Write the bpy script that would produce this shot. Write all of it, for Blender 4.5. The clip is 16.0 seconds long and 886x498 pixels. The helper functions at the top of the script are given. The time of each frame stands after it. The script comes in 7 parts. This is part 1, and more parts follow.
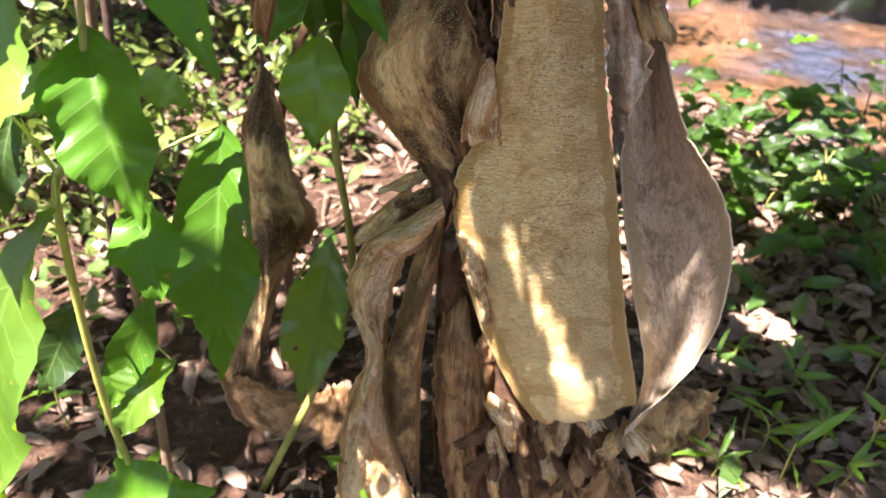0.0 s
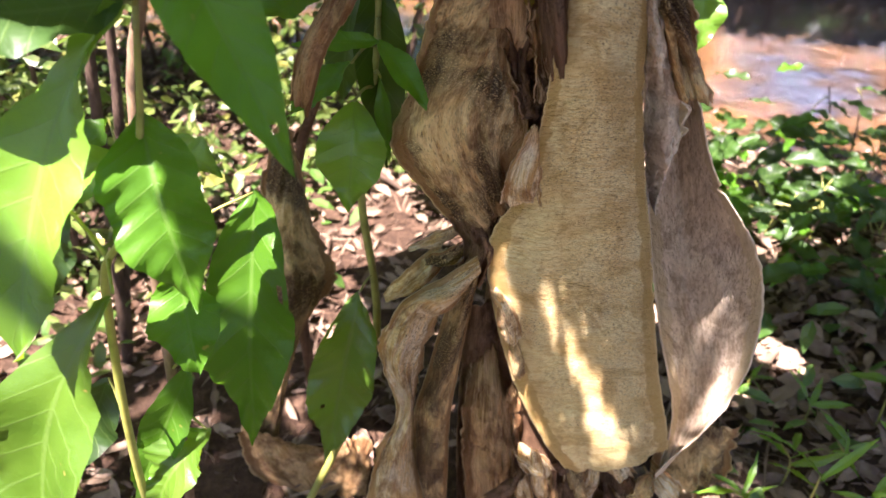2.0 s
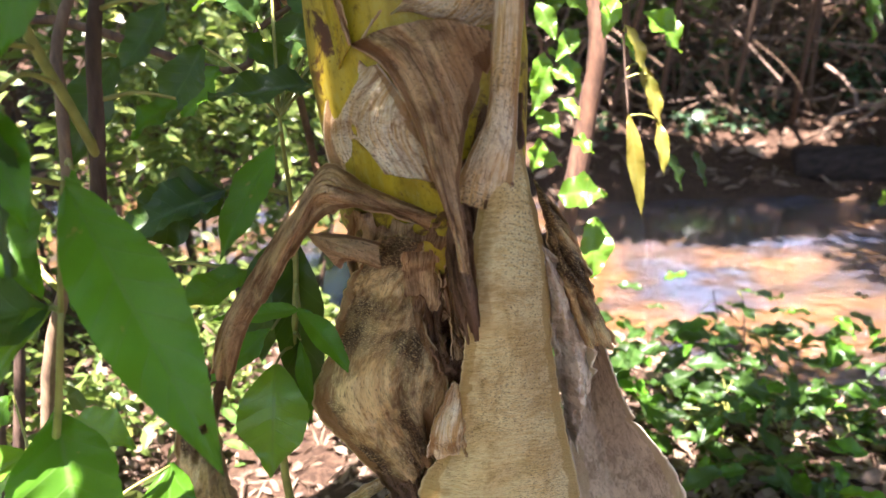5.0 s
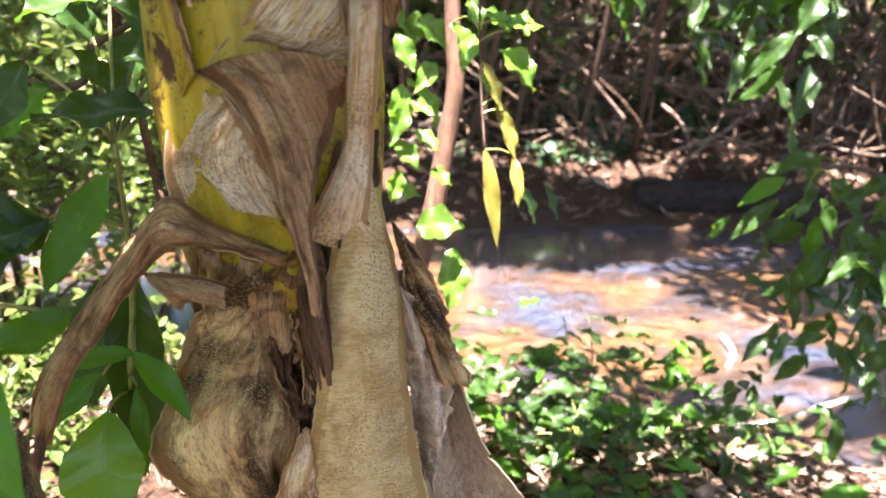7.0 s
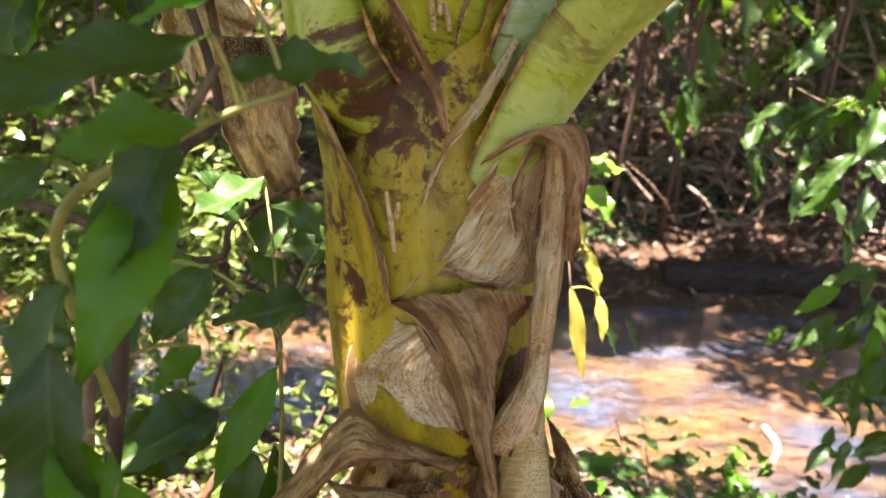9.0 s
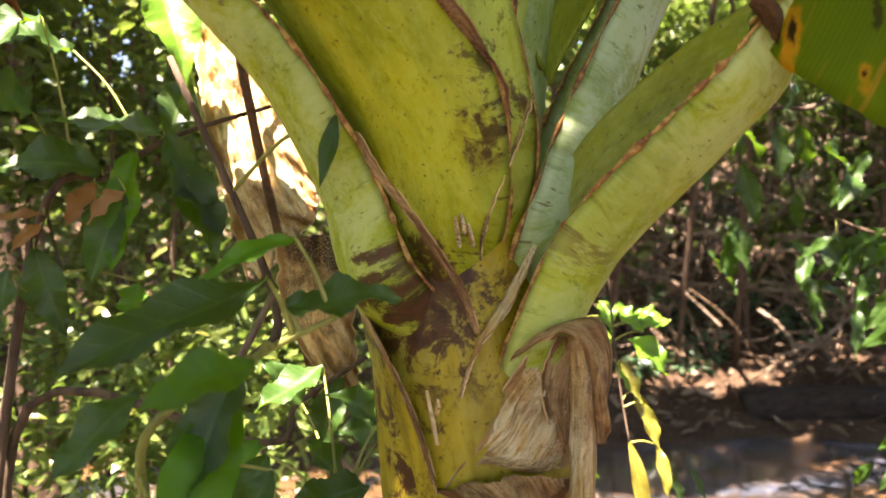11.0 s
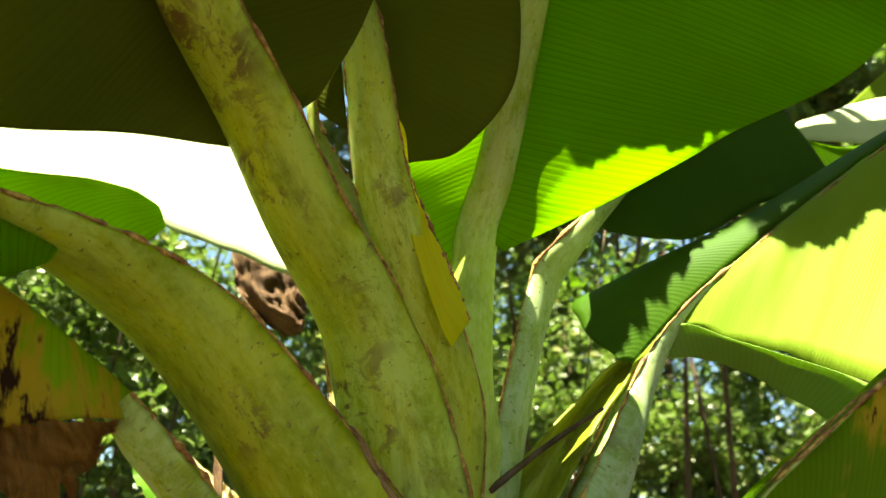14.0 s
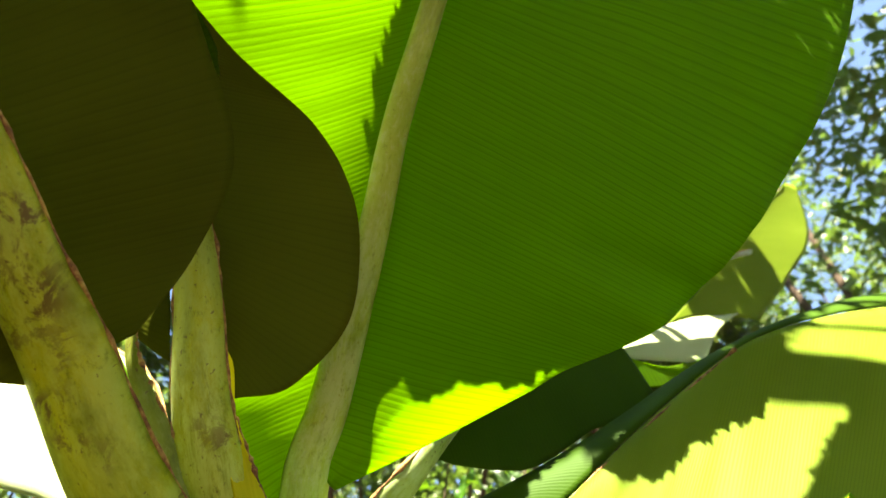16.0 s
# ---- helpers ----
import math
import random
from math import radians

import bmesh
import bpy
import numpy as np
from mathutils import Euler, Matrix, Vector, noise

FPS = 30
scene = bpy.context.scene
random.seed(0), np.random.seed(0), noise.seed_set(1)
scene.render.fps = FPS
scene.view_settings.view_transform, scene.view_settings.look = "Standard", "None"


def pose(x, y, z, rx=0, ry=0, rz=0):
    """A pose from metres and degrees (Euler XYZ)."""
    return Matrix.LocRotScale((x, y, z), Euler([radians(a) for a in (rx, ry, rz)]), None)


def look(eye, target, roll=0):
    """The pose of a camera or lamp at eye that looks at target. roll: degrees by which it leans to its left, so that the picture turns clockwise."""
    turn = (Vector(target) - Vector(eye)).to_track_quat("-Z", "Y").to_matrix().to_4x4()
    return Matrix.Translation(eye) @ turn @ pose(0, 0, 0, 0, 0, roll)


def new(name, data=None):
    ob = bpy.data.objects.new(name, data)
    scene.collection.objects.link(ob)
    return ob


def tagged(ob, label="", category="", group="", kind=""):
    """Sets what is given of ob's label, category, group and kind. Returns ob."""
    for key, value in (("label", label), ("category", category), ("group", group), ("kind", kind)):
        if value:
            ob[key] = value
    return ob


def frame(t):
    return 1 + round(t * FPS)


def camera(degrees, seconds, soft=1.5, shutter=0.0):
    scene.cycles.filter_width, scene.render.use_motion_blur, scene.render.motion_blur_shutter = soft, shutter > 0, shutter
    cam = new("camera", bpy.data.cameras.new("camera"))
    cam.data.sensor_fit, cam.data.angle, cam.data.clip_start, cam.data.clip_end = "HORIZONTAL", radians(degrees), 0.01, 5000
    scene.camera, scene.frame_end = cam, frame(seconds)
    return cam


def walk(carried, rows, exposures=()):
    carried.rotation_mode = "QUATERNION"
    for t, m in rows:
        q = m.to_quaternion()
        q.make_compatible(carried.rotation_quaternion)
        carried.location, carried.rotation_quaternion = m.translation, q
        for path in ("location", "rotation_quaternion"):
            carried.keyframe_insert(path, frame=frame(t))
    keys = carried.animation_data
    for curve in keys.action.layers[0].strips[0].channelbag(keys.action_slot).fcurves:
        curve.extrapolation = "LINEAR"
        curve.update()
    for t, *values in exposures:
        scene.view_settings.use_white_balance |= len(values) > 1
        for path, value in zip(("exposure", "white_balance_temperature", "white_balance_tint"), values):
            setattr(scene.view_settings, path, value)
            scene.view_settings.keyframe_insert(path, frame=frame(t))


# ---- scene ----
cam = camera(61.8, 16.0, soft=1.6)
# a small lens held close to the stem: what lies far behind it is soft
cam.data.dof.use_dof, cam.data.dof.focus_distance, cam.data.dof.aperture_fstop = True, 0.76, 6.3
PATH = [
    (0, (0.055, -0.063, 1.176), (-0.01, 1.525, -0.038), 1.1),
    (0.5, (0.031, -0.054, 1.175), (-0.027, 1.559, -0.005), 0.5),
    (1, (0.019, -0.048, 1.157), (-0.033, 1.57, -0.017), 0.7),
    (1.5, (0.022, -0.027, 1.207), (-0.038, 1.578, 0.016), -1.0),
    (2, (-0.009, -0.041, 1.206), (-0.024, 1.588, 0.047), 0.1),
    (2.5, (-0.016, -0.052, 1.222), (-0.027, 1.624, 0.131), 1.2),
    (3, (-0.024, -0.049, 1.236), (-0.046, 1.68, 0.232), 1.8),
    (3.5, (-0.035, -0.053, 1.262), (-0.048, 1.777, 0.457), -2.4),
    (4, (-0.029, -0.047, 1.263), (0.085, 1.826, 0.571), -1.9),
    (4.2, (-0.02, -0.049, 1.259), (0.093, 1.832, 0.588), -1.8),
    (6.3, (-0.015, -0.015, 1.258), (0.512, 1.796, 0.593), 2.1),
    (6.5, (-0.003, -0.016, 1.257), (0.542, 1.79, 0.594), 2.3),
    (7, (-0.009, -0.016, 1.266), (0.595, 1.794, 0.668), 3.4),
    (7.5, (-0.037, -0.003, 1.31), (0.589, 1.819, 0.772), 4.1),
    (8, (-0.07, 0.003, 1.338), (0.505, 1.842, 0.804), 3.3),
    (8.5, (-0.117, 0.011, 1.353), (0.45, 1.859, 0.838), 3.6),
    (8.7, (-0.14, 0.015, 1.367), (0.438, 1.868, 0.886), 3.5),
    (10.8, (-0.123, -0.044, 1.437), (0.265, 1.915, 1.329), -1.0),
    (11, (-0.129, -0.048, 1.444), (0.274, 1.909, 1.38), -1.3),
    (11.5, (-0.135, -0.061, 1.467), (0.295, 1.884, 1.646), -0.5),
    (12, (-0.135, -0.065, 1.48), (0.29, 1.861, 1.813), -0.1),
    (12.5, (-0.133, -0.073, 1.486), (0.29, 1.837, 1.901), -0.1),
    (13, (-0.132, -0.085, 1.496), (0.294, 1.803, 2.001), 0.4),
    (13.5, (-0.141, -0.105, 1.512), (0.299, 1.698, 2.259), 0.6),
    (14, (-0.134, -0.127, 1.532), (0.263, 1.597, 2.466), 1.2),
    (14.5, (-0.127, -0.147, 1.55), (0.262, 1.516, 2.591), 1.2),
    (15, (-0.14, -0.143, 1.575), (0.432, 1.349, 2.778), -1.8),
    (15.5, (-0.138, -0.148, 1.589), (0.519, 1.23, 2.881), -5.1),
    (16, (-0.118, -0.151, 1.589), (0.562, 1.19, 2.908), -5.3),
]
walk(cam, [(t, look(eye, target, roll)) for t, eye, target, roll in PATH], [(0, 3.2, 5950, 38), (3, 3.3, 5950, 41), (4, 3.42, 5900, 38), (7, 3.75, 5850, 34), (8.6, 3.65, 6250, 33), (11, 3.65, 6850, 29), (11.6, 3.7, 7100, 25), (12.6, 3.3, 7000, 2), (13.5, 3.1, 7100, -3), (14.5, 3.1, 6950, -5), (15.3, 3.2, 6900, 5), (16, 3.25, 6900, 7)])


# ---- light ----
SUN_UP, SUN_FROM = 66.0, 212.0
world = bpy.data.worlds.new("world")
scene.world = world
world.use_nodes = True
sky = world.node_tree.nodes.new("ShaderNodeTexSky")
sky.sky_type, sky.sun_disc = "NISHITA", False
sky.air_density, sky.dust_density, sky.ozone_density = 1.0, 0.8, 1.0
sky.sun_elevation, sky.sun_rotation = radians(SUN_UP), radians(SUN_FROM)
back = world.node_tree.nodes["Background"]
back.inputs["Strength"].default_value = 0.05
world.node_tree.links.new(sky.outputs[0], back.inputs["Color"])
sun = new("sun", bpy.data.lights.new("sun", "SUN"))
sun.data.energy, sun.data.angle, sun.data.color = 5.0, radians(0.32), (1.0, 0.92, 0.78)
a, e = radians(SUN_FROM), radians(SUN_UP)
TO_SUN = Vector((math.sin(a) * math.cos(e), math.cos(a) * math.cos(e), math.sin(e)))
sun.matrix_world = look((0, 0, 8), (-math.sin(a) * math.cos(e), -math.cos(a) * math.cos(e), 8 - math.sin(e)))


# ---- materials ----
class Nodes:
    """A small helper to write node materials in a few lines."""

    def __init__(self, name):
        self.m = bpy.data.materials.new(name)
        self.m.use_nodes = True
        self.t = self.m.node_tree
        self.p = self.t.nodes["Principled BSDF"]
        self.out = self.t.nodes["Material Output"]

    def add(self, kind, **sets):
        n = self.t.nodes.new(kind)
        for key, value in sets.items():
            n.inputs[key.replace("_", " ")].default_value = value
        return n

    def link(self, a, b):
        self.t.links.new(a, b)

    def coords(self, which="Object", scale=(1, 1, 1), turn=(0, 0, 0)):
        c = self.t.nodes.new("ShaderNodeTexCoord")
        m = self.add("ShaderNodeMapping", Scale=scale, Rotation=turn)
        self.link(c.outputs[which], m.inputs["Vector"])
        return m.outputs["Vector"]

    def noise(self, vec, scale, detail=4.0, rough=0.6, twist=0.0):
        n = self.add("ShaderNodeTexNoise", Scale=scale, Detail=detail, Roughness=rough, Distortion=twist)
        self.link(vec, n.inputs["Vector"])
        return n.outputs["Fac"]

    def ramp(self, fac, stops):
        r = self.t.nodes.new("ShaderNodeValToRGB")
        while len(r.color_ramp.elements) < len(stops):
            r.color_ramp.elements.new(0.5)
        for el, (at, col) in zip(r.color_ramp.elements, stops):
            el.position = at
            el.color = (*col, 1) if len(col) == 3 else col
        self.link(fac, r.inputs["Fac"])
        return r.outputs["Color"]

    def mix(self, fac, a, b, blend="MIX"):
        n = self.t.nodes.new("ShaderNodeMix")
        n.data_type, n.blend_type = "RGBA", blend
        for sock, v in ((n.inputs[0], fac), (n.inputs[6], a), (n.inputs[7], b)):
            if isinstance(v, (int, float)):
                sock.default_value = v
            elif isinstance(v, tuple):
                sock.default_value = (*v, 1) if len(v) == 3 else v
            else:
                self.link(v, sock)
        return n.outputs[2]

    def bump(self, height, strength=0.3, distance=0.002, onto=None):
        b = self.add("ShaderNodeBump", Strength=strength, Distance=distance)
        self.link(height, b.inputs["Height"])
        if onto:
            self.link(onto, b.inputs["Normal"])
        return b.outputs["Normal"]

    def finish(self, colour, rough=0.6, normal=None, see_through=None, share=0.4, spec=0.5):
        if isinstance(colour, tuple):
            self.p.inputs["Base Color"].default_value = (*colour, 1)
        else:
            self.link(colour, self.p.inputs["Base Color"])
        if isinstance(rough, float):
            self.p.inputs["Roughness"].default_value = rough
        else:
            self.link(rough, self.p.inputs["Roughness"])
        self.p.inputs["Specular IOR Level"].default_value = spec
        if normal:
            self.link(normal, self.p.inputs["Normal"])
        if see_through is not None:
            tr = self.t.nodes.new("ShaderNodeBsdfTranslucent")
            if isinstance(see_through, tuple):
                tr.inputs["Color"].default_value = (*see_through, 1)
            else:
                self.link(see_through, tr.inputs["Color"])
            if normal:
                self.link(normal, tr.inputs["Normal"])
            mx = self.t.nodes.new("ShaderNodeMixShader")
            mx.inputs[0].default_value = share
            self.link(self.p.outputs[0], mx.inputs[1])
            self.link(tr.outputs[0], mx.inputs[2])
            self.link(mx.outputs[0], self.out.inputs["Surface"])
        return self.m


def grey(v):
    return (v, v, v)


def dry_sheath(name, light, mid, dark, speck, speck_at=0.6, glow=0.12, along=(6, 90, 1), edge=(0.3, 0.19, 0.08), lean=0.0):
    """Dried leaf sheath: fibre streaks along the grain, bleached and stained patches, dark mildew specks, brittle edges.
    UV in metres; the layer Edge runs from -1 to 1 across the sheet."""
    k = Nodes(name)
    uv = k.coords("UV")
    across = k.t.nodes.new("ShaderNodeUVMap")
    across.uv_map = "Edge"
    sep = k.t.nodes.new("ShaderNodeSeparateXYZ")
    k.link(across.outputs[0], sep.inputs[0])
    fibre = k.noise(k.coords("UV", along), 4.0, 6.0, 0.7, 0.3)
    base = k.ramp(fibre, [(0.3, dark), (0.42, mid), (0.55, light), (0.7, mid)])
    blot = k.noise(uv, 11.0, 5.0, 0.65)
    base = k.mix(k.ramp(blot, [(0.46, grey(0)), (0.62, grey(0.7))]), base, mid)
    pale = k.noise(k.coords("UV", (1.3, 0.8, 1)), 17.0, 5.0, 0.7)
    base = k.mix(k.ramp(pale, [(0.5, grey(0)), (0.64, grey(0.8))]), base, light)
    lines = k.noise(k.coords("UV", (along[0] * 2.4, along[1] * 2.4, 1)), 4.0, 3.0, 0.6, 0.5)
    base = k.mix(k.ramp(lines, [(0.57, grey(0)), (0.66, grey(0.7))]), base, dark)
    stain = k.noise(k.coords("UV", (2.0, 1, 1)), 12.0, 6.0, 0.75, 0.8)
    base = k.mix(k.ramp(stain, [(0.56, grey(0)), (0.65, grey(0.8))]), base, dark)
    patch = k.noise(k.coords("UV", (1.0, 1.2, 1), (0, 0, 0.4)), 15.0, 4.0, 0.6, 0.5)
    streak = k.noise(k.coords("UV", (along[0] * 0.7, along[1] * 0.7, 1)), 6.0, 6.0, 0.75, 0.4)
    rot = k.mix(1.0, k.ramp(patch, [(0.5, grey(0)), (0.6, grey(1))]), k.ramp(streak, [(0.38, grey(0.15)), (0.56, grey(0.95))]), "MULTIPLY")
    base = k.mix(rot, base, tuple(0.8 * d + 0.2 * c for d, c in zip(dark, mid)))
    fine = k.noise(k.coords("UV", (1.0, 2.2, 1)), 260.0, 3.0, 0.7)
    drift = k.add("ShaderNodeMath")
    drift.operation = "MULTIPLY_ADD"
    k.link(sep.outputs[0], drift.inputs[0])
    drift.inputs[1].default_value = lean
    k.link(k.noise(uv, 7.0, 4.0, 0.6), drift.inputs[2])
    where = drift.outputs[0]
    specks = k.mix(1.0, k.ramp(fine, [(speck_at - 0.08, grey(0)), (speck_at + 0.02, grey(1))]), k.ramp(where, [(0.42, grey(0)), (0.54, grey(0.95))]), "MULTIPLY")
    base = k.mix(specks, base, speck)
    ab = k.add("ShaderNodeMath")
    ab.operation = "ABSOLUTE"
    k.link(sep.outputs[0], ab.inputs[0])
    fray = k.add("ShaderNodeMath")
    fray.operation = "MULTIPLY_ADD"
    k.link(k.noise(uv, 22.0, 4.0, 0.7), fray.inputs[0])
    fray.inputs[1].default_value = 0.45
    k.link(ab.outputs[0], fray.inputs[2])
    base = k.mix(k.ramp(fray.outputs[0], [(0.98, grey(0)), (1.15, grey(0.75))]), base, edge)
    base = k.mix(k.ramp(ab.outputs[0], [(0.955, grey(0)), (0.985, grey(0.6))]), base, light)
    nrm = k.bump(fibre, 1.0, 0.006)
    nrm = k.bump(blot, 0.7, 0.012, nrm)
    nrm = k.bump(lines, 0.8, 0.003, nrm)
    return k.finish(base, 0.75, nrm, see_through=k.mix(0.5, base, (0.75, 0.42, 0.14)), share=glow, spec=0.25)


PALE = dry_sheath("dry_sheath_pale", (0.95, 0.824, 0.399), (0.882, 0.68, 0.264), (0.6, 0.39, 0.12), (0.2, 0.11, 0.04), 0.62, 0.08, (9, 75, 1), (0.58, 0.38, 0.1), 0.2)
CREAM = dry_sheath("dry_sheath_cream", (0.95, 0.84, 0.52), (0.798, 0.525, 0.17), (0.31, 0.135, 0.035), (0.12, 0.05, 0.018), 0.61, 0.12, (70, 5, 1), (0.42, 0.22, 0.06))
FRECKLED = dry_sheath("dry_sheath_freckled", (0.95, 0.86, 0.56), (0.798, 0.567, 0.212), (0.34, 0.15, 0.04), (0.2, 0.09, 0.03), 0.62, 0.12, (70, 5, 1), (0.35, 0.18, 0.05), -0.14)
ASH = dry_sheath("dry_sheath_ash", (0.82, 0.72, 0.5), (0.6, 0.49, 0.32), (0.3, 0.22, 0.13), (0.1, 0.08, 0.06), 0.68, 0.12, (25, 12, 1), (0.55, 0.45, 0.24))
BROWN = dry_sheath("dry_sheath_brown", (0.714, 0.494, 0.23), (0.473, 0.268, 0.093), (0.11, 0.05, 0.02), (0.03, 0.016, 0.008), 0.65, 0.1, (80, 5, 1), (0.2, 0.095, 0.03))
TAN = dry_sheath("dry_sheath_tan", (0.94, 0.74, 0.34), (0.76, 0.5, 0.18), (0.19, 0.09, 0.03), (0.035, 0.018, 0.009), 0.46, 0.1, (60, 12, 1), (0.34, 0.18, 0.06))
UMBER = dry_sheath("dry_leaf_umber", (0.34, 0.2, 0.1), (0.18, 0.1, 0.05), (0.06, 0.03, 0.016), (0.02, 0.012, 0.008), 0.6, 0.25, (90, 4, 1), (0.1, 0.05, 0.02))
RUST = dry_sheath("dry_blade_rust", (0.5, 0.27, 0.08), (0.34, 0.16, 0.04), (0.14, 0.06, 0.02), (0.04, 0.02, 0.01), 0.62, 0.55, (90, 4, 1), (0.2, 0.09, 0.03))


# scorched places on the fresh stalks: centre, radius and how solid
SCORCH = [((-0.056, 0.563, 1.392), 0.02, 0.7), ((-0.03, 0.567, 1.394), 0.024, 1.0), ((-0.008, 0.572, 1.38), 0.026, 0.9), ((0.012, 0.57, 1.355), 0.03, 0.2), ((0.05, 0.54, 1.56), 0.032, 0.25), ((0.034, 0.54, 1.52), 0.02, 0.1)]


PEEL = dry_sheath("peeling_edge", (0.578, 0.371, 0.187), (0.399, 0.227, 0.093), (0.12, 0.05, 0.02), (0.05, 0.025, 0.012), 0.6, 0.15, (70, 6, 1), (0.3, 0.15, 0.06))


def fresh_stem(name, light, mid, bloom, blotch, bloom_at=0.55, blotch_at=0.62):
    """Fresh sheath or petiole: yellow-green skin, chalky bloom, brown scars."""
    k = Nodes(name)
    uv = k.coords("UV")
    streak = k.noise(k.coords("UV", (12, 2, 1)), 3.0, 4.0, 0.6)
    base = k.ramp(streak, [(0.38, mid), (0.62, light)])
    chalk = k.noise(k.coords("UV", (1.8, 0.6, 1)), 22.0, 8.0, 0.78, 0.4)
    patch = k.noise(k.coords("UV", (1, 0.5, 1)), 4.0, 3.0, 0.55)
    powder = k.mix(1.0, k.ramp(chalk, [(0.42, grey(0.0)), (0.54, grey(1))]), k.ramp(patch, [(bloom_at - 0.15, grey(0)), (bloom_at + 0.1, grey(0.8))]), "MULTIPLY")
    base = k.mix(powder, base, bloom)
    grain = k.noise(k.coords("UV", (1.6, 0.8, 1)), 75.0, 6.0, 0.75)
    base = k.mix(k.ramp(grain, [(0.5, grey(0)), (0.62, grey(0.4))]), base, bloom)
    base = k.mix(k.ramp(grain, [(0.36, grey(0.6)), (0.44, grey(0))]), base, tuple(0.55 * c for c in mid))
    scar = k.noise(uv, 26.0, 7.0, 0.75, 0.6)
    zone = k.noise(uv, 6.0, 3.0, 0.6)
    mask = k.mix(1.0, k.ramp(scar, [(0.5, grey(0)), (0.56, grey(1))]), k.ramp(zone, [(blotch_at - 0.04, grey(0)), (blotch_at + 0.06, grey(1))]), "MULTIPLY")
    base = k.mix(mask, base, blotch)
    dots = k.noise(uv, 130.0, 2.0, 0.6)
    base = k.mix(k.ramp(dots, [(0.665, grey(0)), (0.7, grey(0.8))]), base, blotch)
    smear = k.noise(k.coords("UV", (2.0, 0.8, 1)), 9.0, 5.0, 0.7, 0.5)
    base = k.mix(k.ramp(smear, [(0.54, grey(0)), (0.68, grey(0.55))]), base, tuple(0.5 * c for c in mid))
    for spot, size, solid in SCORCH:
        far = k.t.nodes.new("ShaderNodeVectorMath")
        far.operation = "DISTANCE"
        k.link(k.coords("Object"), far.inputs[0])
        far.inputs[1].default_value = spot
        fray = k.add("ShaderNodeMath")
        fray.operation = "MULTIPLY_ADD"
        k.link(scar, fray.inputs[0])
        fray.inputs[1].default_value = -size * 9.0
        k.link(far.outputs["Value"], fray.inputs[2])
        crumb = k.add("ShaderNodeMath")
        crumb.operation = "MULTIPLY_ADD"
        k.link(grain, crumb.inputs[0])
        crumb.inputs[1].default_value = -size * 5.0
        k.link(fray.outputs[0], crumb.inputs[2])
        off = k.add("ShaderNodeMapRange", From_Min=-size * (6.9 - solid), From_Max=-size * (6.3 - solid), To_Min=0.85, To_Max=0.0)
        k.link(crumb.outputs[0], off.inputs["Value"])
        base = k.mix(off.outputs[0], base, k.mix(k.ramp(grain, [(0.4, grey(0)), (0.6, grey(1))]), (0.03, 0.011, 0.006), (0.11, 0.045, 0.014)))
    nrm = k.bump(streak, 0.15, 0.002)
    nrm = k.bump(chalk, 0.12, 0.002, nrm)
    return k.finish(base, 0.5, nrm, see_through=k.mix(0.6, base, (0.5, 0.6, 0.02)), share=0.15, spec=0.3)


STEM = fresh_stem("stem_skin", (0.5, 0.38, 0.012), (0.3, 0.22, 0.007), (0.42, 0.4, 0.1), (0.08, 0.028, 0.012), 0.62, 0.43)
SHEATH = fresh_stem("sheath_skin", (0.48, 0.49, 0.01), (0.28, 0.33, 0.006), (0.52, 0.6, 0.1), (0.15, 0.09, 0.02), 0.48, 0.58)
PETIOLE = fresh_stem("petiole_skin", (0.42, 0.48, 0.018), (0.26, 0.34, 0.012), (0.54, 0.64, 0.24), (0.17, 0.13, 0.03), 0.44, 0.6)
CHALKY = fresh_stem("petiole_chalky", (0.32, 0.42, 0.1), (0.22, 0.32, 0.06), (0.5, 0.62, 0.38), (0.12, 0.08, 0.03), 0.42, 0.66)
FLANGE = fresh_stem("flange_skin", (0.25, 0.29, 0.012), (0.17, 0.21, 0.008), (0.34, 0.4, 0.1), (0.12, 0.07, 0.02), 0.6, 0.6)
YOUNG = fresh_stem("young_stalk", (0.5, 0.62, 0.08), (0.4, 0.53, 0.05), (0.62, 0.7, 0.32), (0.4, 0.45, 0.06), 0.55, 0.9)
# yellow made extra pale to stand in for sun that misses the wing
k = Nodes("stalk_wing")
n1 = k.noise(k.coords("UV", (60, 3, 1)), 3.0, 4.0, 0.6)
WING = k.finish(k.ramp(n1, [(0.35, (0.62, 0.58, 0.015)), (0.65, (0.8, 0.72, 0.03))]), 0.5, k.bump(n1, 0.2, 0.001), see_through=(0.85, 0.8, 0.01), share=0.6, spec=0.2)
k = Nodes("margin_brown")
MARGIN = k.finish(k.ramp(k.noise(k.coords("Object"), 90.0, 5.0, 0.7), [(0.35, (0.1, 0.035, 0.012)), (0.5, (0.32, 0.15, 0.04)), (0.62, (0.55, 0.36, 0.09))]), 0.75, k.bump(k.noise(k.coords("Object"), 240.0), 0.8, 0.002))


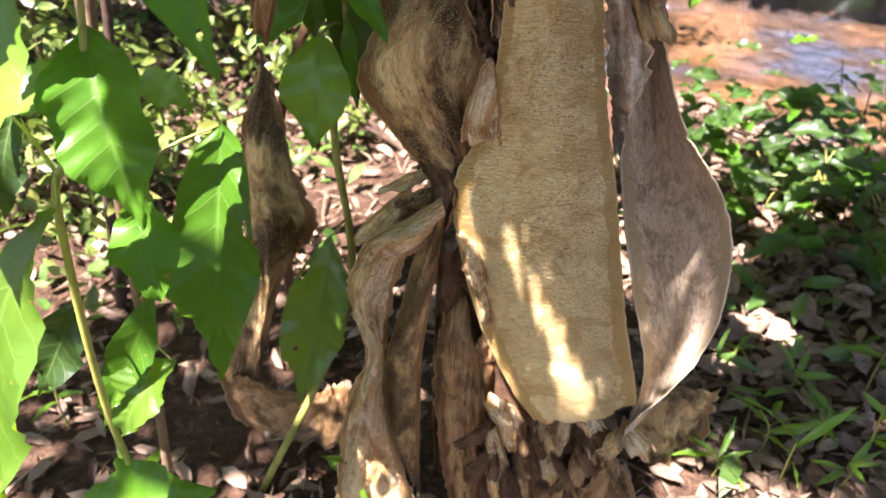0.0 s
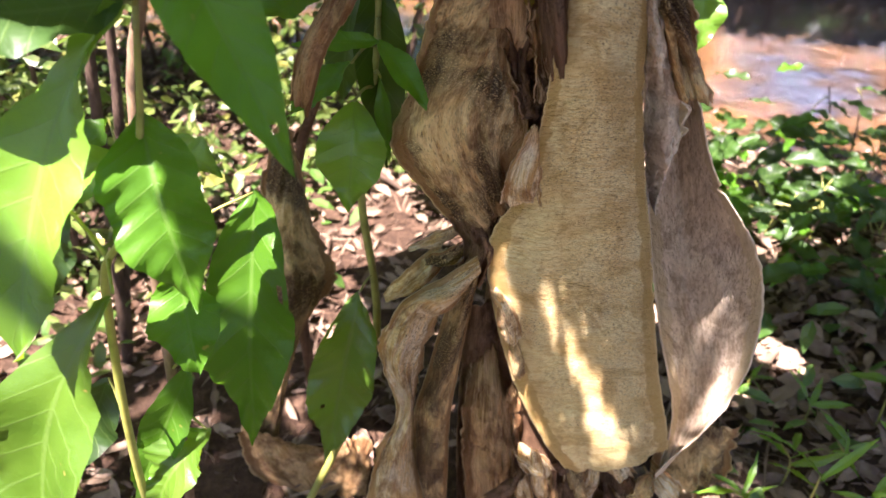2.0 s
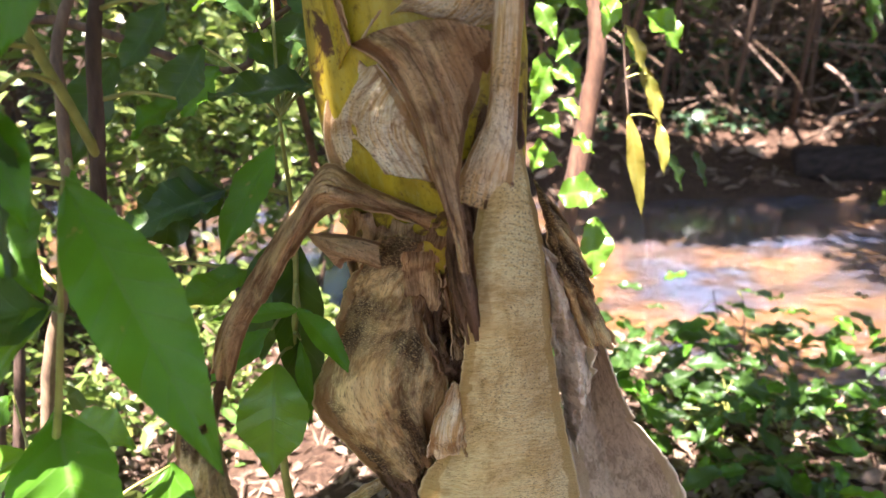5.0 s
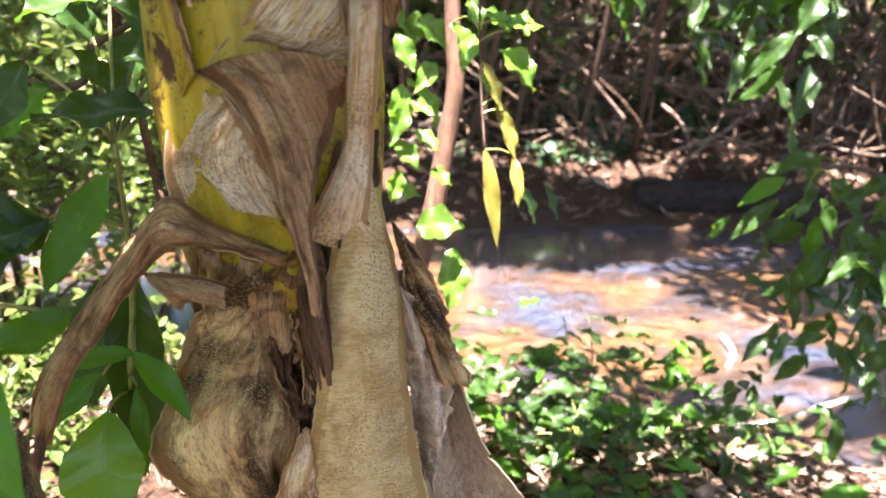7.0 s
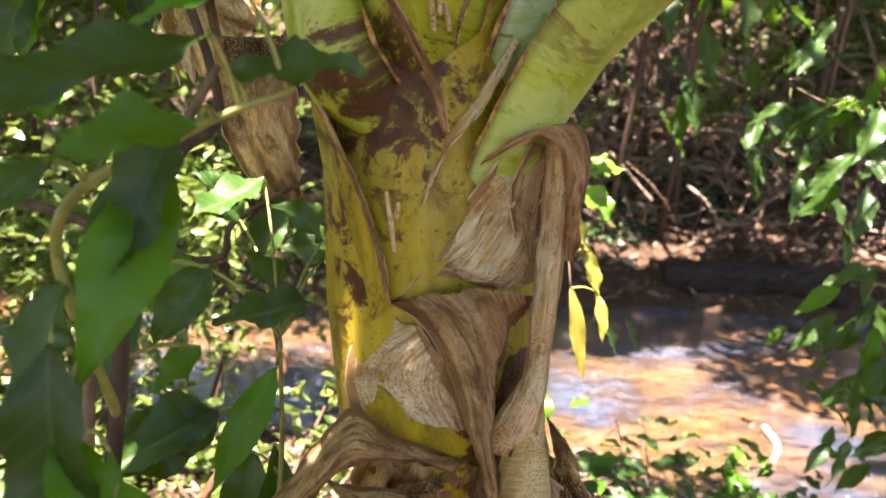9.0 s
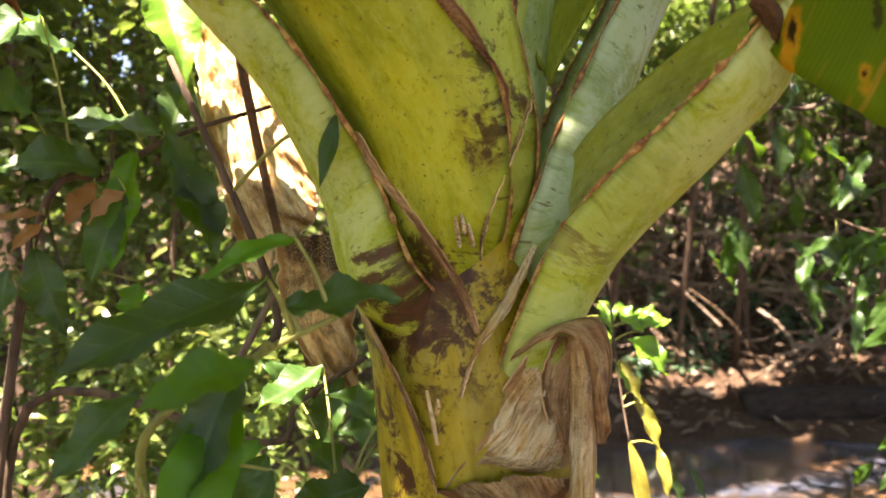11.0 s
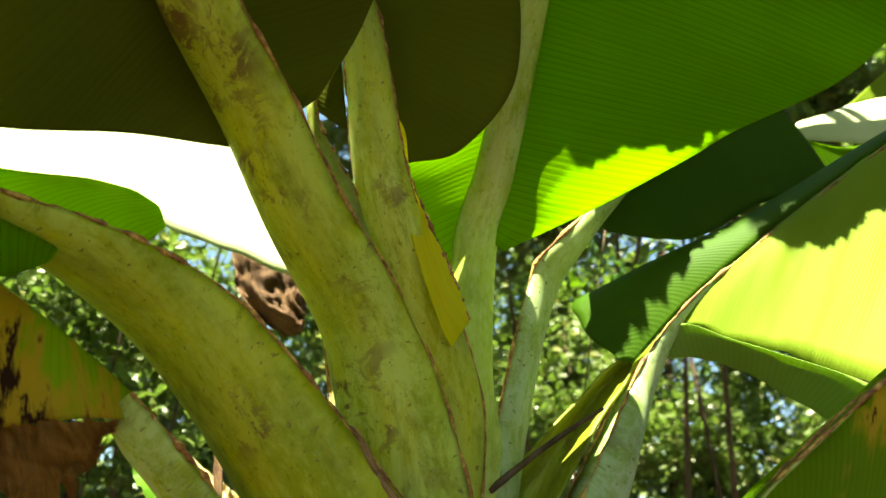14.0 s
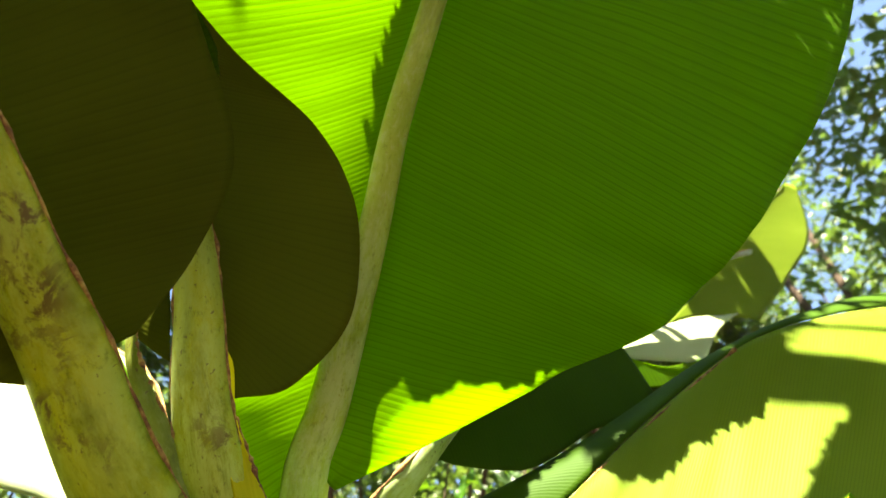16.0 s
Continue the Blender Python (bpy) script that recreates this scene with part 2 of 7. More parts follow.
def banana_blade(name, top, low, glow, share=0.5, sick=0.0, spec=0.06, marks=()):
    """Banana leaf blade. UV: x across in metres from the midrib, y along in metres."""
    k = Nodes(name)
    uv = k.coords("UV")
    vein = k.t.nodes.new("ShaderNodeTexWave")
    vein.wave_type, vein.bands_direction = "BANDS", "Y"
    vein.inputs["Scale"].default_value = 44.0
    vein.inputs["Distortion"].default_value = 1.2
    vein.inputs["Detail"].default_value = 2.0
    k.link(k.coords("UV", (0.35, 1, 1)), vein.inputs["Vector"])
    fine = k.noise(k.coords("UV", (2.0, 160, 1)), 3.0, 3.0, 0.6)
    big = k.noise(k.coords("UV", (1, 2.2, 1)), 3.0, 3.0, 0.6)
    base = k.mix(k.ramp(big, [(0.3, grey(0)), (0.7, grey(1))]), low, top)
    base = k.mix(k.ramp(fine, [(0.3, grey(0)), (0.75, grey(0.35))]), base, tuple(1.5 * c for c in top))
    gl = k.mix(k.ramp(fine, [(0.35, grey(0)), (0.7, grey(0.5))]), glow, tuple(0.6 * c for c in glow))
    gl = k.mix(k.ramp(vein.outputs["Fac"], [(0.0, grey(0.4)), (0.28, grey(0))]), gl, tuple(0.5 * c for c in glow))
    if sick:
        zone = k.noise(k.coords("UV", (3.0, 9, 1)), 2.4, 4.0, 0.6)
        rot = k.noise(k.coords("UV", (4.0, 12, 1)), 5.0, 4.0, 0.65)
        ye = k.ramp(zone, [(sick, grey(0)), (sick + 0.06, grey(0.9))])
        br = k.mix(1.0, k.ramp(zone, [(sick + 0.06, grey(0)), (sick + 0.1, grey(1))]), k.ramp(rot, [(0.5, grey(0)), (0.56, grey(1))]), "MULTIPLY")
        base = k.mix(br, k.mix(ye, base, (0.5, 0.33, 0.03)), (0.05, 0.02, 0.01))
        gl = k.mix(br, k.mix(ye, gl, (0.7, 0.45, 0.03)), (0.05, 0.02, 0.01))
    for spot, ring, core in marks:
        far = k.t.nodes.new("ShaderNodeVectorMath")
        far.operation = "DISTANCE"
        k.link(k.coords("Object", (1, 1, 0.3)), far.inputs[0])
        far.inputs[1].default_value = (spot[0], spot[1], spot[2] * 0.3)
        fray = k.add("ShaderNodeMath")
        fray.operation = "MULTIPLY_ADD"
        k.link(k.noise(k.coords("Object"), 110.0, 3.0, 0.6), fray.inputs[0])
        fray.inputs[1].default_value = 0.008
        k.link(far.outputs["Value"], fray.inputs[2])
        halo = k.add("ShaderNodeMapRange", From_Min=ring + 0.003, From_Max=ring + 0.0055, To_Min=0.92, To_Max=0.0)
        k.link(fray.outputs[0], halo.inputs["Value"])
        rot = k.add("ShaderNodeMapRange", From_Min=core + 0.0035, From_Max=core + 0.005, To_Min=0.95 if ring else 0.7, To_Max=0.0)
        k.link(fray.outputs[0], rot.inputs["Value"])
        if ring:
            base = k.mix(halo.outputs[0], base, (0.62, 0.36, 0.015))
            gl = k.mix(halo.outputs[0], gl, (0.75, 0.42, 0.01))
        base = k.mix(rot.outputs[0], base, (0.06, 0.03, 0.015))
        gl = k.mix(rot.outputs[0], gl, (0.06, 0.03, 0.015))
    nrm = k.bump(vein.outputs["Fac"], 0.2, 0.0007)
    nrm = k.bump(fine, 0.12, 0.0006, nrm)
    return k.finish(base, 0.55, nrm, see_through=gl, share=share, spec=spec)


BLADE = banana_blade("banana_blade", (0.085, 0.16, 0.005), (0.05, 0.11, 0.003), (0.5, 0.78, 0.003), 0.64)
# lighter copy of the blade, brightened in colour to look sunlit
BLADE_LIT = banana_blade("banana_blade_lit", (0.2, 0.28, 0.025), (0.13, 0.2, 0.014), (0.46, 0.66, 0.01), 0.42)
# whitened copy of the blade: glaring sunlight put into the colour
BLADE_LIT_WHITE = banana_blade("banana_blade_lit_white", (0.56, 0.62, 0.36), (0.44, 0.54, 0.26), (0.5, 0.62, 0.2), 0.3)
BLADE_DULL = banana_blade("banana_blade_dull", (0.26, 0.38, 0.08), (0.2, 0.3, 0.06), (0.3, 0.46, 0.02), 0.45)
# stripes are its own; the base is lightened in place of missing sun
BLADE_STRIPED = banana_blade("banana_blade_striped", (0.26, 0.36, 0.012), (0.16, 0.27, 0.008), (0.5, 0.65, 0.006), 0.45, 0.5)
# darker olive copy of the blade: shade put into the leaf colour
BLADE_SHADED_OLIVE = banana_blade("banana_blade_shaded_olive", (0.09, 0.105, 0.006), (0.05, 0.06, 0.003), (0.15, 0.165, 0.001), 0.3, 0.0, 0.02)
# copy of the blade darkened by hand to imitate shade on two leaf halves
BLADE_SHADE = banana_blade("banana_blade_shade", (0.05, 0.11, 0.006), (0.03, 0.075, 0.004), (0.12, 0.22, 0.002), 0.3)
BLADE_SICK = banana_blade("banana_blade_spotted", (0.13, 0.2, 0.008), (0.08, 0.14, 0.006), (0.42, 0.55, 0.006), 0.5, 0.565, 0.06, [((0.196, 0.405, 1.588), 0.009, 0.003), ((0.212, 0.404, 1.57), 0.0065, 0.003), ((0.207, 0.404, 1.55), 0.005, 0.0), ((0.237, 0.367, 1.53), 0.0032, 0.0012), ((0.244, 0.365, 1.574), 0.0, 0.003)])


def shrub_leaf(name, top, low, glow, share=0.35, rough=0.35, spec=0.5):
    """Broad shrub leaf: side veins from the midrib. UV: x across -1 to 1, y along 0 to 1."""
    k = Nodes(name)
    sep = k.t.nodes.new("ShaderNodeSeparateXYZ")
    k.link(k.coords("UV"), sep.inputs[0])
    ab = k.add("ShaderNodeMath")
    ab.operation = "ABSOLUTE"
    k.link(sep.outputs[0], ab.inputs[0])
    rise = k.add("ShaderNodeMath")
    rise.operation = "MULTIPLY_ADD"
    k.link(ab.outputs[0], rise.inputs[0])
    rise.inputs[1].default_value = -0.13
    k.link(sep.outputs[1], rise.inputs[2])
    fq = k.add("ShaderNodeMath")
    fq.operation = "MULTIPLY"
    k.link(rise.outputs[0], fq.inputs[0])
    fq.inputs[1].default_value = 9.0
    fr = k.add("ShaderNodeMath")
    fr.operation = "PINGPONG"
    k.link(fq.outputs[0], fr.inputs[0])
    fr.inputs[1].default_value = 0.5
    side = k.ramp(fr.outputs[0], [(0.0, grey(1)), (0.07, grey(0))])
    rib = k.ramp(ab.outputs[0], [(0.02, grey(1)), (0.06, grey(0))])
    veins = k.mix(1.0, side, rib, "LIGHTEN")
    info = k.t.nodes.new("ShaderNodeObjectInfo")
    blot = k.noise(k.coords("Object"), 14.0, 3.0)
    base = k.mix(k.ramp(blot, [(0.3, grey(0)), (0.7, grey(1))]), low, top)
    hs = k.add("ShaderNodeHueSaturation")
    mr = k.add("ShaderNodeMapRange", To_Min=0.5, To_Max=1.3)
    k.link(info.outputs["Random"], mr.inputs["Value"])
    k.link(mr.outputs[0], hs.inputs["Value"])
    k.link(base, hs.inputs["Color"])
    base = k.mix(k.mix(1.0, veins, (0.26, 0.26, 0.26), "MULTIPLY"), hs.outputs[0], (0.16, 0.26, 0.06))
    spot = k.noise(k.coords("Object"), 55.0, 2.0)
    base = k.mix(k.ramp(spot, [(0.72, grey(0)), (0.76, grey(0.8))]), base, (0.3, 0.2, 0.05))
    nrm = k.bump(veins, 0.2, 0.001)
    nrm = k.bump(k.noise(k.coords("Object"), 38.0, 5.0, 0.65), 0.35, 0.003, nrm)
    gl = k.mix(k.mix(1.0, veins, (0.3, 0.3, 0.3), "MULTIPLY"), glow, tuple(0.4 * c for c in glow))
    return k.finish(base, rough, nrm, see_through=gl, share=share, spec=spec)


LEAF = shrub_leaf("shrub_leaf", (0.06, 0.175, 0.007), (0.035, 0.11, 0.005), (0.18, 0.46, 0.004), 0.34, 0.42, 0.3)
# sunlight on shrub leaves is put into this paler green; seedlings share it
LEAF_SUNLIT_YOUNG = shrub_leaf("shrub_leaf_sunlit_young", (0.115, 0.25, 0.018), (0.07, 0.18, 0.01), (0.3, 0.56, 0.008), 0.32, 0.38, 0.55)
LEAF_DARK = shrub_leaf("shrub_leaf_dark", (0.035, 0.085, 0.012), (0.018, 0.048, 0.008), (0.12, 0.25, 0.008), 0.3, 0.42, 0.4)
LEAF_YELLOW = shrub_leaf("shrub_leaf_yellow", (0.27, 0.21, 0.03), (0.1, 0.12, 0.015), (0.3, 0.23, 0.015), 0.25)
LEAF_RUST = shrub_leaf("shrub_leaf_rust", (0.32, 0.16, 0.05), (0.22, 0.1, 0.03), (0.5, 0.22, 0.04), 0.3, 0.6)


def foliage(name, stops, glow, share=0.35, rough=0.4):
    """Leaves by the thousand, each its own shade."""
    k = Nodes(name)
    geo = k.t.nodes.new("ShaderNodeNewGeometry")
    col = k.ramp(geo.outputs["Random Per Island"], stops)
    vary = k.noise(k.coords("Object"), 30.0, 2.0)
    col = k.mix(k.ramp(vary, [(0.3, grey(0)), (0.7, grey(0.4))]), col, tuple(1.4 * c for c in stops[-1][1]))
    return k.finish(col, rough, None, see_through=k.mix(0.6, col, glow), share=share)


FAR_GREEN = foliage("far_foliage", [(0.0, (0.03, 0.07, 0.015)), (0.5, (0.06, 0.12, 0.025)), (0.85, (0.1, 0.17, 0.035)), (1.0, (0.18, 0.18, 0.035))], (0.17, 0.3, 0.03))
HERB = foliage("herb_leaves", [(0.0, (0.025, 0.06, 0.012)), (0.6, (0.05, 0.12, 0.02)), (1.0, (0.1, 0.19, 0.03))], (0.25, 0.45, 0.05))
BANK_GREEN = foliage("bank_leaves", [(0.0, (0.03, 0.07, 0.03)), (1.0, (0.07, 0.13, 0.06))], (0.15, 0.3, 0.06))
LITTER = foliage("litter_leaves", [(0.0, (0.045, 0.026, 0.015)), (0.35, (0.12, 0.074, 0.042)), (0.7, (0.18, 0.125, 0.074)), (1.0, (0.26, 0.2, 0.125))], (0.4, 0.22, 0.08), 0.1, 0.75)

k = Nodes("forest_soil")
n1 = k.noise(k.coords("Object"), 3.0, 6.0, 0.65)
n2 = k.noise(k.coords("Object"), 45.0, 5.0, 0.7)
soil = k.ramp(n2, [(0.3, (0.018, 0.011, 0.007)), (0.5, (0.06, 0.036, 0.02)), (0.7, (0.15, 0.095, 0.055))])
soil = k.mix(k.ramp(n1, [(0.4, grey(0)), (0.7, grey(0.6))]), soil, (0.1, 0.062, 0.036))
SOIL = k.finish(soil, 0.9, k.bump(n2, 1.0, 0.03), spec=0.15)

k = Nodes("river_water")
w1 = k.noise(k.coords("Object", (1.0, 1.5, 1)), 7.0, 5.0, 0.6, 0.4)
# sky reflection and sunlit sand are tinted into the water's base colour
bed_and_sky = k.noise(k.coords("Object", (0.7, 1.0, 1)), 1.3, 5.0, 0.6)
WATER = k.finish(k.ramp(bed_and_sky, [(0.4, (0.045, 0.055, 0.075)), (0.47, (0.06, 0.042, 0.028)), (0.58, (0.15, 0.08, 0.028))]), 0.1, k.bump(w1, 1.0, 0.16), spec=1.0)
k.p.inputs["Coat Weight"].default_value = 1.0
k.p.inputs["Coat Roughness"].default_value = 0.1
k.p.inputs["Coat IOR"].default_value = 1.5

k = Nodes("bark")
b1 = k.noise(k.coords("Object", (1, 1, 0.25)), 45.0, 5.0, 0.7)
BARK = k.finish(k.ramp(b1, [(0.3, (0.03, 0.02, 0.013)), (0.7, (0.14, 0.095, 0.06))]), 0.85, k.bump(b1, 0.8, 0.006), spec=0.2)
k = Nodes("twig_bark")
b1 = k.noise(k.coords("Object", (1, 1, 0.3)), 90.0, 4.0, 0.7)
TWIG = k.finish(k.ramp(b1, [(0.3, (0.07, 0.045, 0.025)), (0.7, (0.24, 0.16, 0.085))]), 0.7, k.bump(b1, 0.5, 0.002))
k = Nodes("red_bark")
b1 = k.noise(k.coords("Object", (1, 1, 0.3)), 60.0, 5.0, 0.7)
REDBARK = k.finish(k.ramp(b1, [(0.3, (0.05, 0.026, 0.014)), (0.7, (0.19, 0.1, 0.05))]), 0.8, k.bump(b1, 0.6, 0.003))
k = Nodes("bleached_twig")
TWIG_PALE = k.finish(k.ramp(k.noise(k.coords("Object", (1, 1, 0.3)), 50.0), [(0.3, (0.4, 0.33, 0.24)), (0.7, (0.75, 0.68, 0.55))]), 0.8)
k = Nodes("dry_brush")
BRUSH = k.finish(k.ramp(k.noise(k.coords("Object"), 9.0, 3.0), [(0.35, (0.08, 0.055, 0.036)), (0.65, (0.25, 0.18, 0.115))]), 0.85)
k = Nodes("green_twig")
TWIG_GREEN = k.finish(k.ramp(k.noise(k.coords("Object"), 40.0), [(0.3, (0.16, 0.17, 0.03)), (0.7, (0.3, 0.3, 0.06))]), 0.5)
k = Nodes("rotten_wood")
b2 = k.noise(k.coords("Object", (0.3, 1, 1)), 14.0, 5.0, 0.7)
LOG = k.finish(k.ramp(b2, [(0.3, (0.012, 0.01, 0.008)), (0.7, (0.055, 0.04, 0.03))]), 0.9, k.bump(b2, 1.0, 0.03), spec=0.15)


# ---- building tools ----
def smooth(points, n):
    """n + 1 points along a smooth curve through the control points (evenly timed)."""
    p = [Vector(q) for q in points]
    if len(p) == 1:
        return [p[0].copy() for _ in range(n + 1)]
    p = [2 * p[0] - p[1]] + p + [2 * p[-1] - p[-2]]
    out = []
    for i in range(n + 1):
        s = i / n * (len(p) - 3)
        j = min(int(s), len(p) - 4)
        f = s - j
        a, b, c, d = p[j : j + 4]
        out.append(0.5 * ((2 * b) + (c - a) * f + (2 * a - 5 * b + 4 * c - d) * f * f + (3 * b - a - 3 * c + d) * f * f * f))
    return out


def lerp_list(values, s):
    """The value at s (0 to 1) of a list of numbers laid evenly."""
    if len(values) == 1:
        return values[0]
    x = min(max(s, 0.0), 1.0) * (len(values) - 1)
    j = min(int(x), len(values) - 2)
    return values[j] + (values[j + 1] - values[j]) * (x - j)


def lerp_point(row, u):
    x = min(max(u, 0.0), 1.0) * (len(row) - 1)
    j = min(int(x), len(row) - 2)
    return row[j].lerp(row[j + 1], x - j)


def mesh_from(name, verts, faces, material, uvs=None, parent=None, label="", flat=False):
    me = bpy.data.meshes.new(name)
    me.from_pydata([tuple(v) for v in verts], [], faces)
    me.materials.append(material)
    if uvs is not None:
        layer = me.uv_layers.new(name="UVMap")
        idx = np.empty(len(me.loops), dtype=np.int32)
        me.loops.foreach_get("vertex_index", idx)
        layer.data.foreach_set("uv", np.array(uvs, dtype=np.float32)[idx].ravel())
    if not flat:
        me.polygons.foreach_set("use_smooth", [True] * len(me.polygons))
    me.update()
    ob = new(name, me)
    if parent is not None:
        ob.parent = parent
    if label:
        tagged(ob, label)
    return ob


def empty(name, at, label, category, group="", kind=""):
    """The base of a thing; parts are laid under it in world coordinates."""
    ob = tagged(new(name), label, category, group, kind)
    ob.location = at
    ob.empty_display_size = 0.05
    return ob


def under(ob, parent):
    """Parent ob and leave it where it is."""
    ob.parent = parent
    top = Vector((0, 0, 0))
    p = parent
    while p is not None:
        top += p.location
        p = p.parent
    ob.location = Vector(ob.location) - top
    return ob


def thicken(ob, thick, offset=0.0):
    m = ob.modifiers.new("thickness", "SOLIDIFY")
    m.thickness, m.offset = thick, offset
    return ob


def sheet(name, curves, material, parent, label="", nu=14, nv=40, bulge=0.0, thick=0.0016, wrinkle=0.003, grain=14.0, ragged=0.0, ragged_edge=0.0, curl=0.0, seed=0.0, away=(0, -1, 0), crease=None, bites=()):
    """A curved sheet through two or more long curves, each given from its top to its foot. bulge: how far the middle stands out
    along `away`; wrinkle: relief across the fibres; ragged: torn foot; ragged_edge: torn sides; curl: side edges rolled along `away`;
    crease: sharp folds along the fibres; bites: pieces torn out of a side (side 0 or 1, place 0 to 1, length 0 to 1, depth 0 to 1)."""
    nu, nv = int(nu * 1.7), int(nv * 1.7)
    crease = wrinkle * 1.9 if crease is None else crease
    lines = [smooth(c, nv) for c in curves]
    away = Vector(away).normalized()
    verts, uvs = [], []
    for i in range(nv + 1):
        row = smooth([l[i] for l in lines], nu)
        v = i / nv
        width = sum((row[j + 1] - row[j]).length for j in range(nu))
        along = sum((lines[0][j + 1] - lines[0][j]).length for j in range(i))
        for j in range(nu + 1):
            u = j / nu
            for side, at, long, deep in bites:
                k = deep * max(0.0, 1 - abs(v - at) / long) ** 0.6 * (1 + 0.5 * noise.noise(Vector((v * 60, seed, 0))))
                u = max(u, k * (1 - u) + u) if side == 0 else u * (1 - k)
            p = lerp_point(row, u)
            p += away * bulge * math.sin(math.pi * u) * (0.6 + 0.4 * math.sin(math.pi * min(1, v * 1.2)))
            p += away * curl * (abs(2 * u - 1) ** 5)
            q = Vector((u * width * grain * 2.2 + seed, v * 1.6 + seed * 1.7, along * grain * 0.35))
            p += away * wrinkle * 1.6 * noise.noise(q)
            p += away * wrinkle * 0.8 * noise.noise(Vector((u * 3 + seed, along * grain * 2.5, seed)))
            p += away * crease * (0.6 - 2.2 * abs(noise.noise(Vector((u * width * 38 + seed * 2, along * 9 + seed, seed)))))
            p += away * crease * 0.5 * (0.5 - 2 * abs(noise.noise(Vector((u * width * 90 + seed, along * 34, seed * 3)))))
            if ragged and v > 0.8:
                k = (v - 0.8) / 0.2
                p += (lines[0][nv] - lines[0][nv - 2]).normalized() * ragged * k * (noise.noise(Vector((u * 7 + seed, seed, 0.3))) + 0.5 * noise.noise(Vector((u * 19 + seed, seed, 1.3))))
            if ragged_edge:
                side = (row[-1] - row[0]).normalized()
                k = abs(2 * u - 1) ** 6
                p += side * ragged_edge * k * (noise.noise(Vector((along * 60 + seed, u * 4, 2.1))) + 0.6 * noise.noise(Vector((along * 170 + seed, u * 4, 5.1))))
            verts.append(p)
            uvs.append((u * width + seed, along + seed * 0.37))
    w = nu + 1
    faces = [(i * w + j, i * w + j + 1, (i + 1) * w + j + 1, (i + 1) * w + j) for i in range(nv) for j in range(nu)]
    ob = mesh_from(name, verts, faces, material, uvs, None, label)
    layer = ob.data.uv_layers.new(name="Edge")
    idx = np.empty(len(ob.data.loops), dtype=np.int32)
    ob.data.loops.foreach_get("vertex_index", idx)
    layer.data.foreach_set("uv", np.stack([(idx % w) / nu * 2 - 1, (idx // w) / nv], 1).astype(np.float32).ravel())
    if thick:
        thicken(ob, thick)
    return under(ob, parent)


def frames(pts, up):
    """Tangent, side and normal along a line of points."""
    out = []
    up = Vector(up)
    for i, p in enumerate(pts):
        t = (pts[min(i + 1, len(pts) - 1)] - pts[max(i - 1, 0)]).normalized()
        s = t.cross(up)
        if s.length < 1e-4:
            s = t.orthogonal()
        s.normalize()
        out.append((t, s, s.cross(t).normalized()))
    return out


def tube(name, points, radii, material, parent=None, label="", seg=10, n=24, rough=0.0, seed=0.0, up=(0.3, -1, 0.2)):
    pts = smooth(points, n)
    fr = frames(pts, up)
    verts, uvs, along = [], [], 0.0
    for i, p in enumerate(pts):
        r = lerp_list(radii, i / n)
        if i:
            along += (pts[i] - pts[i - 1]).length
        for j in range(seg + 1):
            a = 2 * math.pi * j / seg
            rr = r * (1 + rough * noise.noise(Vector((math.cos(a) * 1.5 + seed, math.sin(a) * 1.5, along / max(r, 1e-4) * 0.4 + seed))))
            verts.append(p + (fr[i][1] * math.cos(a) + fr[i][2] * math.sin(a)) * rr)
            uvs.append((j / seg * 2 * math.pi * max(radii), along + seed))
    w = seg + 1
    faces = [(i * w + j, i * w + j + 1, (i + 1) * w + j + 1, (i + 1) * w + j) for i in range(n) for j in range(seg)]
    faces += [tuple(range(seg - 1, -1, -1)), tuple(n * w + j for j in range(seg))]
    ob = mesh_from(name, verts, faces, material, uvs, None, label)
    return under(ob, parent) if parent else ob


def petiole(name, points, half, depth, inner, material, parent, label="", margin=True, n=44, wings=0.35, seed=0.0):
    """A channelled leaf stalk. half: half widths, depth: depths of its rounded back, both from foot to head; inner: the way its channel faces."""
    pts = smooth(points, n)
    fr = frames(pts, inner)
    prof = []
    for j in range(15):
        a = math.pi * j / 14
        prof.append((math.cos(a), -math.sin(a)))
    for j in range(1, 8):
        a = j / 8
        x = -1 + 2 * a
        prof.append((x * 0.93, -wings * (1 - x * x) + 0.03))
    verts, uvs, along = [], [], 0.0
    edges = ([], [])
    for i, p in enumerate(pts):
        h, d = lerp_list(half, i / n), lerp_list(depth, i / n)
        if i:
            along += (pts[i] - pts[i - 1]).length
        for j, (x, y) in enumerate(prof):
            wob = 1 + 0.025 * noise.noise(Vector((x * 2 + seed, y * 2, along * 14 + seed)))
            verts.append(p + fr[i][1] * x * h * wob + fr[i][2] * y * d * wob)
            uvs.append((x * h * 1.3 + seed, along + seed))
        edges[0].append(verts[-len(prof)].copy())
        edges[1].append(verts[-len(prof) + 14].copy())
    w = len(prof)
    faces = [(i * w + j, (i + 1) * w + j, (i + 1) * w + (j + 1) % w, i * w + (j + 1) % w) for i in range(n) for j in range(w)]
    faces += [tuple(range(w)), tuple(n * w + j for j in range(w - 1, -1, -1))]
    ob = under(mesh_from(name, verts, faces, material, uvs, None, label), parent)
    if margin:
        for side in edges:
            rim("margin", side, ob, seed)
    return ob


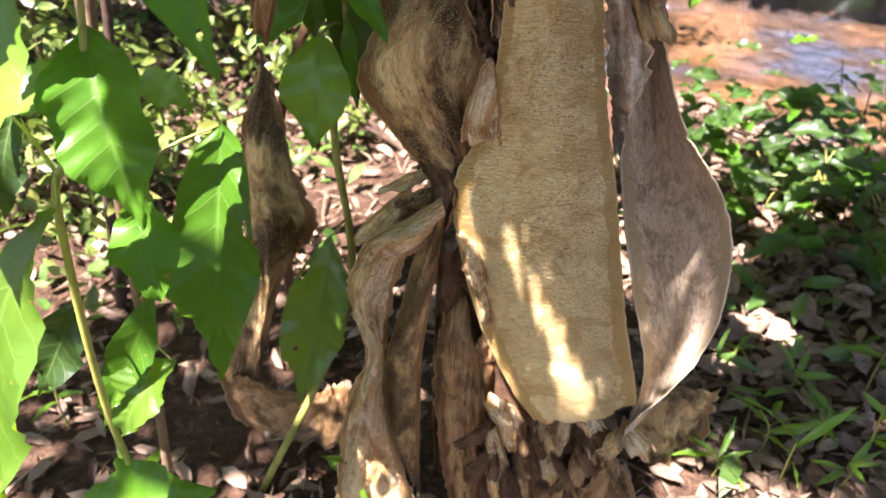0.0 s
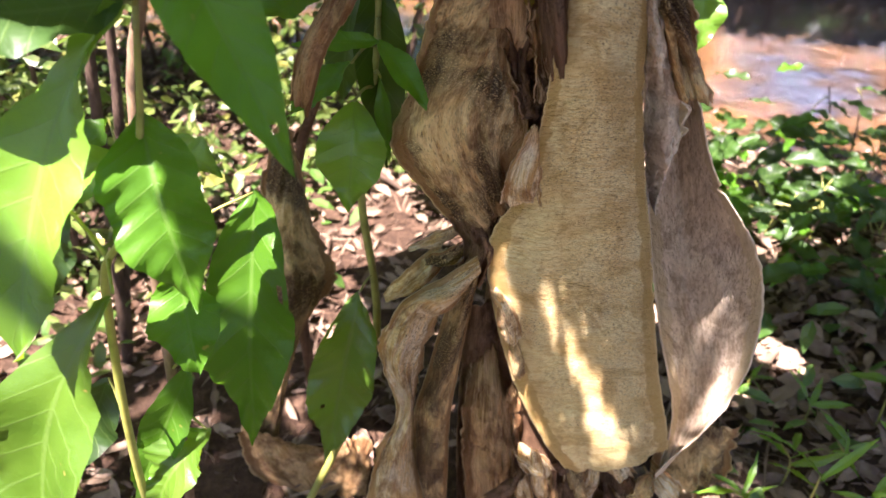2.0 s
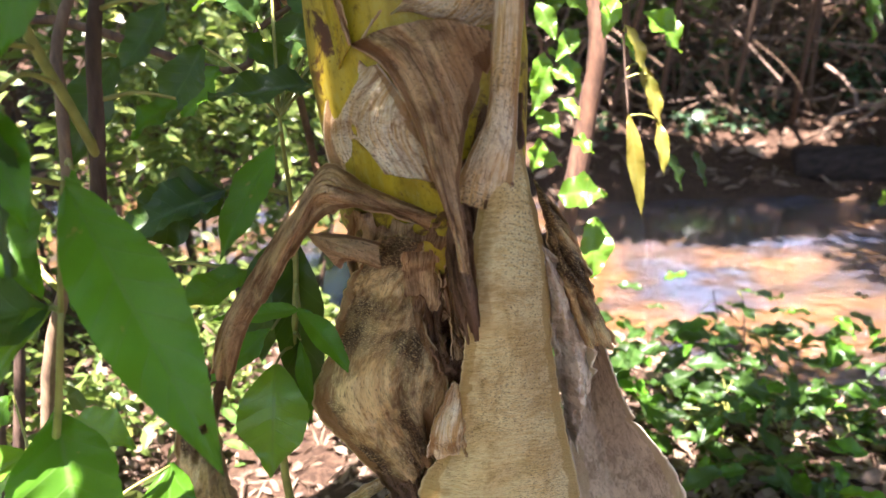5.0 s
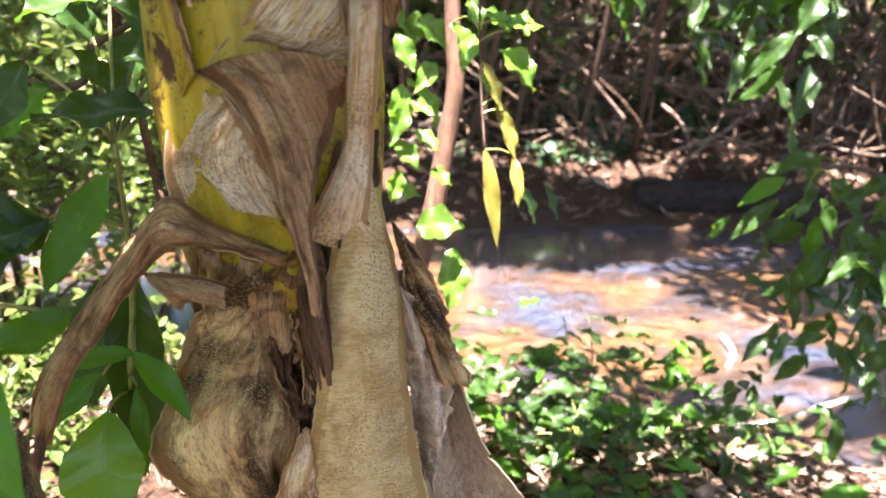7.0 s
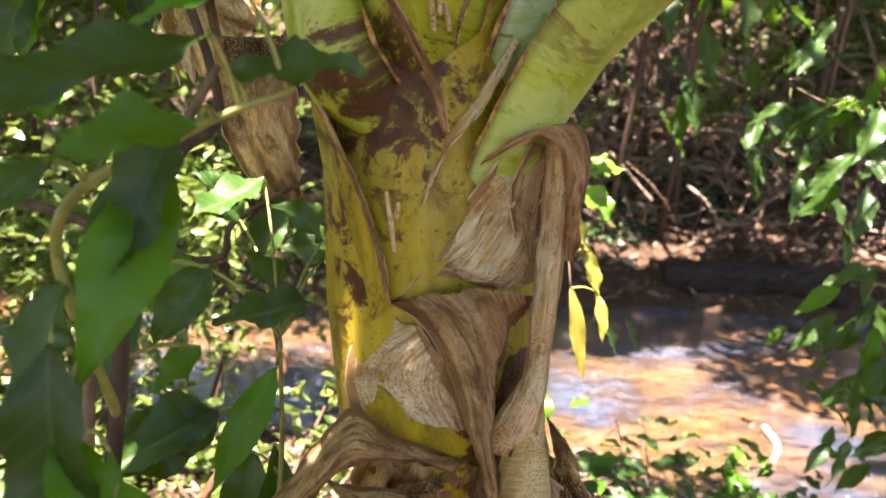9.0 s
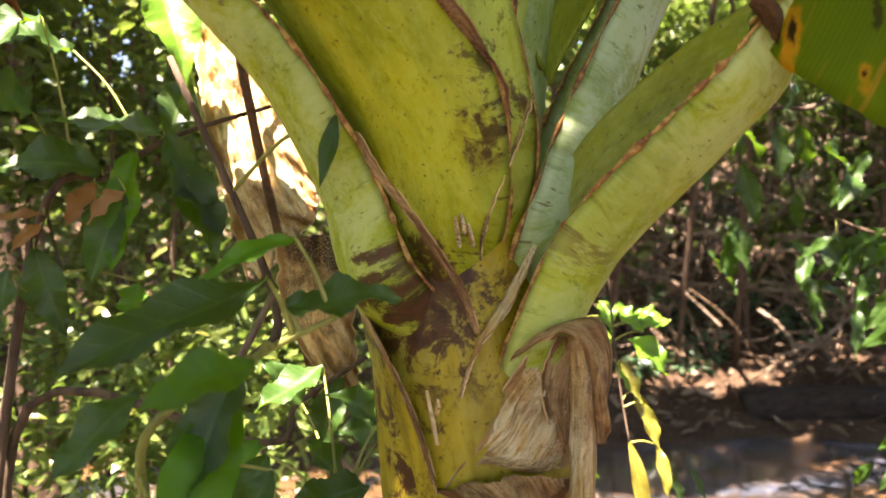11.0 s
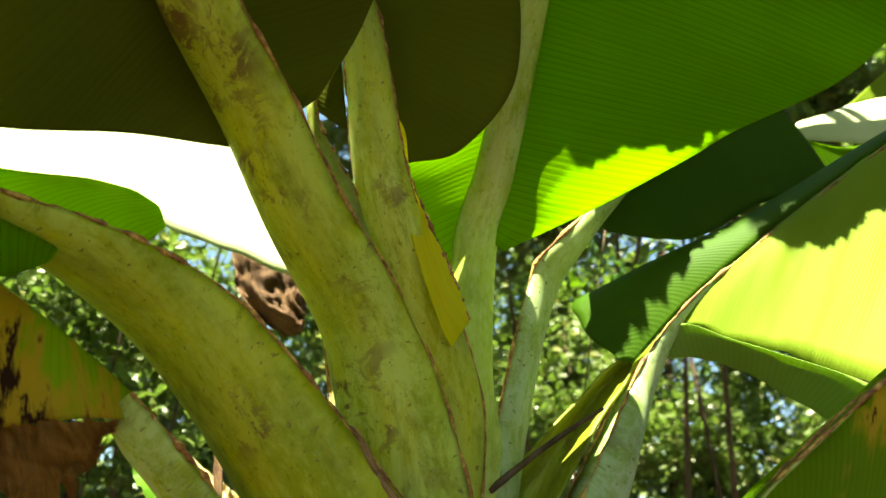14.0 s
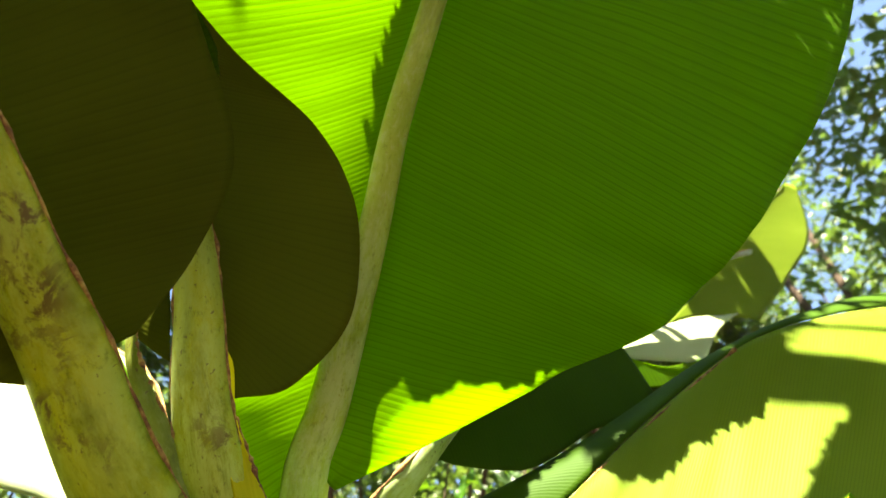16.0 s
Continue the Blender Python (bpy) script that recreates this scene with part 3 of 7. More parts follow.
def rim(name, line, parent, seed=0.0, r=0.0021):
    """A corky brown rim along a stalk's edge."""
    pts = [p + Vector((noise.noise(p * 90), noise.noise(p * 90 + Vector((7, 0, 0))), noise.noise(p * 90 + Vector((0, 9, 0))))) * 0.0012 for p in smooth(line, 60)]
    fr = frames(pts, (0.2, -1, 0.3))
    verts = []
    for i, p in enumerate(pts):
        rr = r * (0.75 + 1.5 * noise.noise(p * 110 + Vector((seed, 0, 0))) + 0.8 * noise.noise(p * 320))
        for j in range(6):
            a = math.pi * j / 3
            verts.append(p + (fr[i][1] * math.cos(a) + fr[i][2] * math.sin(a)) * max(rr, 0.0003))
    faces = [(i * 6 + j, i * 6 + (j + 1) % 6, (i + 1) * 6 + (j + 1) % 6, (i + 1) * 6 + j) for i in range(len(pts) - 1) for j in range(6)]
    return under(mesh_from(name, verts, faces, MARGIN, None, None, "corky red-brown rim"), parent)


def half_width(v, lobe):
    """Blade half width, 0 to 1, at v along the blade: a rounded lobe at the foot, tapering at the tip."""
    foot = math.sqrt(max(0.0, 1 - (1 - min(1, v / lobe)) ** 2))
    tip = math.sqrt(max(0.0, 1 - max(0.0, (v - 0.6) / 0.4) ** 2.4))
    return foot * tip


def blade(name, midrib, width, side, material, parent, label="", lobe=0.25, droop=0.0, wave=0.006, sag=(0, 0, -1), nu=16, nv=72, tears=(), seed=0.0, thick=0.0006, back=0.0):
    """One half of a banana leaf: from the midrib out along `side` (start and end directions). back: how far the lobe reaches behind its root."""
    pts = smooth(midrib, nv)
    d0, d1 = Vector(side[0]).normalized(), Vector(side[-1]).normalized()
    sag = Vector(sag)
    verts, uvs, along = [], [], 0.0
    for i, p in enumerate(pts):
        v = i / nv
        if i:
            along += (pts[i] - pts[i - 1]).length
        t = (pts[min(i + 1, nv)] - pts[max(i - 1, 0)]).normalized()
        d = d0.lerp(d1, v)
        d = (d - t * d.dot(t)).normalized()
        w = width * half_width(v, lobe)
        nrm = t.cross(d)
        for j in range(nu + 1):
            u = j / nu
            q = p + d * (w * u) - t * (back * u * u * max(0.0, 1 - v / max(lobe, 0.01) * 0.7)) + sag * (droop * u * u * width)
            q += nrm * wave * u * (noise.noise(Vector((along * 9 + seed, u * 1.2, seed))) * 2 + 0.5 * noise.noise(Vector((along * 30 + seed, u * 2, seed))))
            for at, deep, open_ in tears:
                k = max(0.0, 1 - abs(v - at) / 0.02)
                if u > 1 - deep:
                    q += t * math.copysign(open_ * (u - 1 + deep) / deep * k, v - at)
            verts.append(q)
            uvs.append((w * u, along + seed))
    wd = nu + 1
    cut = set()
    for at, deep, open_ in tears:
        i = int(at * nv)
        for j in range(int((1 - deep) * nu), nu):
            cut.add((i, j))
    faces = [(i * wd + j, i * wd + j + 1, (i + 1) * wd + j + 1, (i + 1) * wd + j) for i in range(nv) for j in range(nu) if (i, j) not in cut]
    ob = mesh_from(name, verts, faces, material, uvs, None, label)
    if thick:
        thicken(ob, thick)
    return under(ob, parent)


def leaf_points(length, width, arch, fold, wavy, seed, n=26, m=4, bend=0.0, holes=0.0, skew=0.86):
    """Vertices of a long pointed leaf from its foot at the origin along +y, upper face +z. bend: how far its middle swings sideways;
    holes: how much of it insects have eaten."""
    verts, uvs = [], []
    for i in range(n + 1):
        v = i / n
        h = width * 0.46 * math.sin(math.pi * v ** skew) ** 0.85 * (1.0 - 0.42 * max(0.0, (v - 0.5) / 0.5) ** 1.3)
        h *= 1 + 0.03 * math.sin(v * 17 + seed * 2) + (0.012 if i % 2 else -0.012)
        if i == 0:
            h = width * 0.025
        if i == n:
            h = width * 0.006
        for j in range(-m, m + 1):
            u = j / m
            edge = 1 + 0.05 * noise.noise(Vector((v * 14, seed * 3.1, 4.0 if u > 0 else 9.0))) * abs(u)
            z = -arch * length * v * v + abs(u) * h * fold + wavy * width * (abs(u) ** 1.6 * math.sin(v * 15 + seed + (2.2 if u > 0 else 0)) * 0.55 + 0.3 * math.sin(v * 6 + seed * 3)) + 0.035 * width * abs(u) * math.cos((v * 9 - abs(u)) * 2 * math.pi)
            verts.append(Vector((u * h * edge + bend * width * math.sin(math.pi * v), v * length * (1 - 0.25 * arch * v), z)))
            uvs.append((u, v))
    w = 2 * m + 1
    faces = []
    for i in range(n):
        for j in range(w - 1):
            if holes and noise.noise(Vector((i * 0.38 + seed * 7, j * 0.55, seed))) > 0.7 - holes:
                continue
            faces.append((i * w + j, i * w + j + 1, (i + 1) * w + j + 1, (i + 1) * w + j))
    return verts, uvs, faces


def leaf(base, tip, width, parent, material, face=(0, -0.8, 0.6), arch=0.12, fold=0.25, wavy=0.12, seed=0.0, name="leaf", label="", bend=0.0, holes=0.0, skew=0.86):
    """A shrub leaf from base to tip whose upper side faces `face`."""
    b, t = Vector(base), Vector(tip)
    y = (t - b).normalized()
    z = Vector(face)
    z = (z - y * z.dot(y)).normalized()
    x = y.cross(z)
    verts, uvs, faces = leaf_points((t - b).length, width, arch, fold, wavy, seed, 36 if holes else 24, 7 if holes else 4, bend, holes, skew)
    lift = arch * (t - b).length
    out = []
    for q in verts:
        k = q.y / (t - b).length
        out.append(b + x * q.x + y * q.y * (1 + 0.25 * arch * k) + z * (q.z + lift * k))
    ob = mesh_from(name, out, faces, material, uvs, None, label)
    return under(ob, parent)


def scatter(name, places, material, size, stretch=2.2, flat=0.5, seed=1, upward=0.6, parent=None, label="", droop=0.15):
    """Many small folded leaves in one mesh, one at each place (numpy array n x 3). upward: how far they turn their faces to the sky."""
    rng = np.random.default_rng(seed)
    n = len(places)
    ln = rng.uniform(size[0], size[1], n)[:, None]
    wd = ln / stretch * rng.uniform(0.8, 1.2, (n, 1))
    yaw = rng.uniform(0, 2 * np.pi, n)
    pitch = rng.normal(-droop, flat, n)
    y = np.stack([np.cos(yaw) * np.cos(pitch), np.sin(yaw) * np.cos(pitch), np.sin(pitch)], 1)
    up = rng.normal(0, 1 - upward, (n, 3)) + np.array([0, 0, 1.0]) * upward
    x = np.cross(y, up)
    x /= np.linalg.norm(x, axis=1)[:, None] + 1e-9
    z = np.cross(x, y)
    c = np.asarray(places, dtype=float)
    pts = [c, c + y * ln * 0.3 + x * wd * 0.42 + z * ln * 0.05, c + y * ln * 0.7 + x * wd * 0.36 + z * ln * 0.03, c + y * ln - z * ln * 0.12, c + y * ln * 0.7 - x * wd * 0.36 + z * ln * 0.03, c + y * ln * 0.3 - x * wd * 0.42 + z * ln * 0.05, c + y * ln * 0.5]
    verts = np.stack(pts, 1).reshape(-1, 3)
    faces = []
    for i in range(n):
        o = i * 7
        faces += [(o, o + 1, o + 6, o + 5), (o + 1, o + 2, o + 4, o + 5)[:0] or (o + 1, o + 2, o + 6), (o + 5, o + 6, o + 4), (o + 2, o + 3, o + 4, o + 6)]
    ob = mesh_from(name, verts, faces, material, None, None, label, flat=True)
    return under(ob, parent) if parent else ob


def blade_between(name, midrib, margin, material, parent, label="", nu=18, nv=72, arch=0.02, wave=0.006, seed=0.0, away=(0, 0, 1), thick=0.0006, roll=(0, 0, 0)):
    """One half of a banana leaf between its midrib and its outer margin; arch: how far the middle lifts along `away`;
    roll: how its outer edge turns over."""
    a, b = smooth(midrib, nv), smooth(margin, nv)
    away = Vector(away).normalized()
    verts, uvs, along = [], [], 0.0
    for i in range(nv + 1):
        if i:
            along += (a[i] - a[i - 1]).length
        w = (b[i] - a[i]).length
        for j in range(nu + 1):
            u = j / nu
            q = a[i].lerp(b[i], u) + away * (arch * math.sin(math.pi * u ** 0.8) * min(1.0, w * 8))
            q += Vector(roll) * (max(0.0, u - 0.5) / 0.5) ** 1.4 * min(1.0, w * 6) * (1 + 0.4 * noise.noise(Vector((along * 14, seed, 0))))
            q += away * wave * u * (1.6 * noise.noise(Vector((along * 8 + seed, u * 1.1, seed))) + 0.5 * noise.noise(Vector((along * 26 + seed, u * 2, seed))))
            verts.append(q)
            uvs.append((w * u, along + seed))
    wd = nu + 1
    faces = [(i * wd + j, i * wd + j + 1, (i + 1) * wd + j + 1, (i + 1) * wd + j) for i in range(nv) for j in range(nu)]
    ob = mesh_from(name, verts, faces, material, uvs, None, label)
    if thick:
        thicken(ob, thick)
    return under(ob, parent)


# ---- ground and river ----
WATER_Z = -0.4


def near_shore(x):
    return 3.05 - 1.1 * (x - 1.15) if x > 1.15 else 3.05 + 0.35 * (1.15 - x)


def far_shore(x):
    return 5.75 + 0.25 * max(0.0, 2.0 - x) - 0.55 * max(0.0, x - 3.6)


def ease(x):
    x = min(max(x, 0.0), 1.0)
    return x * x * (3 - 2 * x)


def ground_z(x, y):
    q = Vector((x, y, 0.0))
    rough = 0.05 * noise.noise(q * 1.3) + 0.02 * noise.noise(q * 5.0)
    into = y - near_shore(x)
    beyond = y - far_shore(x)
    z = 0.0 - 0.3 * ease((into + 1.1) / 1.1) - 0.55 * ease(into / 0.8)
    if beyond > -0.9:
        z = z + (0.55) * ease((beyond + 0.9) / 0.9) + 0.25 * ease(beyond / 0.6)
    if beyond > 0:
        z += 0.24 * min(beyond, 18.0) * ease(beyond / 2.0)
    far = max(0.0, math.hypot(x, y) - 30)
    return z + rough * (1 + min(far, 60) * 0.2)


def spread(n, reach):
    s = np.linspace(-1, 1, n)
    return np.sign(s) * (np.abs(s) * 6 + (np.abs(s) ** 7) * (reach - 6))


xs, ys = spread(220, 1500), spread(220, 1500) + 2.0
verts = [(x, y, ground_z(x, y)) for y in ys for x in xs]
faces = [(j * 220 + i, j * 220 + i + 1, (j + 1) * 220 + i + 1, (j + 1) * 220 + i) for j in range(219) for i in range(219)]
ground = tagged(mesh_from("ground", verts, faces, SOIL), "brown forest floor of soil and leaf mould", "ground", kind="structure")

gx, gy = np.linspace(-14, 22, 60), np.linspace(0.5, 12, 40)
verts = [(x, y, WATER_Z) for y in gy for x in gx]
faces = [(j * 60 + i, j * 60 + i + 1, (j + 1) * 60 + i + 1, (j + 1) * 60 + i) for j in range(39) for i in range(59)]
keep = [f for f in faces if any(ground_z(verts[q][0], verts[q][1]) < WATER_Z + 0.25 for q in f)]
water = tagged(mesh_from("water", verts, keep, WATER), "shallow brown river with the sky's blue-grey in its colour", "water", kind="structure")

rng = np.random.default_rng(5)


def on_ground(n, x0, x1, y0, y1, lift, dry=True, clump=0.0):
    out = []
    while len(out) < n:
        x, y = rng.uniform(x0, x1), rng.uniform(y0, y1)
        z = ground_z(x, y)
        if dry and z < WATER_Z + 0.03:
            continue
        if clump and noise.noise(Vector((x * 1.7, y * 1.7, 4.0))) < clump - 0.5:
            continue
        out.append((x, y, z + rng.uniform(0.0, lift)))
    return np.array(out)


tagged(scatter("leaf_litter", on_ground(11000, -3.2, 3.2, 0.3, 5.2, 0.03), LITTER, (0.03, 0.085), 2.6, 0.35, 2, 0.55), "brown and tan dead leaves strewn over the soil", "leaf litter", kind="stuff")
tagged(scatter("leaf_litter", on_ground(1500, 0.3, 1.7, 0.7, 1.7, 0.035), LITTER, (0.035, 0.09), 2.0, 0.3, 6, 0.6), "grey-brown dead leaves lying thick below the stem", "leaf litter", kind="stuff")
tagged(scatter("twig_litter", on_ground(2500, -3.2, 3.2, 0.3, 5.2, 0.04), LITTER, (0.08, 0.22), 22.0, 0.2, 3, 0.5), "thin dry stalks and straw on the soil", "leaf litter", kind="stuff")
tagged(scatter("bank_litter", on_ground(6500, -7, 12, 5.0, 13, 0.08), LITTER, (0.08, 0.22), 2.4, 0.4, 4, 0.5), "dead leaves on the far river bank", "leaf litter", kind="stuff")


# ---- the banana plant: stem and dried sheaths ----
banana = empty("banana_plant", (0.17, 0.8, 0.0), "young banana plant with peeling dry sheaths below green stalks", "banana plant")
AXIS = [(0.075, 0.675, 0.98), (0.06, 0.66, 1.06), (0.048, 0.648, 1.2), (0.035, 0.655, 1.35), (0.02, 0.665, 1.5), (0.02, 0.665, 1.62)]
tube("stem", AXIS, [0.05, 0.09, 0.098, 0.094, 0.08, 0.05], STEM, banana, "yellow-green stem blotched with brown", seg=40, n=60, rough=0.03)
tube("stem_foot", [(0.18, 0.83, -0.05), (0.165, 0.81, 0.25), (0.135, 0.775, 0.6), (0.1, 0.72, 0.88), (0.07, 0.68, 1.02)], [0.13, 0.11, 0.09, 0.07, 0.045], UMBER, banana, "dark brown decayed foot of the stem", seg=32, n=40, rough=0.16)

# lower dried sheaths
sheet("front_sheath", [
    [(0.097, 0.555, 1.138), (0.078, 0.550, 1.032), (0.077, 0.570, 0.935), (0.065, 0.610, 0.822), (0.036, 0.650, 0.704), (0.073, 0.670, 0.505), (0.128, 0.670, 0.365), (0.166, 0.670, 0.303)],
    [(0.102, 0.540, 1.145), (0.098, 0.530, 1.039), (0.106, 0.550, 0.945), (0.102, 0.585, 0.839), (0.092, 0.610, 0.720), (0.136, 0.630, 0.546), (0.178, 0.630, 0.413), (0.208, 0.630, 0.347)],
    [(0.111, 0.545, 1.144), (0.127, 0.545, 1.031), (0.136, 0.560, 0.941), (0.152, 0.585, 0.840), (0.171, 0.610, 0.722), (0.200, 0.620, 0.559), (0.237, 0.625, 0.423), (0.256, 0.625, 0.372)],
    [(0.122, 0.560, 1.136), (0.161, 0.600, 1.007), (0.172, 0.610, 0.919), (0.196, 0.630, 0.814), (0.227, 0.650, 0.693), (0.264, 0.660, 0.527), (0.298, 0.660, 0.400), (0.303, 0.660, 0.363)],
], PALE, banana, "cream dry sheath with fine cross grain", nu=26, nv=80, wrinkle=0.003, crease=0.0012, ragged=0.012, ragged_edge=0.0025, seed=1.3)
sheet("flared_sheath", [
    [(0.163, 0.660, 1.027), (0.190, 0.690, 0.918), (0.224, 0.720, 0.776), (0.253, 0.740, 0.644), (0.289, 0.740, 0.505), (0.326, 0.720, 0.366), (0.321, 0.700, 0.234)],
    [(0.174, 0.670, 1.019), (0.217, 0.720, 0.906), (0.267, 0.760, 0.754), (0.309, 0.780, 0.616), (0.346, 0.770, 0.480), (0.360, 0.740, 0.345), (0.318, 0.700, 0.220)],
    [(0.177, 0.650, 1.025), (0.222, 0.680, 0.923), (0.278, 0.710, 0.783), (0.336, 0.720, 0.661), (0.370, 0.720, 0.527), (0.371, 0.710, 0.379), (0.307, 0.690, 0.225)],
    [(0.179, 0.630, 1.025), (0.226, 0.645, 0.932), (0.277, 0.655, 0.812), (0.351, 0.660, 0.702), (0.381, 0.660, 0.592), (0.378, 0.670, 0.441), (0.284, 0.680, 0.229)],
], ASH, banana, "ash-grey dry sheath flaring outwards like a scoop", nu=26, nv=60, wrinkle=0.004, crease=0.0015, ragged_edge=0.002, seed=4.1, bites=((1, 0.36, 0.006, 0.12), (1, 0.78, 0.004, 0.08)))
sheet("crinkled_margin", [
    [(0.148, 0.600, 1.038), (0.172, 0.630, 0.942), (0.194, 0.650, 0.851), (0.219, 0.680, 0.753)],
    [(0.155, 0.590, 1.032), (0.185, 0.610, 0.951), (0.209, 0.630, 0.862), (0.219, 0.670, 0.764)],
    [(0.168, 0.600, 1.021), (0.207, 0.620, 0.939), (0.226, 0.640, 0.877), (0.220, 0.670, 0.760)],
], ASH, banana, "crinkled grey-brown sheath margin", nu=18, nv=50, wrinkle=0.008, grain=40, ragged_edge=0.008, seed=2.2)
sheet("bulging_sheath", [
    [(0.003, 0.575, 1.055), (-0.024, 0.630, 0.997), (-0.044, 0.680, 0.923), (-0.058, 0.690, 0.872), (-0.072, 0.690, 0.830), (-0.041, 0.700, 0.765), (0.008, 0.710, 0.698)],
    [(0.014, 0.560, 1.060), (-0.005, 0.600, 1.007), (-0.012, 0.612, 0.951), (-0.019, 0.610, 0.911), (-0.018, 0.615, 0.871), (-0.005, 0.640, 0.802), (0.020, 0.670, 0.726)],
    [(0.027, 0.555, 1.060), (0.018, 0.585, 1.013), (0.019, 0.590, 0.961), (0.024, 0.585, 0.923), (0.023, 0.590, 0.879), (0.025, 0.620, 0.815), (0.028, 0.660, 0.737)],
    [(0.041, 0.565, 1.051), (0.038, 0.600, 1.008), (0.041, 0.600, 0.963), (0.066, 0.600, 0.899), (0.055, 0.610, 0.836), (0.054, 0.630, 0.788), (0.038, 0.660, 0.737)],
], TAN, banana, "bulging brown dry sheath dotted with dark mildew", nu=24, nv=50, wrinkle=0.005, ragged_edge=0.006, seed=7.7)
sheet("torn_flap", [
    [(0.064, 0.575, 0.906), (0.048, 0.590, 0.847), (0.043, 0.610, 0.801)],
    [(0.069, 0.570, 0.909), (0.064, 0.585, 0.844), (0.074, 0.600, 0.808)],
    [(0.073, 0.580, 0.898), (0.084, 0.600, 0.836), (0.085, 0.610, 0.798)],
], CREAM, banana, nu=10, nv=16, wrinkle=0.004, ragged=0.01, ragged_edge=0.004, seed=9.1)
for i, (a, b, c, d) in enumerate([
    ((0.039, 0.600, 0.990), (0.049, 0.610, 0.918), (0.060, 0.590, 0.999), (0.065, 0.600, 0.920)),
    ((0.056, 0.585, 1.016), (0.069, 0.605, 0.909), (0.076, 0.590, 1.010), (0.086, 0.600, 0.930)),
    ((0.047, 0.595, 0.937), (0.058, 0.600, 0.902), (0.080, 0.590, 0.946), (0.090, 0.600, 0.918)),
    ((0.046, 0.600, 1.026), (0.042, 0.610, 0.953), (0.064, 0.590, 1.035), (0.067, 0.600, 0.958)),
]):
    a, b, c, d = (Vector(q) for q in (a, b, c, d))
    sheet("shrivelled_scrap", [[a, (a + b) / 2 + Vector((0.004, -0.012, 0)), b], [(a + c) / 2 + Vector((0, 0.02, 0)), (a + b + c + d) / 4 + Vector((0, 0.012, 0)), (b + d) / 2], [c, (c + d) / 2 + Vector((-0.004, -0.01, 0)), d]], BROWN if i % 2 else UMBER, banana, nu=12, nv=18, wrinkle=0.006, grain=50, ragged=0.012, ragged_edge=0.006, seed=11.0 + i)

sheet("notch_lining", [
    [(0.059, 0.600, 1.106), (0.062, 0.600, 1.017), (0.053, 0.620, 0.998), (0.033, 0.635, 0.977), (0.040, 0.640, 0.872)],
    [(0.068, 0.565, 1.125), (0.075, 0.575, 1.029), (0.071, 0.600, 1.005), (0.061, 0.620, 0.983), (0.070, 0.625, 0.881)],
    [(0.091, 0.565, 1.119), (0.099, 0.575, 1.027), (0.096, 0.600, 1.003), (0.094, 0.610, 0.988), (0.103, 0.630, 0.879)],
], UMBER, banana, "dark shrivelled sheath inside the gap", nu=16, nv=50, wrinkle=0.008, grain=40, seed=14.3)

# knot and the rolled, hanging dead sheaths below it
sheet("twisted_neck", [
    [(-0.011, 0.700, 0.731), (-0.004, 0.690, 0.718), (0.010, 0.680, 0.689), (-0.007, 0.680, 0.642)],
    [(0.021, 0.660, 0.752), (0.025, 0.655, 0.737), (0.029, 0.650, 0.709), (0.012, 0.660, 0.662)],
    [(0.049, 0.670, 0.751), (0.044, 0.665, 0.728), (0.040, 0.660, 0.704), (0.029, 0.670, 0.651)],
], UMBER, banana, "twisted russet neck of a dead sheath", nu=12, nv=20, wrinkle=0.008, grain=40, ragged_edge=0.004, seed=3.3)
sheet("rolled_sheath", [
    [(0.014, 0.680, 0.660), (-0.012, 0.690, 0.585), (-0.037, 0.700, 0.471), (-0.060, 0.710, 0.357), (-0.059, 0.720, 0.200), (-0.026, 0.730, 0.050)],
    [(0.023, 0.640, 0.692), (0.006, 0.645, 0.622), (-0.014, 0.650, 0.518), (-0.032, 0.660, 0.411), (-0.035, 0.675, 0.257), (-0.015, 0.690, 0.107)],
    [(0.028, 0.670, 0.668), (0.018, 0.680, 0.595), (0.005, 0.690, 0.483), (-0.006, 0.700, 0.371), (-0.009, 0.710, 0.216), (-0.014, 0.730, 0.051)],
], TAN, banana, "tightly rolled dry sheath hanging down", nu=16, nv=40, wrinkle=0.003, bulge=0.01, seed=5.9)
sheet("hanging_sheath", [
    [(-0.061, 0.660, 0.632), (-0.094, 0.660, 0.572), (-0.099, 0.665, 0.529), (-0.079, 0.670, 0.431), (-0.119, 0.680, 0.297), (-0.161, 0.700, 0.014)],
    [(-0.036, 0.630, 0.660), (-0.063, 0.635, 0.595), (-0.069, 0.640, 0.543), (-0.061, 0.645, 0.447), (-0.085, 0.650, 0.322), (-0.096, 0.670, 0.065)],
    [(0.007, 0.640, 0.676), (-0.025, 0.660, 0.595), (-0.046, 0.680, 0.489), (-0.059, 0.690, 0.378), (-0.054, 0.690, 0.264), (-0.017, 0.710, 0.012)],
], CREAM, banana, "tan dry sheath hanging in a long curl", nu=18, nv=50, wrinkle=0.006, ragged_edge=0.006, seed=6.2)
sheet("curled_collar", [
    [(-0.086, 0.640, 0.598), (-0.063, 0.630, 0.655), (-0.016, 0.630, 0.682), (0.024, 0.640, 0.712)],
    [(-0.063, 0.620, 0.624), (-0.033, 0.610, 0.667), (-0.004, 0.610, 0.685), (0.026, 0.630, 0.710)],
    [(-0.039, 0.650, 0.618), (-0.007, 0.640, 0.632), (0.013, 0.650, 0.652), (0.029, 0.650, 0.686)],
], CREAM, banana, "pale curled lip of a dead sheath", nu=12, nv=24, wrinkle=0.004, seed=8.8)
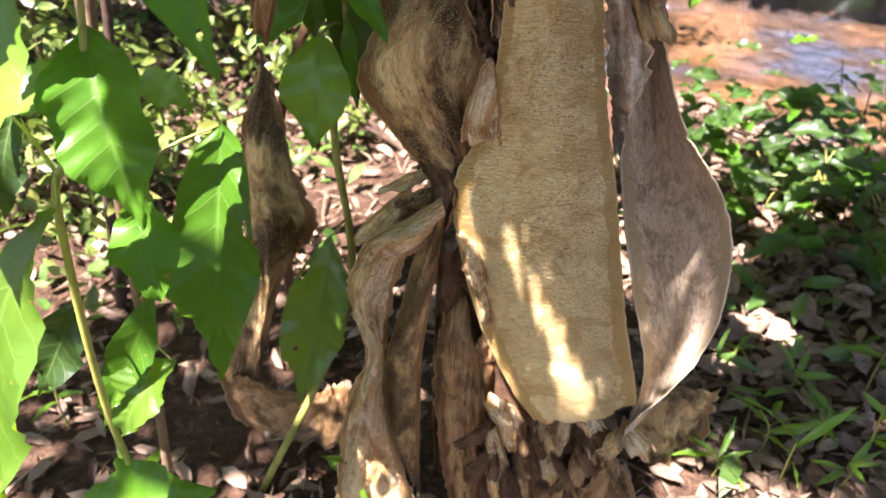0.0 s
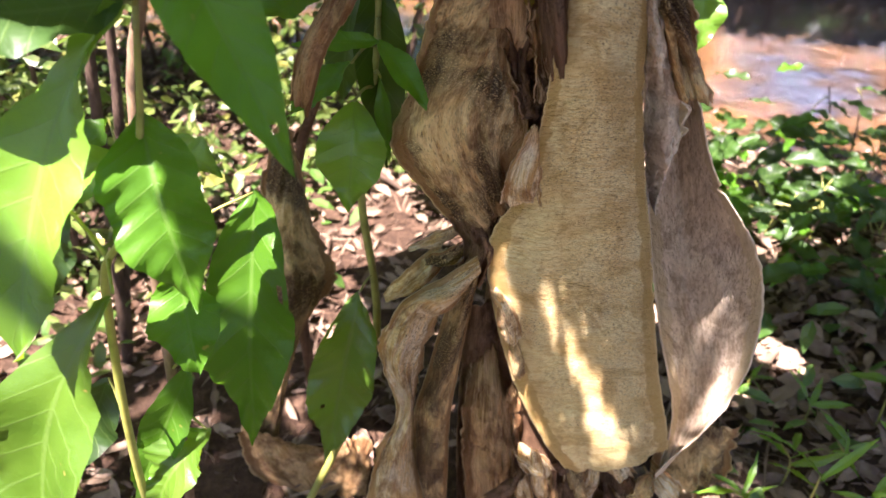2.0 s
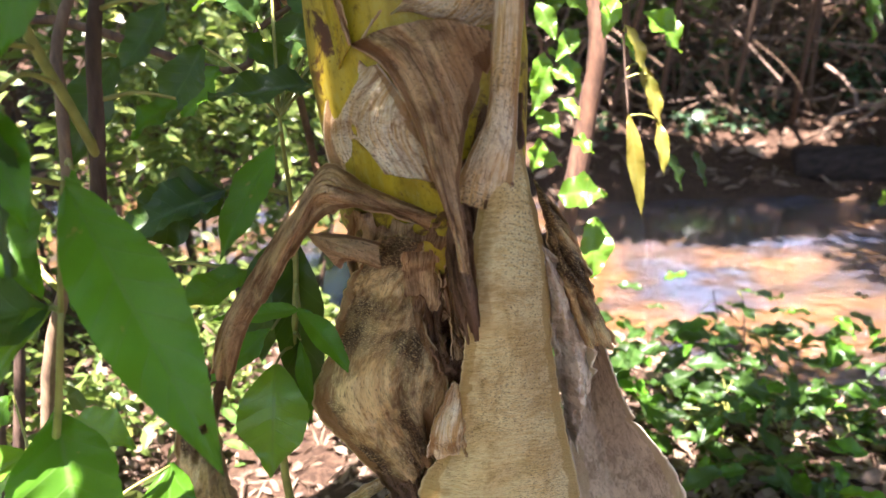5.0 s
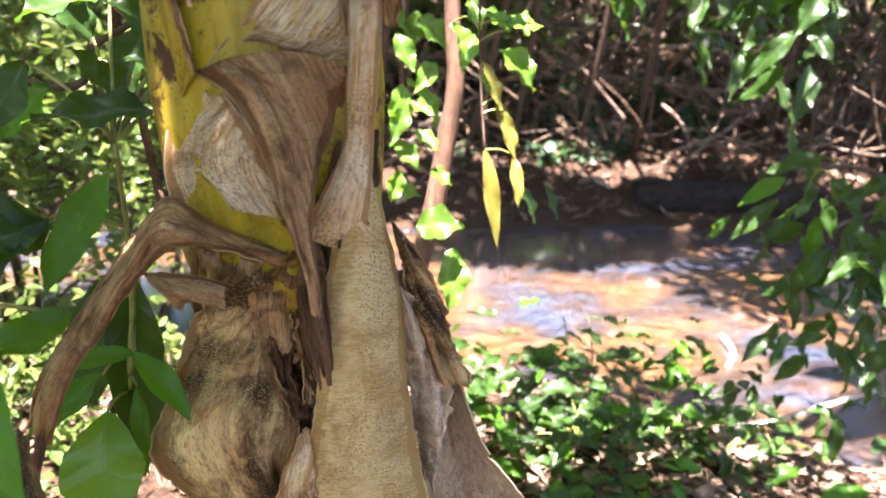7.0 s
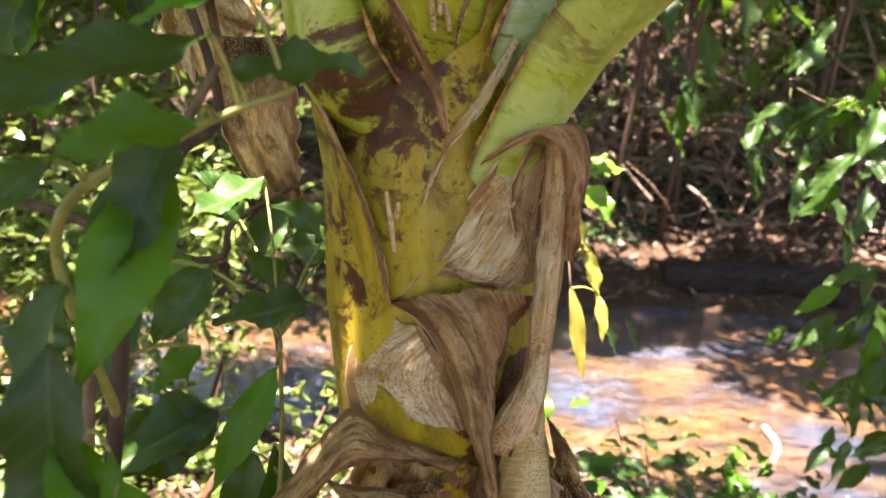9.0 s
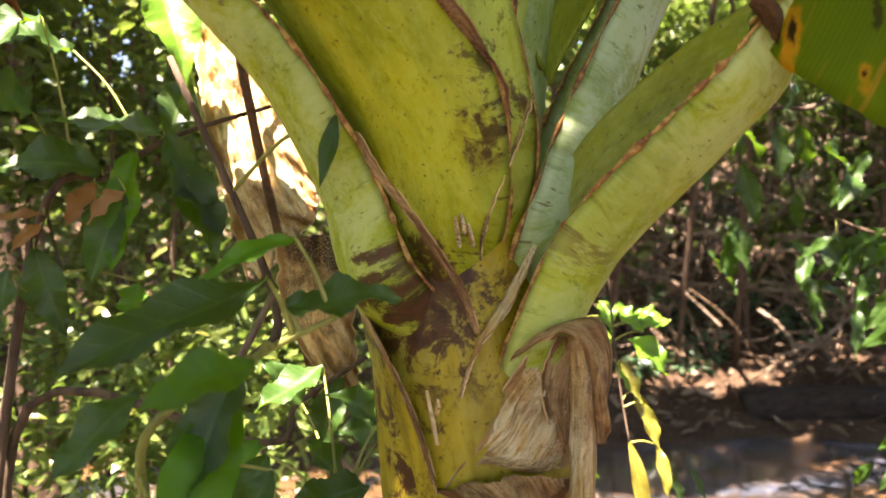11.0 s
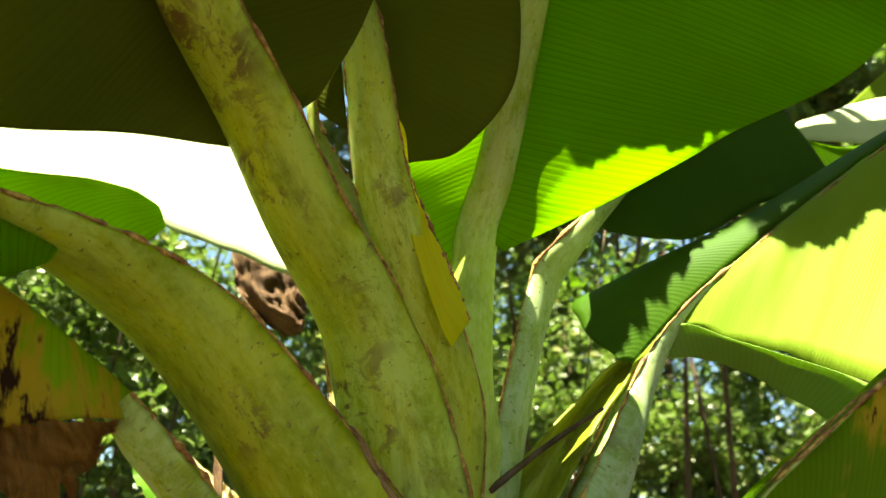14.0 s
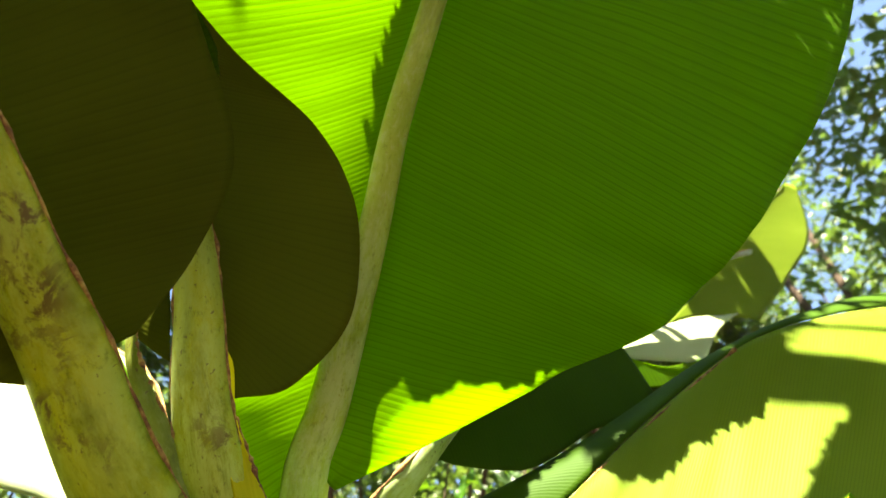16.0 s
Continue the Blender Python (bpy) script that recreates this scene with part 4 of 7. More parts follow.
sheet("inner_sheath", [
    [(0.028, 0.760, 0.443), (0.013, 0.720, 0.363), (0.020, 0.730, 0.193), (0.043, 0.740, -0.027)],
    [(0.056, 0.740, 0.484), (0.053, 0.680, 0.408), (0.054, 0.700, 0.233), (0.073, 0.710, 0.021)],
    [(0.071, 0.700, 0.434), (0.076, 0.695, 0.370), (0.078, 0.700, 0.235), (0.086, 0.710, 0.022)],
    [(0.103, 0.740, 0.443), (0.102, 0.710, 0.356), (0.097, 0.730, 0.200), (0.098, 0.740, -0.022)],
], BROWN, banana, "brown inner sheath hanging under the torn plate", nu=20, nv=40, wrinkle=0.008, grain=30, ragged_edge=0.006, seed=1.9)
sheet("back_sheath", [
    [(0.015, 0.740, 0.563), (0.011, 0.770, 0.410), (0.007, 0.790, 0.208), (0.014, 0.800, -0.120)],
    [(0.046, 0.720, 0.580), (0.050, 0.750, 0.430), (0.050, 0.780, 0.223), (0.058, 0.790, -0.100)],
    [(0.081, 0.740, 0.557), (0.079, 0.770, 0.414), (0.135, 0.780, 0.229), (0.170, 0.800, -0.105)],
], UMBER, banana, nu=12, nv=30, wrinkle=0.008, seed=12.9)


def scrap(a, b, half, material, seed, name="dry_scrap"):
    """A small curled piece of dead sheath from a to b."""
    a, b = Vector(a), Vector(b)
    along = (b - a).normalized()
    side = along.cross(Vector((0, -1, 0))).normalized() * half
    out = Vector((0, -1, 0)) * half * 0.9
    mid = (a + b) / 2 + out * 0.6
    return sheet(name, [[a - side * 0.4, mid - side, b - side * 0.8], [a + out, mid + out, b + out * 0.4], [a + side * 0.4, mid + side, b + side * 0.8]], material, banana, nu=10, nv=18, wrinkle=half * 0.35, grain=36, ragged=half * 0.8, ragged_edge=half * 0.15, seed=seed)


scrap((-0.058, 0.720, 0.668), (0.008, 0.720, 0.700), 0.009, CREAM, 20.0)
scrap((-0.089, 0.710, 0.598), (-0.013, 0.710, 0.668), 0.014, CREAM, 21.7)
scrap((-0.036, 0.700, 0.661), (0.013, 0.700, 0.688), 0.011, TAN, 23.4)
scrap((0.105, 0.700, 0.265), (0.137, 0.700, 0.042), 0.020, CREAM, 25.1)
scrap((0.135, 0.730, 0.224), (0.176, 0.730, 0.000), 0.018, TAN, 26.8)
scrap((0.188, 0.740, 0.195), (0.238, 0.740, -0.009), 0.028, BROWN, 28.5)
scrap((0.241, 0.750, 0.194), (0.313, 0.750, 0.018), 0.028, UMBER, 30.2)
scrap((0.284, 0.720, 0.199), (0.357, 0.720, 0.032), 0.023, TAN, 31.9)
scrap((0.092, 0.680, 0.339), (0.142, 0.680, 0.285), 0.018, CREAM, 33.6)

scrap((0.055, 0.645, 0.650), (0.073, 0.645, 0.581), 0.013, CREAM, 35.3, "torn_lip")
scrap((0.044, 0.655, 0.659), (0.069, 0.650, 0.626), 0.011, CREAM, 36.9, "torn_lip")
scrap((0.072, 0.655, 0.581), (0.086, 0.660, 0.500), 0.009, TAN, 38.1, "torn_lip")
scrap((0.116, 0.665, 0.358), (0.137, 0.670, 0.236), 0.011, CREAM, 39.4, "torn_lip")
r = np.random.default_rng(21)
for i in range(44):
    x, y = r.uniform(870, 1130), r.uniform(735, 850)
    a = Vector((0.111, 0.670, 0.308)).lerp(Vector((0.308, 0.690, 0.299)), (x - 880) / 240) + Vector((0, r.uniform(-0.005, 0.04), -r.uniform(0.0, 0.16)))
    b = a + Vector((r.normal(0, 0.03), r.normal(-0.01, 0.015), -r.uniform(0.03, 0.1)))
    scrap(a, b, r.uniform(0.008, 0.02), (UMBER, BROWN, TAN, UMBER, CREAM)[i % 5], 40.0 + 1.7 * i)

# dried collar, cowl and strip round the middle of the stem
sheet("arched_sheath", [
    [(0.054, 0.565, 1.074), (0.016, 0.555, 1.093), (-0.011, 0.560, 1.106), (-0.037, 0.575, 1.118), (-0.067, 0.590, 1.084), (-0.099, 0.600, 1.037), (-0.145, 0.610, 0.965), (-0.162, 0.620, 0.911)],
    [(0.047, 0.550, 1.076), (0.007, 0.535, 1.094), (-0.020, 0.535, 1.106), (-0.044, 0.550, 1.108), (-0.069, 0.565, 1.071), (-0.100, 0.580, 1.022), (-0.133, 0.590, 0.971), (-0.150, 0.600, 0.912)],
    [(0.046, 0.560, 1.063), (0.010, 0.545, 1.083), (-0.017, 0.550, 1.091), (-0.041, 0.565, 1.081), (-0.066, 0.580, 1.050), (-0.093, 0.590, 1.007), (-0.121, 0.600, 0.963), (-0.144, 0.610, 0.899)],
], BROWN, banana, "arched brown dry sheath bending away from the stem", nu=16, nv=50, wrinkle=0.005, ragged_edge=0.002, seed=2.7)
sheet("shaggy_sheath", [
    [(-0.025, 0.620, 1.070), (-0.026, 0.640, 1.015), (-0.024, 0.660, 0.955), (-0.034, 0.700, 0.915)],
    [(-0.001, 0.585, 1.074), (-0.002, 0.600, 1.028), (0.004, 0.620, 0.970), (-0.002, 0.650, 0.937)],
    [(0.031, 0.570, 1.068), (0.036, 0.585, 1.027), (0.048, 0.600, 0.977), (0.038, 0.630, 0.943)],
    [(0.078, 0.570, 1.070), (0.089, 0.580, 1.025), (0.103, 0.600, 0.971), (0.087, 0.640, 0.933)],
], BROWN, banana, "shaggy brown sheath remnant", nu=20, nv=34, wrinkle=0.006, grain=26, ragged=0.02, ragged_edge=0.005, seed=3.8)
sheet("side_flap", [
    [(-0.060, 0.580, 1.060), (-0.038, 0.560, 1.068), (0.003, 0.550, 1.059)],
    [(-0.051, 0.560, 1.058), (-0.030, 0.540, 1.060), (0.001, 0.540, 1.051)],
    [(-0.032, 0.580, 1.028), (-0.023, 0.560, 1.040), (0.003, 0.550, 1.037)],
], BROWN, banana, nu=10, nv=16, wrinkle=0.005, seed=5.1)
sheet("speckled_sheath", [
    [(-0.009, 0.575, 1.210), (-0.033, 0.605, 1.177), (-0.040, 0.610, 1.136), (-0.036, 0.610, 1.107)],
    [(-0.003, 0.560, 1.201), (-0.008, 0.565, 1.172), (-0.004, 0.570, 1.146), (0.018, 0.565, 1.112)],
    [(0.006, 0.550, 1.204), (0.026, 0.545, 1.177), (0.046, 0.545, 1.148), (0.062, 0.550, 1.106)],
], FRECKLED, banana, "cream sheath with brown freckles", nu=18, nv=26, wrinkle=0.003, seed=6.6)
sheet("cowl", [
    [(-0.015, 0.560, 1.217), (0.009, 0.545, 1.203), (0.030, 0.535, 1.167), (0.045, 0.520, 1.120), (0.060, 0.515, 1.073), (0.065, 0.515, 1.042)],
    [(0.018, 0.535, 1.232), (0.033, 0.520, 1.212), (0.043, 0.515, 1.173), (0.047, 0.505, 1.127), (0.059, 0.505, 1.078), (0.066, 0.510, 1.045)],
    [(0.057, 0.530, 1.236), (0.058, 0.530, 1.209), (0.059, 0.530, 1.167), (0.056, 0.515, 1.122), (0.063, 0.510, 1.075), (0.069, 0.515, 1.042)],
    [(0.104, 0.550, 1.224), (0.098, 0.560, 1.200), (0.078, 0.550, 1.160), (0.066, 0.525, 1.117), (0.069, 0.515, 1.072), (0.073, 0.520, 1.039)],
], BROWN, banana, "brown funnel-shaped cowl of dry sheath", nu=24, nv=44, wrinkle=0.005, seed=7.3)
sheet("inner_sheath", [
    [(0.082, 0.570, 1.158), (0.083, 0.560, 1.111), (0.092, 0.555, 1.071), (0.096, 0.560, 1.035)],
    [(0.100, 0.560, 1.170), (0.094, 0.540, 1.128), (0.100, 0.540, 1.088), (0.106, 0.550, 1.056)],
    [(0.128, 0.580, 1.174), (0.125, 0.560, 1.124), (0.125, 0.560, 1.092), (0.124, 0.570, 1.061)],
], UMBER, banana, nu=14, nv=24, wrinkle=0.006, ragged_edge=0.004, seed=8.4)
sheet("cup_lining", [
    [(0.087, 0.538, 1.349), (0.078, 0.546, 1.327), (0.075, 0.545, 1.302), (0.079, 0.540, 1.273)],
    [(0.094, 0.540, 1.348), (0.091, 0.550, 1.323), (0.089, 0.546, 1.298), (0.091, 0.543, 1.268)],
    [(0.099, 0.535, 1.346), (0.106, 0.553, 1.324), (0.109, 0.560, 1.297), (0.111, 0.563, 1.260)],
], BROWN, banana, "brown fibrous inner side of the cup", nu=14, nv=24, wrinkle=0.003, ragged=0.03, ragged_edge=0.004, seed=15.2)
sheet("white_cup", [
    [(0.086, 0.540, 1.352), (0.061, 0.550, 1.330), (0.040, 0.555, 1.295), (0.019, 0.560, 1.260), (-0.007, 0.570, 1.218)],
    [(0.093, 0.545, 1.349), (0.075, 0.550, 1.318), (0.058, 0.545, 1.284), (0.042, 0.545, 1.254), (0.025, 0.555, 1.242)],
    [(0.102, 0.550, 1.349), (0.091, 0.555, 1.319), (0.087, 0.550, 1.284), (0.074, 0.545, 1.250), (0.070, 0.550, 1.231)],
    [(0.107, 0.540, 1.347), (0.111, 0.560, 1.319), (0.117, 0.570, 1.282), (0.115, 0.570, 1.250), (0.109, 0.565, 1.233)],
], CREAM, banana, "bleached cup of dry sheath streaked with brown", nu=22, nv=30, wrinkle=0.004, seed=9.9)
sheet("folded_hood", [
    [(0.047, 0.550, 1.330), (0.067, 0.535, 1.347), (0.083, 0.520, 1.355), (0.099, 0.520, 1.342), (0.110, 0.525, 1.305), (0.114, 0.530, 1.257)],
    [(0.057, 0.540, 1.341), (0.072, 0.525, 1.354), (0.093, 0.510, 1.360), (0.108, 0.510, 1.343), (0.113, 0.515, 1.306), (0.118, 0.525, 1.258)],
    [(0.068, 0.550, 1.345), (0.090, 0.540, 1.358), (0.120, 0.530, 1.363), (0.129, 0.530, 1.343), (0.130, 0.535, 1.305), (0.128, 0.535, 1.256)],
], BROWN, banana, "russet hood where a dead stalk folds over", nu=14, nv=34, wrinkle=0.005, seed=4.6)
sheet("dead_stalk", [
    [(0.092, 0.525, 1.351), (0.093, 0.525, 1.313), (0.092, 0.525, 1.262), (0.091, 0.525, 1.214), (0.088, 0.525, 1.168), (0.072, 0.540, 1.125), (0.063, 0.550, 1.096)],
    [(0.094, 0.510, 1.354), (0.097, 0.508, 1.315), (0.097, 0.507, 1.266), (0.095, 0.507, 1.219), (0.093, 0.510, 1.169), (0.087, 0.525, 1.125), (0.080, 0.540, 1.089)],
    [(0.111, 0.525, 1.352), (0.114, 0.525, 1.314), (0.115, 0.525, 1.263), (0.113, 0.525, 1.214), (0.112, 0.530, 1.151), (0.112, 0.540, 1.107), (0.105, 0.550, 1.077)],
], CREAM, banana, "pale dry leaf stalk hanging flat against the stem", nu=12, nv=44, wrinkle=0.002, seed=3.1)
sheet("fibre_band", [
    [(0.063, 0.530, 1.095), (0.056, 0.535, 1.053), (0.068, 0.540, 0.979)],
    [(0.064, 0.520, 1.100), (0.062, 0.520, 1.060), (0.074, 0.530, 0.984)],
    [(0.073, 0.530, 1.089), (0.080, 0.535, 1.050), (0.087, 0.540, 0.976)],
], UMBER, banana, nu=10, nv=24, wrinkle=0.006, grain=40, ragged=0.02, seed=2.1)
sheet("outer_strip", [
    [(0.141, 0.580, 1.099), (0.161, 0.600, 1.031), (0.183, 0.610, 0.975), (0.210, 0.620, 0.914)],
    [(0.145, 0.570, 1.092), (0.169, 0.585, 1.038), (0.193, 0.600, 0.980), (0.221, 0.610, 0.919)],
    [(0.165, 0.590, 1.071), (0.201, 0.610, 1.011), (0.217, 0.620, 0.966), (0.249, 0.630, 0.903)],
], TAN, banana, "frayed strip of brown sheath", nu=10, nv=30, wrinkle=0.008, grain=30, ragged_edge=0.008, seed=13.1)

# fresh overlapping sheaths of the stem
sheet("wrapping_sheath", [
    [(-0.070, 0.650, 1.381), (-0.049, 0.660, 1.286), (-0.038, 0.660, 1.221), (-0.030, 0.660, 1.153)],
    [(-0.068, 0.610, 1.375), (-0.046, 0.600, 1.296), (-0.033, 0.590, 1.249), (-0.024, 0.585, 1.195)],
    [(-0.067, 0.590, 1.367), (-0.037, 0.572, 1.300), (-0.023, 0.565, 1.258), (-0.013, 0.562, 1.218)],
], STEM, banana, "yellow-green sheath with a dry brown edge", nu=14, nv=34, wrinkle=0.0015, seed=1.1)
sheet("dry_edge", [
    [(-0.072, 0.588, 1.370), (-0.042, 0.570, 1.306), (-0.027, 0.562, 1.259), (-0.015, 0.560, 1.217)],
    [(-0.066, 0.582, 1.365), (-0.035, 0.566, 1.298), (-0.021, 0.558, 1.255), (-0.013, 0.556, 1.218)],
], BROWN, banana, nu=6, nv=40, wrinkle=0.004, grain=40, ragged_edge=0.003, seed=1.7)


# ---- the banana plant: green stalks and blades ----
p1 = petiole("petiole", [(0.033, 0.600, 1.351), (-0.030, 0.605, 1.404), (-0.064, 0.600, 1.485), (-0.116, 0.575, 1.572), (-0.170, 0.553, 1.632), (-0.225, 0.530, 1.684), (-0.252, 0.515, 1.707)], [0.005, 0.038, 0.028, 0.025, 0.024, 0.023, 0.018], [0.03, 0.055, 0.042, 0.036, 0.034, 0.032, 0.024], (0.7, 0.15, 0.65), PETIOLE, banana, "pale green stalk bending low with a corky edge", seed=0.4, wings=0.6)
blade_between("blade", [(-0.225, 0.525, 1.692), (-0.284, 0.490, 1.731), (-0.334, 0.455, 1.759), (-0.386, 0.410, 1.780), (-0.424, 0.350, 1.761)], [(-0.233, 0.520, 1.687), (-0.264, 0.490, 1.678), (-0.321, 0.450, 1.659), (-0.367, 0.380, 1.635), (-0.395, 0.320, 1.621)], BLADE_STRIPED, p1, "green leaf half striped with yellow and brown", seed=2.0, away=(0, -1, 0.3), arch=0.012)
blade_between("blade", [(-0.226, 0.530, 1.694), (-0.285, 0.495, 1.733), (-0.335, 0.460, 1.760), (-0.389, 0.415, 1.781), (-0.427, 0.355, 1.762)], [(-0.240, 0.560, 1.702), (-0.285, 0.580, 1.712), (-0.370, 0.580, 1.726), (-0.461, 0.550, 1.732), (-0.521, 0.500, 1.716)], BLADE, p1, seed=2.6, arch=0.0)
sheet("dead_blade", [
    [(-0.335, 0.450, 1.659), (-0.321, 0.470, 1.635), (-0.306, 0.480, 1.600)],
    [(-0.292, 0.470, 1.669), (-0.288, 0.480, 1.640), (-0.288, 0.490, 1.611)],
    [(-0.251, 0.500, 1.681), (-0.259, 0.505, 1.658), (-0.268, 0.510, 1.631)],
], RUST, p1, "scorched brown part of the leaf", nu=26, nv=24, wrinkle=0.008, grain=26, ragged=0.03, ragged_edge=0.01, seed=8.0)

p2 = petiole("petiole", [(0.037, 0.610, 1.355), (0.018, 0.610, 1.450), (-0.010, 0.595, 1.551), (-0.078, 0.570, 1.643), (-0.162, 0.540, 1.733), (-0.224, 0.515, 1.784), (-0.281, 0.475, 1.807), (-0.331, 0.430, 1.814), (-0.377, 0.380, 1.811)], [0.006, 0.06, 0.08, 0.07, 0.06, 0.052, 0.044, 0.036, 0.028], [0.04, 0.06, 0.062, 0.054, 0.046, 0.04, 0.032, 0.026, 0.02], (0.62, 0.6, 0.42), SHEATH, banana, "stout yellow-green stalk clasping the stem", seed=1.4)
blade_between("blade", [(-0.261, 0.500, 1.840), (-0.302, 0.465, 1.835), (-0.342, 0.420, 1.825), (-0.399, 0.360, 1.823)], [(-0.249, 0.510, 1.863), (-0.263, 0.500, 1.885), (-0.297, 0.470, 1.879), (-0.363, 0.410, 1.834)], BLADE, p2, "lobe of the leaf with a brown bite", seed=3.0, arch=0.008, away=(0, -1, 0.4), nv=30)
blade_between("blade", [(-0.305, 0.435, 1.796), (-0.340, 0.405, 1.799), (-0.389, 0.350, 1.800), (-0.426, 0.290, 1.777)], [(-0.310, 0.420, 1.779), (-0.323, 0.385, 1.746), (-0.354, 0.320, 1.709), (-0.381, 0.260, 1.679)], BLADE, p2, seed=3.5, away=(0, -1, 0.3))

p3 = petiole("petiole", [(0.03, 0.65, 1.36), (0.029, 0.620, 1.528), (-0.006, 0.600, 1.699), (-0.048, 0.575, 1.813), (-0.122, 0.510, 1.894), (-0.180, 0.450, 1.965), (-0.230, 0.385, 2.006), (-0.276, 0.330, 2.055), (-0.318, 0.270, 2.085), (-0.353, 0.200, 2.096)], [0.06, 0.072, 0.061, 0.048, 0.042, 0.039, 0.036, 0.034, 0.03, 0.024], [0.05, 0.06, 0.055, 0.048, 0.042, 0.036, 0.03, 0.026, 0.022, 0.018], (0.5, 0.7, 0.35), SHEATH, banana, "thickest leaf stalk, pale chalky bloom over green", seed=2.4)
blade_between("blade", [(-0.147, 0.460, 1.975), (-0.195, 0.425, 2.007), (-0.236, 0.375, 2.043), (-0.277, 0.320, 2.071), (-0.336, 0.230, 2.112)], [(-0.128, 0.430, 1.975), (-0.094, 0.400, 2.051), (-0.078, 0.360, 2.148), (-0.123, 0.315, 2.244), (-0.221, 0.240, 2.402)], BLADE_SHADED_OLIVE, p3, "leaf half seen from below, shade put in its colour", seed=4.0, arch=0.01, away=(0, 0.6, 0.6))
blade_between("blade", [(-0.194, 0.470, 1.937), (-0.235, 0.430, 1.996), (-0.275, 0.375, 2.040), (-0.310, 0.330, 2.073), (-0.358, 0.250, 2.106)], [(-0.204, 0.470, 1.932), (-0.286, 0.440, 1.911), (-0.355, 0.400, 1.873), (-0.434, 0.340, 1.835), (-0.488, 0.260, 1.840)], BLADE_SHADED_OLIVE, p3, "leaf half seen from below, shade put in its colour", seed=4.5, arch=0.01, away=(0, 0.6, 0.6))

p4 = petiole("petiole", [(0.04, 0.64, 1.58), (0.042, 0.600, 1.735), (-0.007, 0.555, 1.847), (-0.054, 0.510, 1.949), (-0.084, 0.485, 2.093), (-0.130, 0.455, 2.248), (-0.179, 0.420, 2.398), (-0.238, 0.380, 2.586)], [0.036, 0.038, 0.034, 0.028, 0.023, 0.019, 0.017, 0.015], [0.028, 0.028, 0.025, 0.022, 0.018, 0.016, 0.014, 0.012], (0.3, 0.85, 0.3), SHEATH, banana, "slender leaf stalk with brown stains", seed=3.4)
blade_between("blade", [(-0.041, 0.505, 2.003), (-0.064, 0.495, 2.054), (-0.092, 0.475, 2.122), (-0.119, 0.455, 2.196), (-0.150, 0.430, 2.291), (-0.190, 0.400, 2.411), (-0.253, 0.360, 2.615)], [(-0.027, 0.505, 1.970), (0.023, 0.475, 1.975), (0.069, 0.440, 2.046), (0.062, 0.405, 2.166), (0.007, 0.385, 2.260), (-0.086, 0.375, 2.331), (-0.184, 0.350, 2.409)], BLADE_SHADED_OLIVE, p4, "dark leaf half, shade put in its colour", seed=5.0, arch=0.012, away=(0, 0.6, 0.6))
blade_between("blade", [(-0.093, 0.510, 2.003), (-0.109, 0.495, 2.087), (-0.134, 0.470, 2.179), (-0.164, 0.445, 2.282), (-0.213, 0.410, 2.438)], [(-0.128, 0.520, 2.029), (-0.170, 0.505, 2.094), (-0.213, 0.480, 2.179), (-0.248, 0.455, 2.277), (-0.288, 0.420, 2.408)], BLADE_SHADED_OLIVE, p4, seed=5.5, arch=0.0)

YOUNG_RIB = [(0.088, 0.590, 1.943), (0.091, 0.565, 1.999), (0.098, 0.500, 2.094), (0.101, 0.400, 2.220), (0.111, 0.280, 2.367), (0.113, 0.200, 2.456), (0.123, 0.080, 2.661)]
YOUNG_RIM = [(0.098, 0.585, 1.922), (0.182, 0.515, 1.951), (0.262, 0.362, 1.961), (0.327, 0.262, 1.976), (0.419, 0.165, 2.078), (0.601, 0.090, 2.350), (1.136, 0.020, 3.240)]
YOUNG_ROLL = Vector((0.026, 0.034, 0.031))
p5 = petiole("petiole", [(0.07, 0.65, 1.58), (0.082, 0.635, 1.695), (0.066, 0.612, 1.781), (0.071, 0.600, 1.939), (0.083, 0.560, 2.009), (0.087, 0.495, 2.088), (0.092, 0.430, 2.171), (0.091, 0.350, 2.261), (0.104, 0.250, 2.377), (0.105, 0.190, 2.430), (0.111, 0.070, 2.613)], [0.03, 0.03, 0.028, 0.027, 0.025, 0.022, 0.019, 0.017, 0.015, 0.014, 0.011], [0.024, 0.024, 0.022, 0.021, 0.019, 0.017, 0.015, 0.014, 0.013, 0.012, 0.009], (-0.1, 0.9, 0.3), YOUNG, banana, "smooth pale stalk of the youngest open leaf", seed=4.4, margin=False)
blade_between("blade", YOUNG_RIB, YOUNG_RIM, BLADE, p5, "broad fresh green leaf half with fine parallel veins", roll=YOUNG_ROLL, seed=6.0, nu=26, nv=90, arch=0.0, wave=0.008, away=(0, 0.7, 0.5))
blade_between("blade", [(0.082, 0.595, 1.939), (0.088, 0.570, 2.001), (0.090, 0.505, 2.096), (0.092, 0.405, 2.222), (0.103, 0.285, 2.370), (0.105, 0.205, 2.460), (0.115, 0.085, 2.667)], [(0.047, 0.605, 1.901), (-0.003, 0.585, 1.956), (-0.027, 0.550, 2.022), (0.000, 0.480, 2.198), (-0.105, 0.410, 2.330), (-0.225, 0.350, 2.433), (-0.258, 0.200, 2.545)], BLADE, p5, "fresh leaf half glowing yellow-green in the sun", seed=6.5, nu=22, nv=90, arch=0.015, away=(0, 0.7, 0.5))

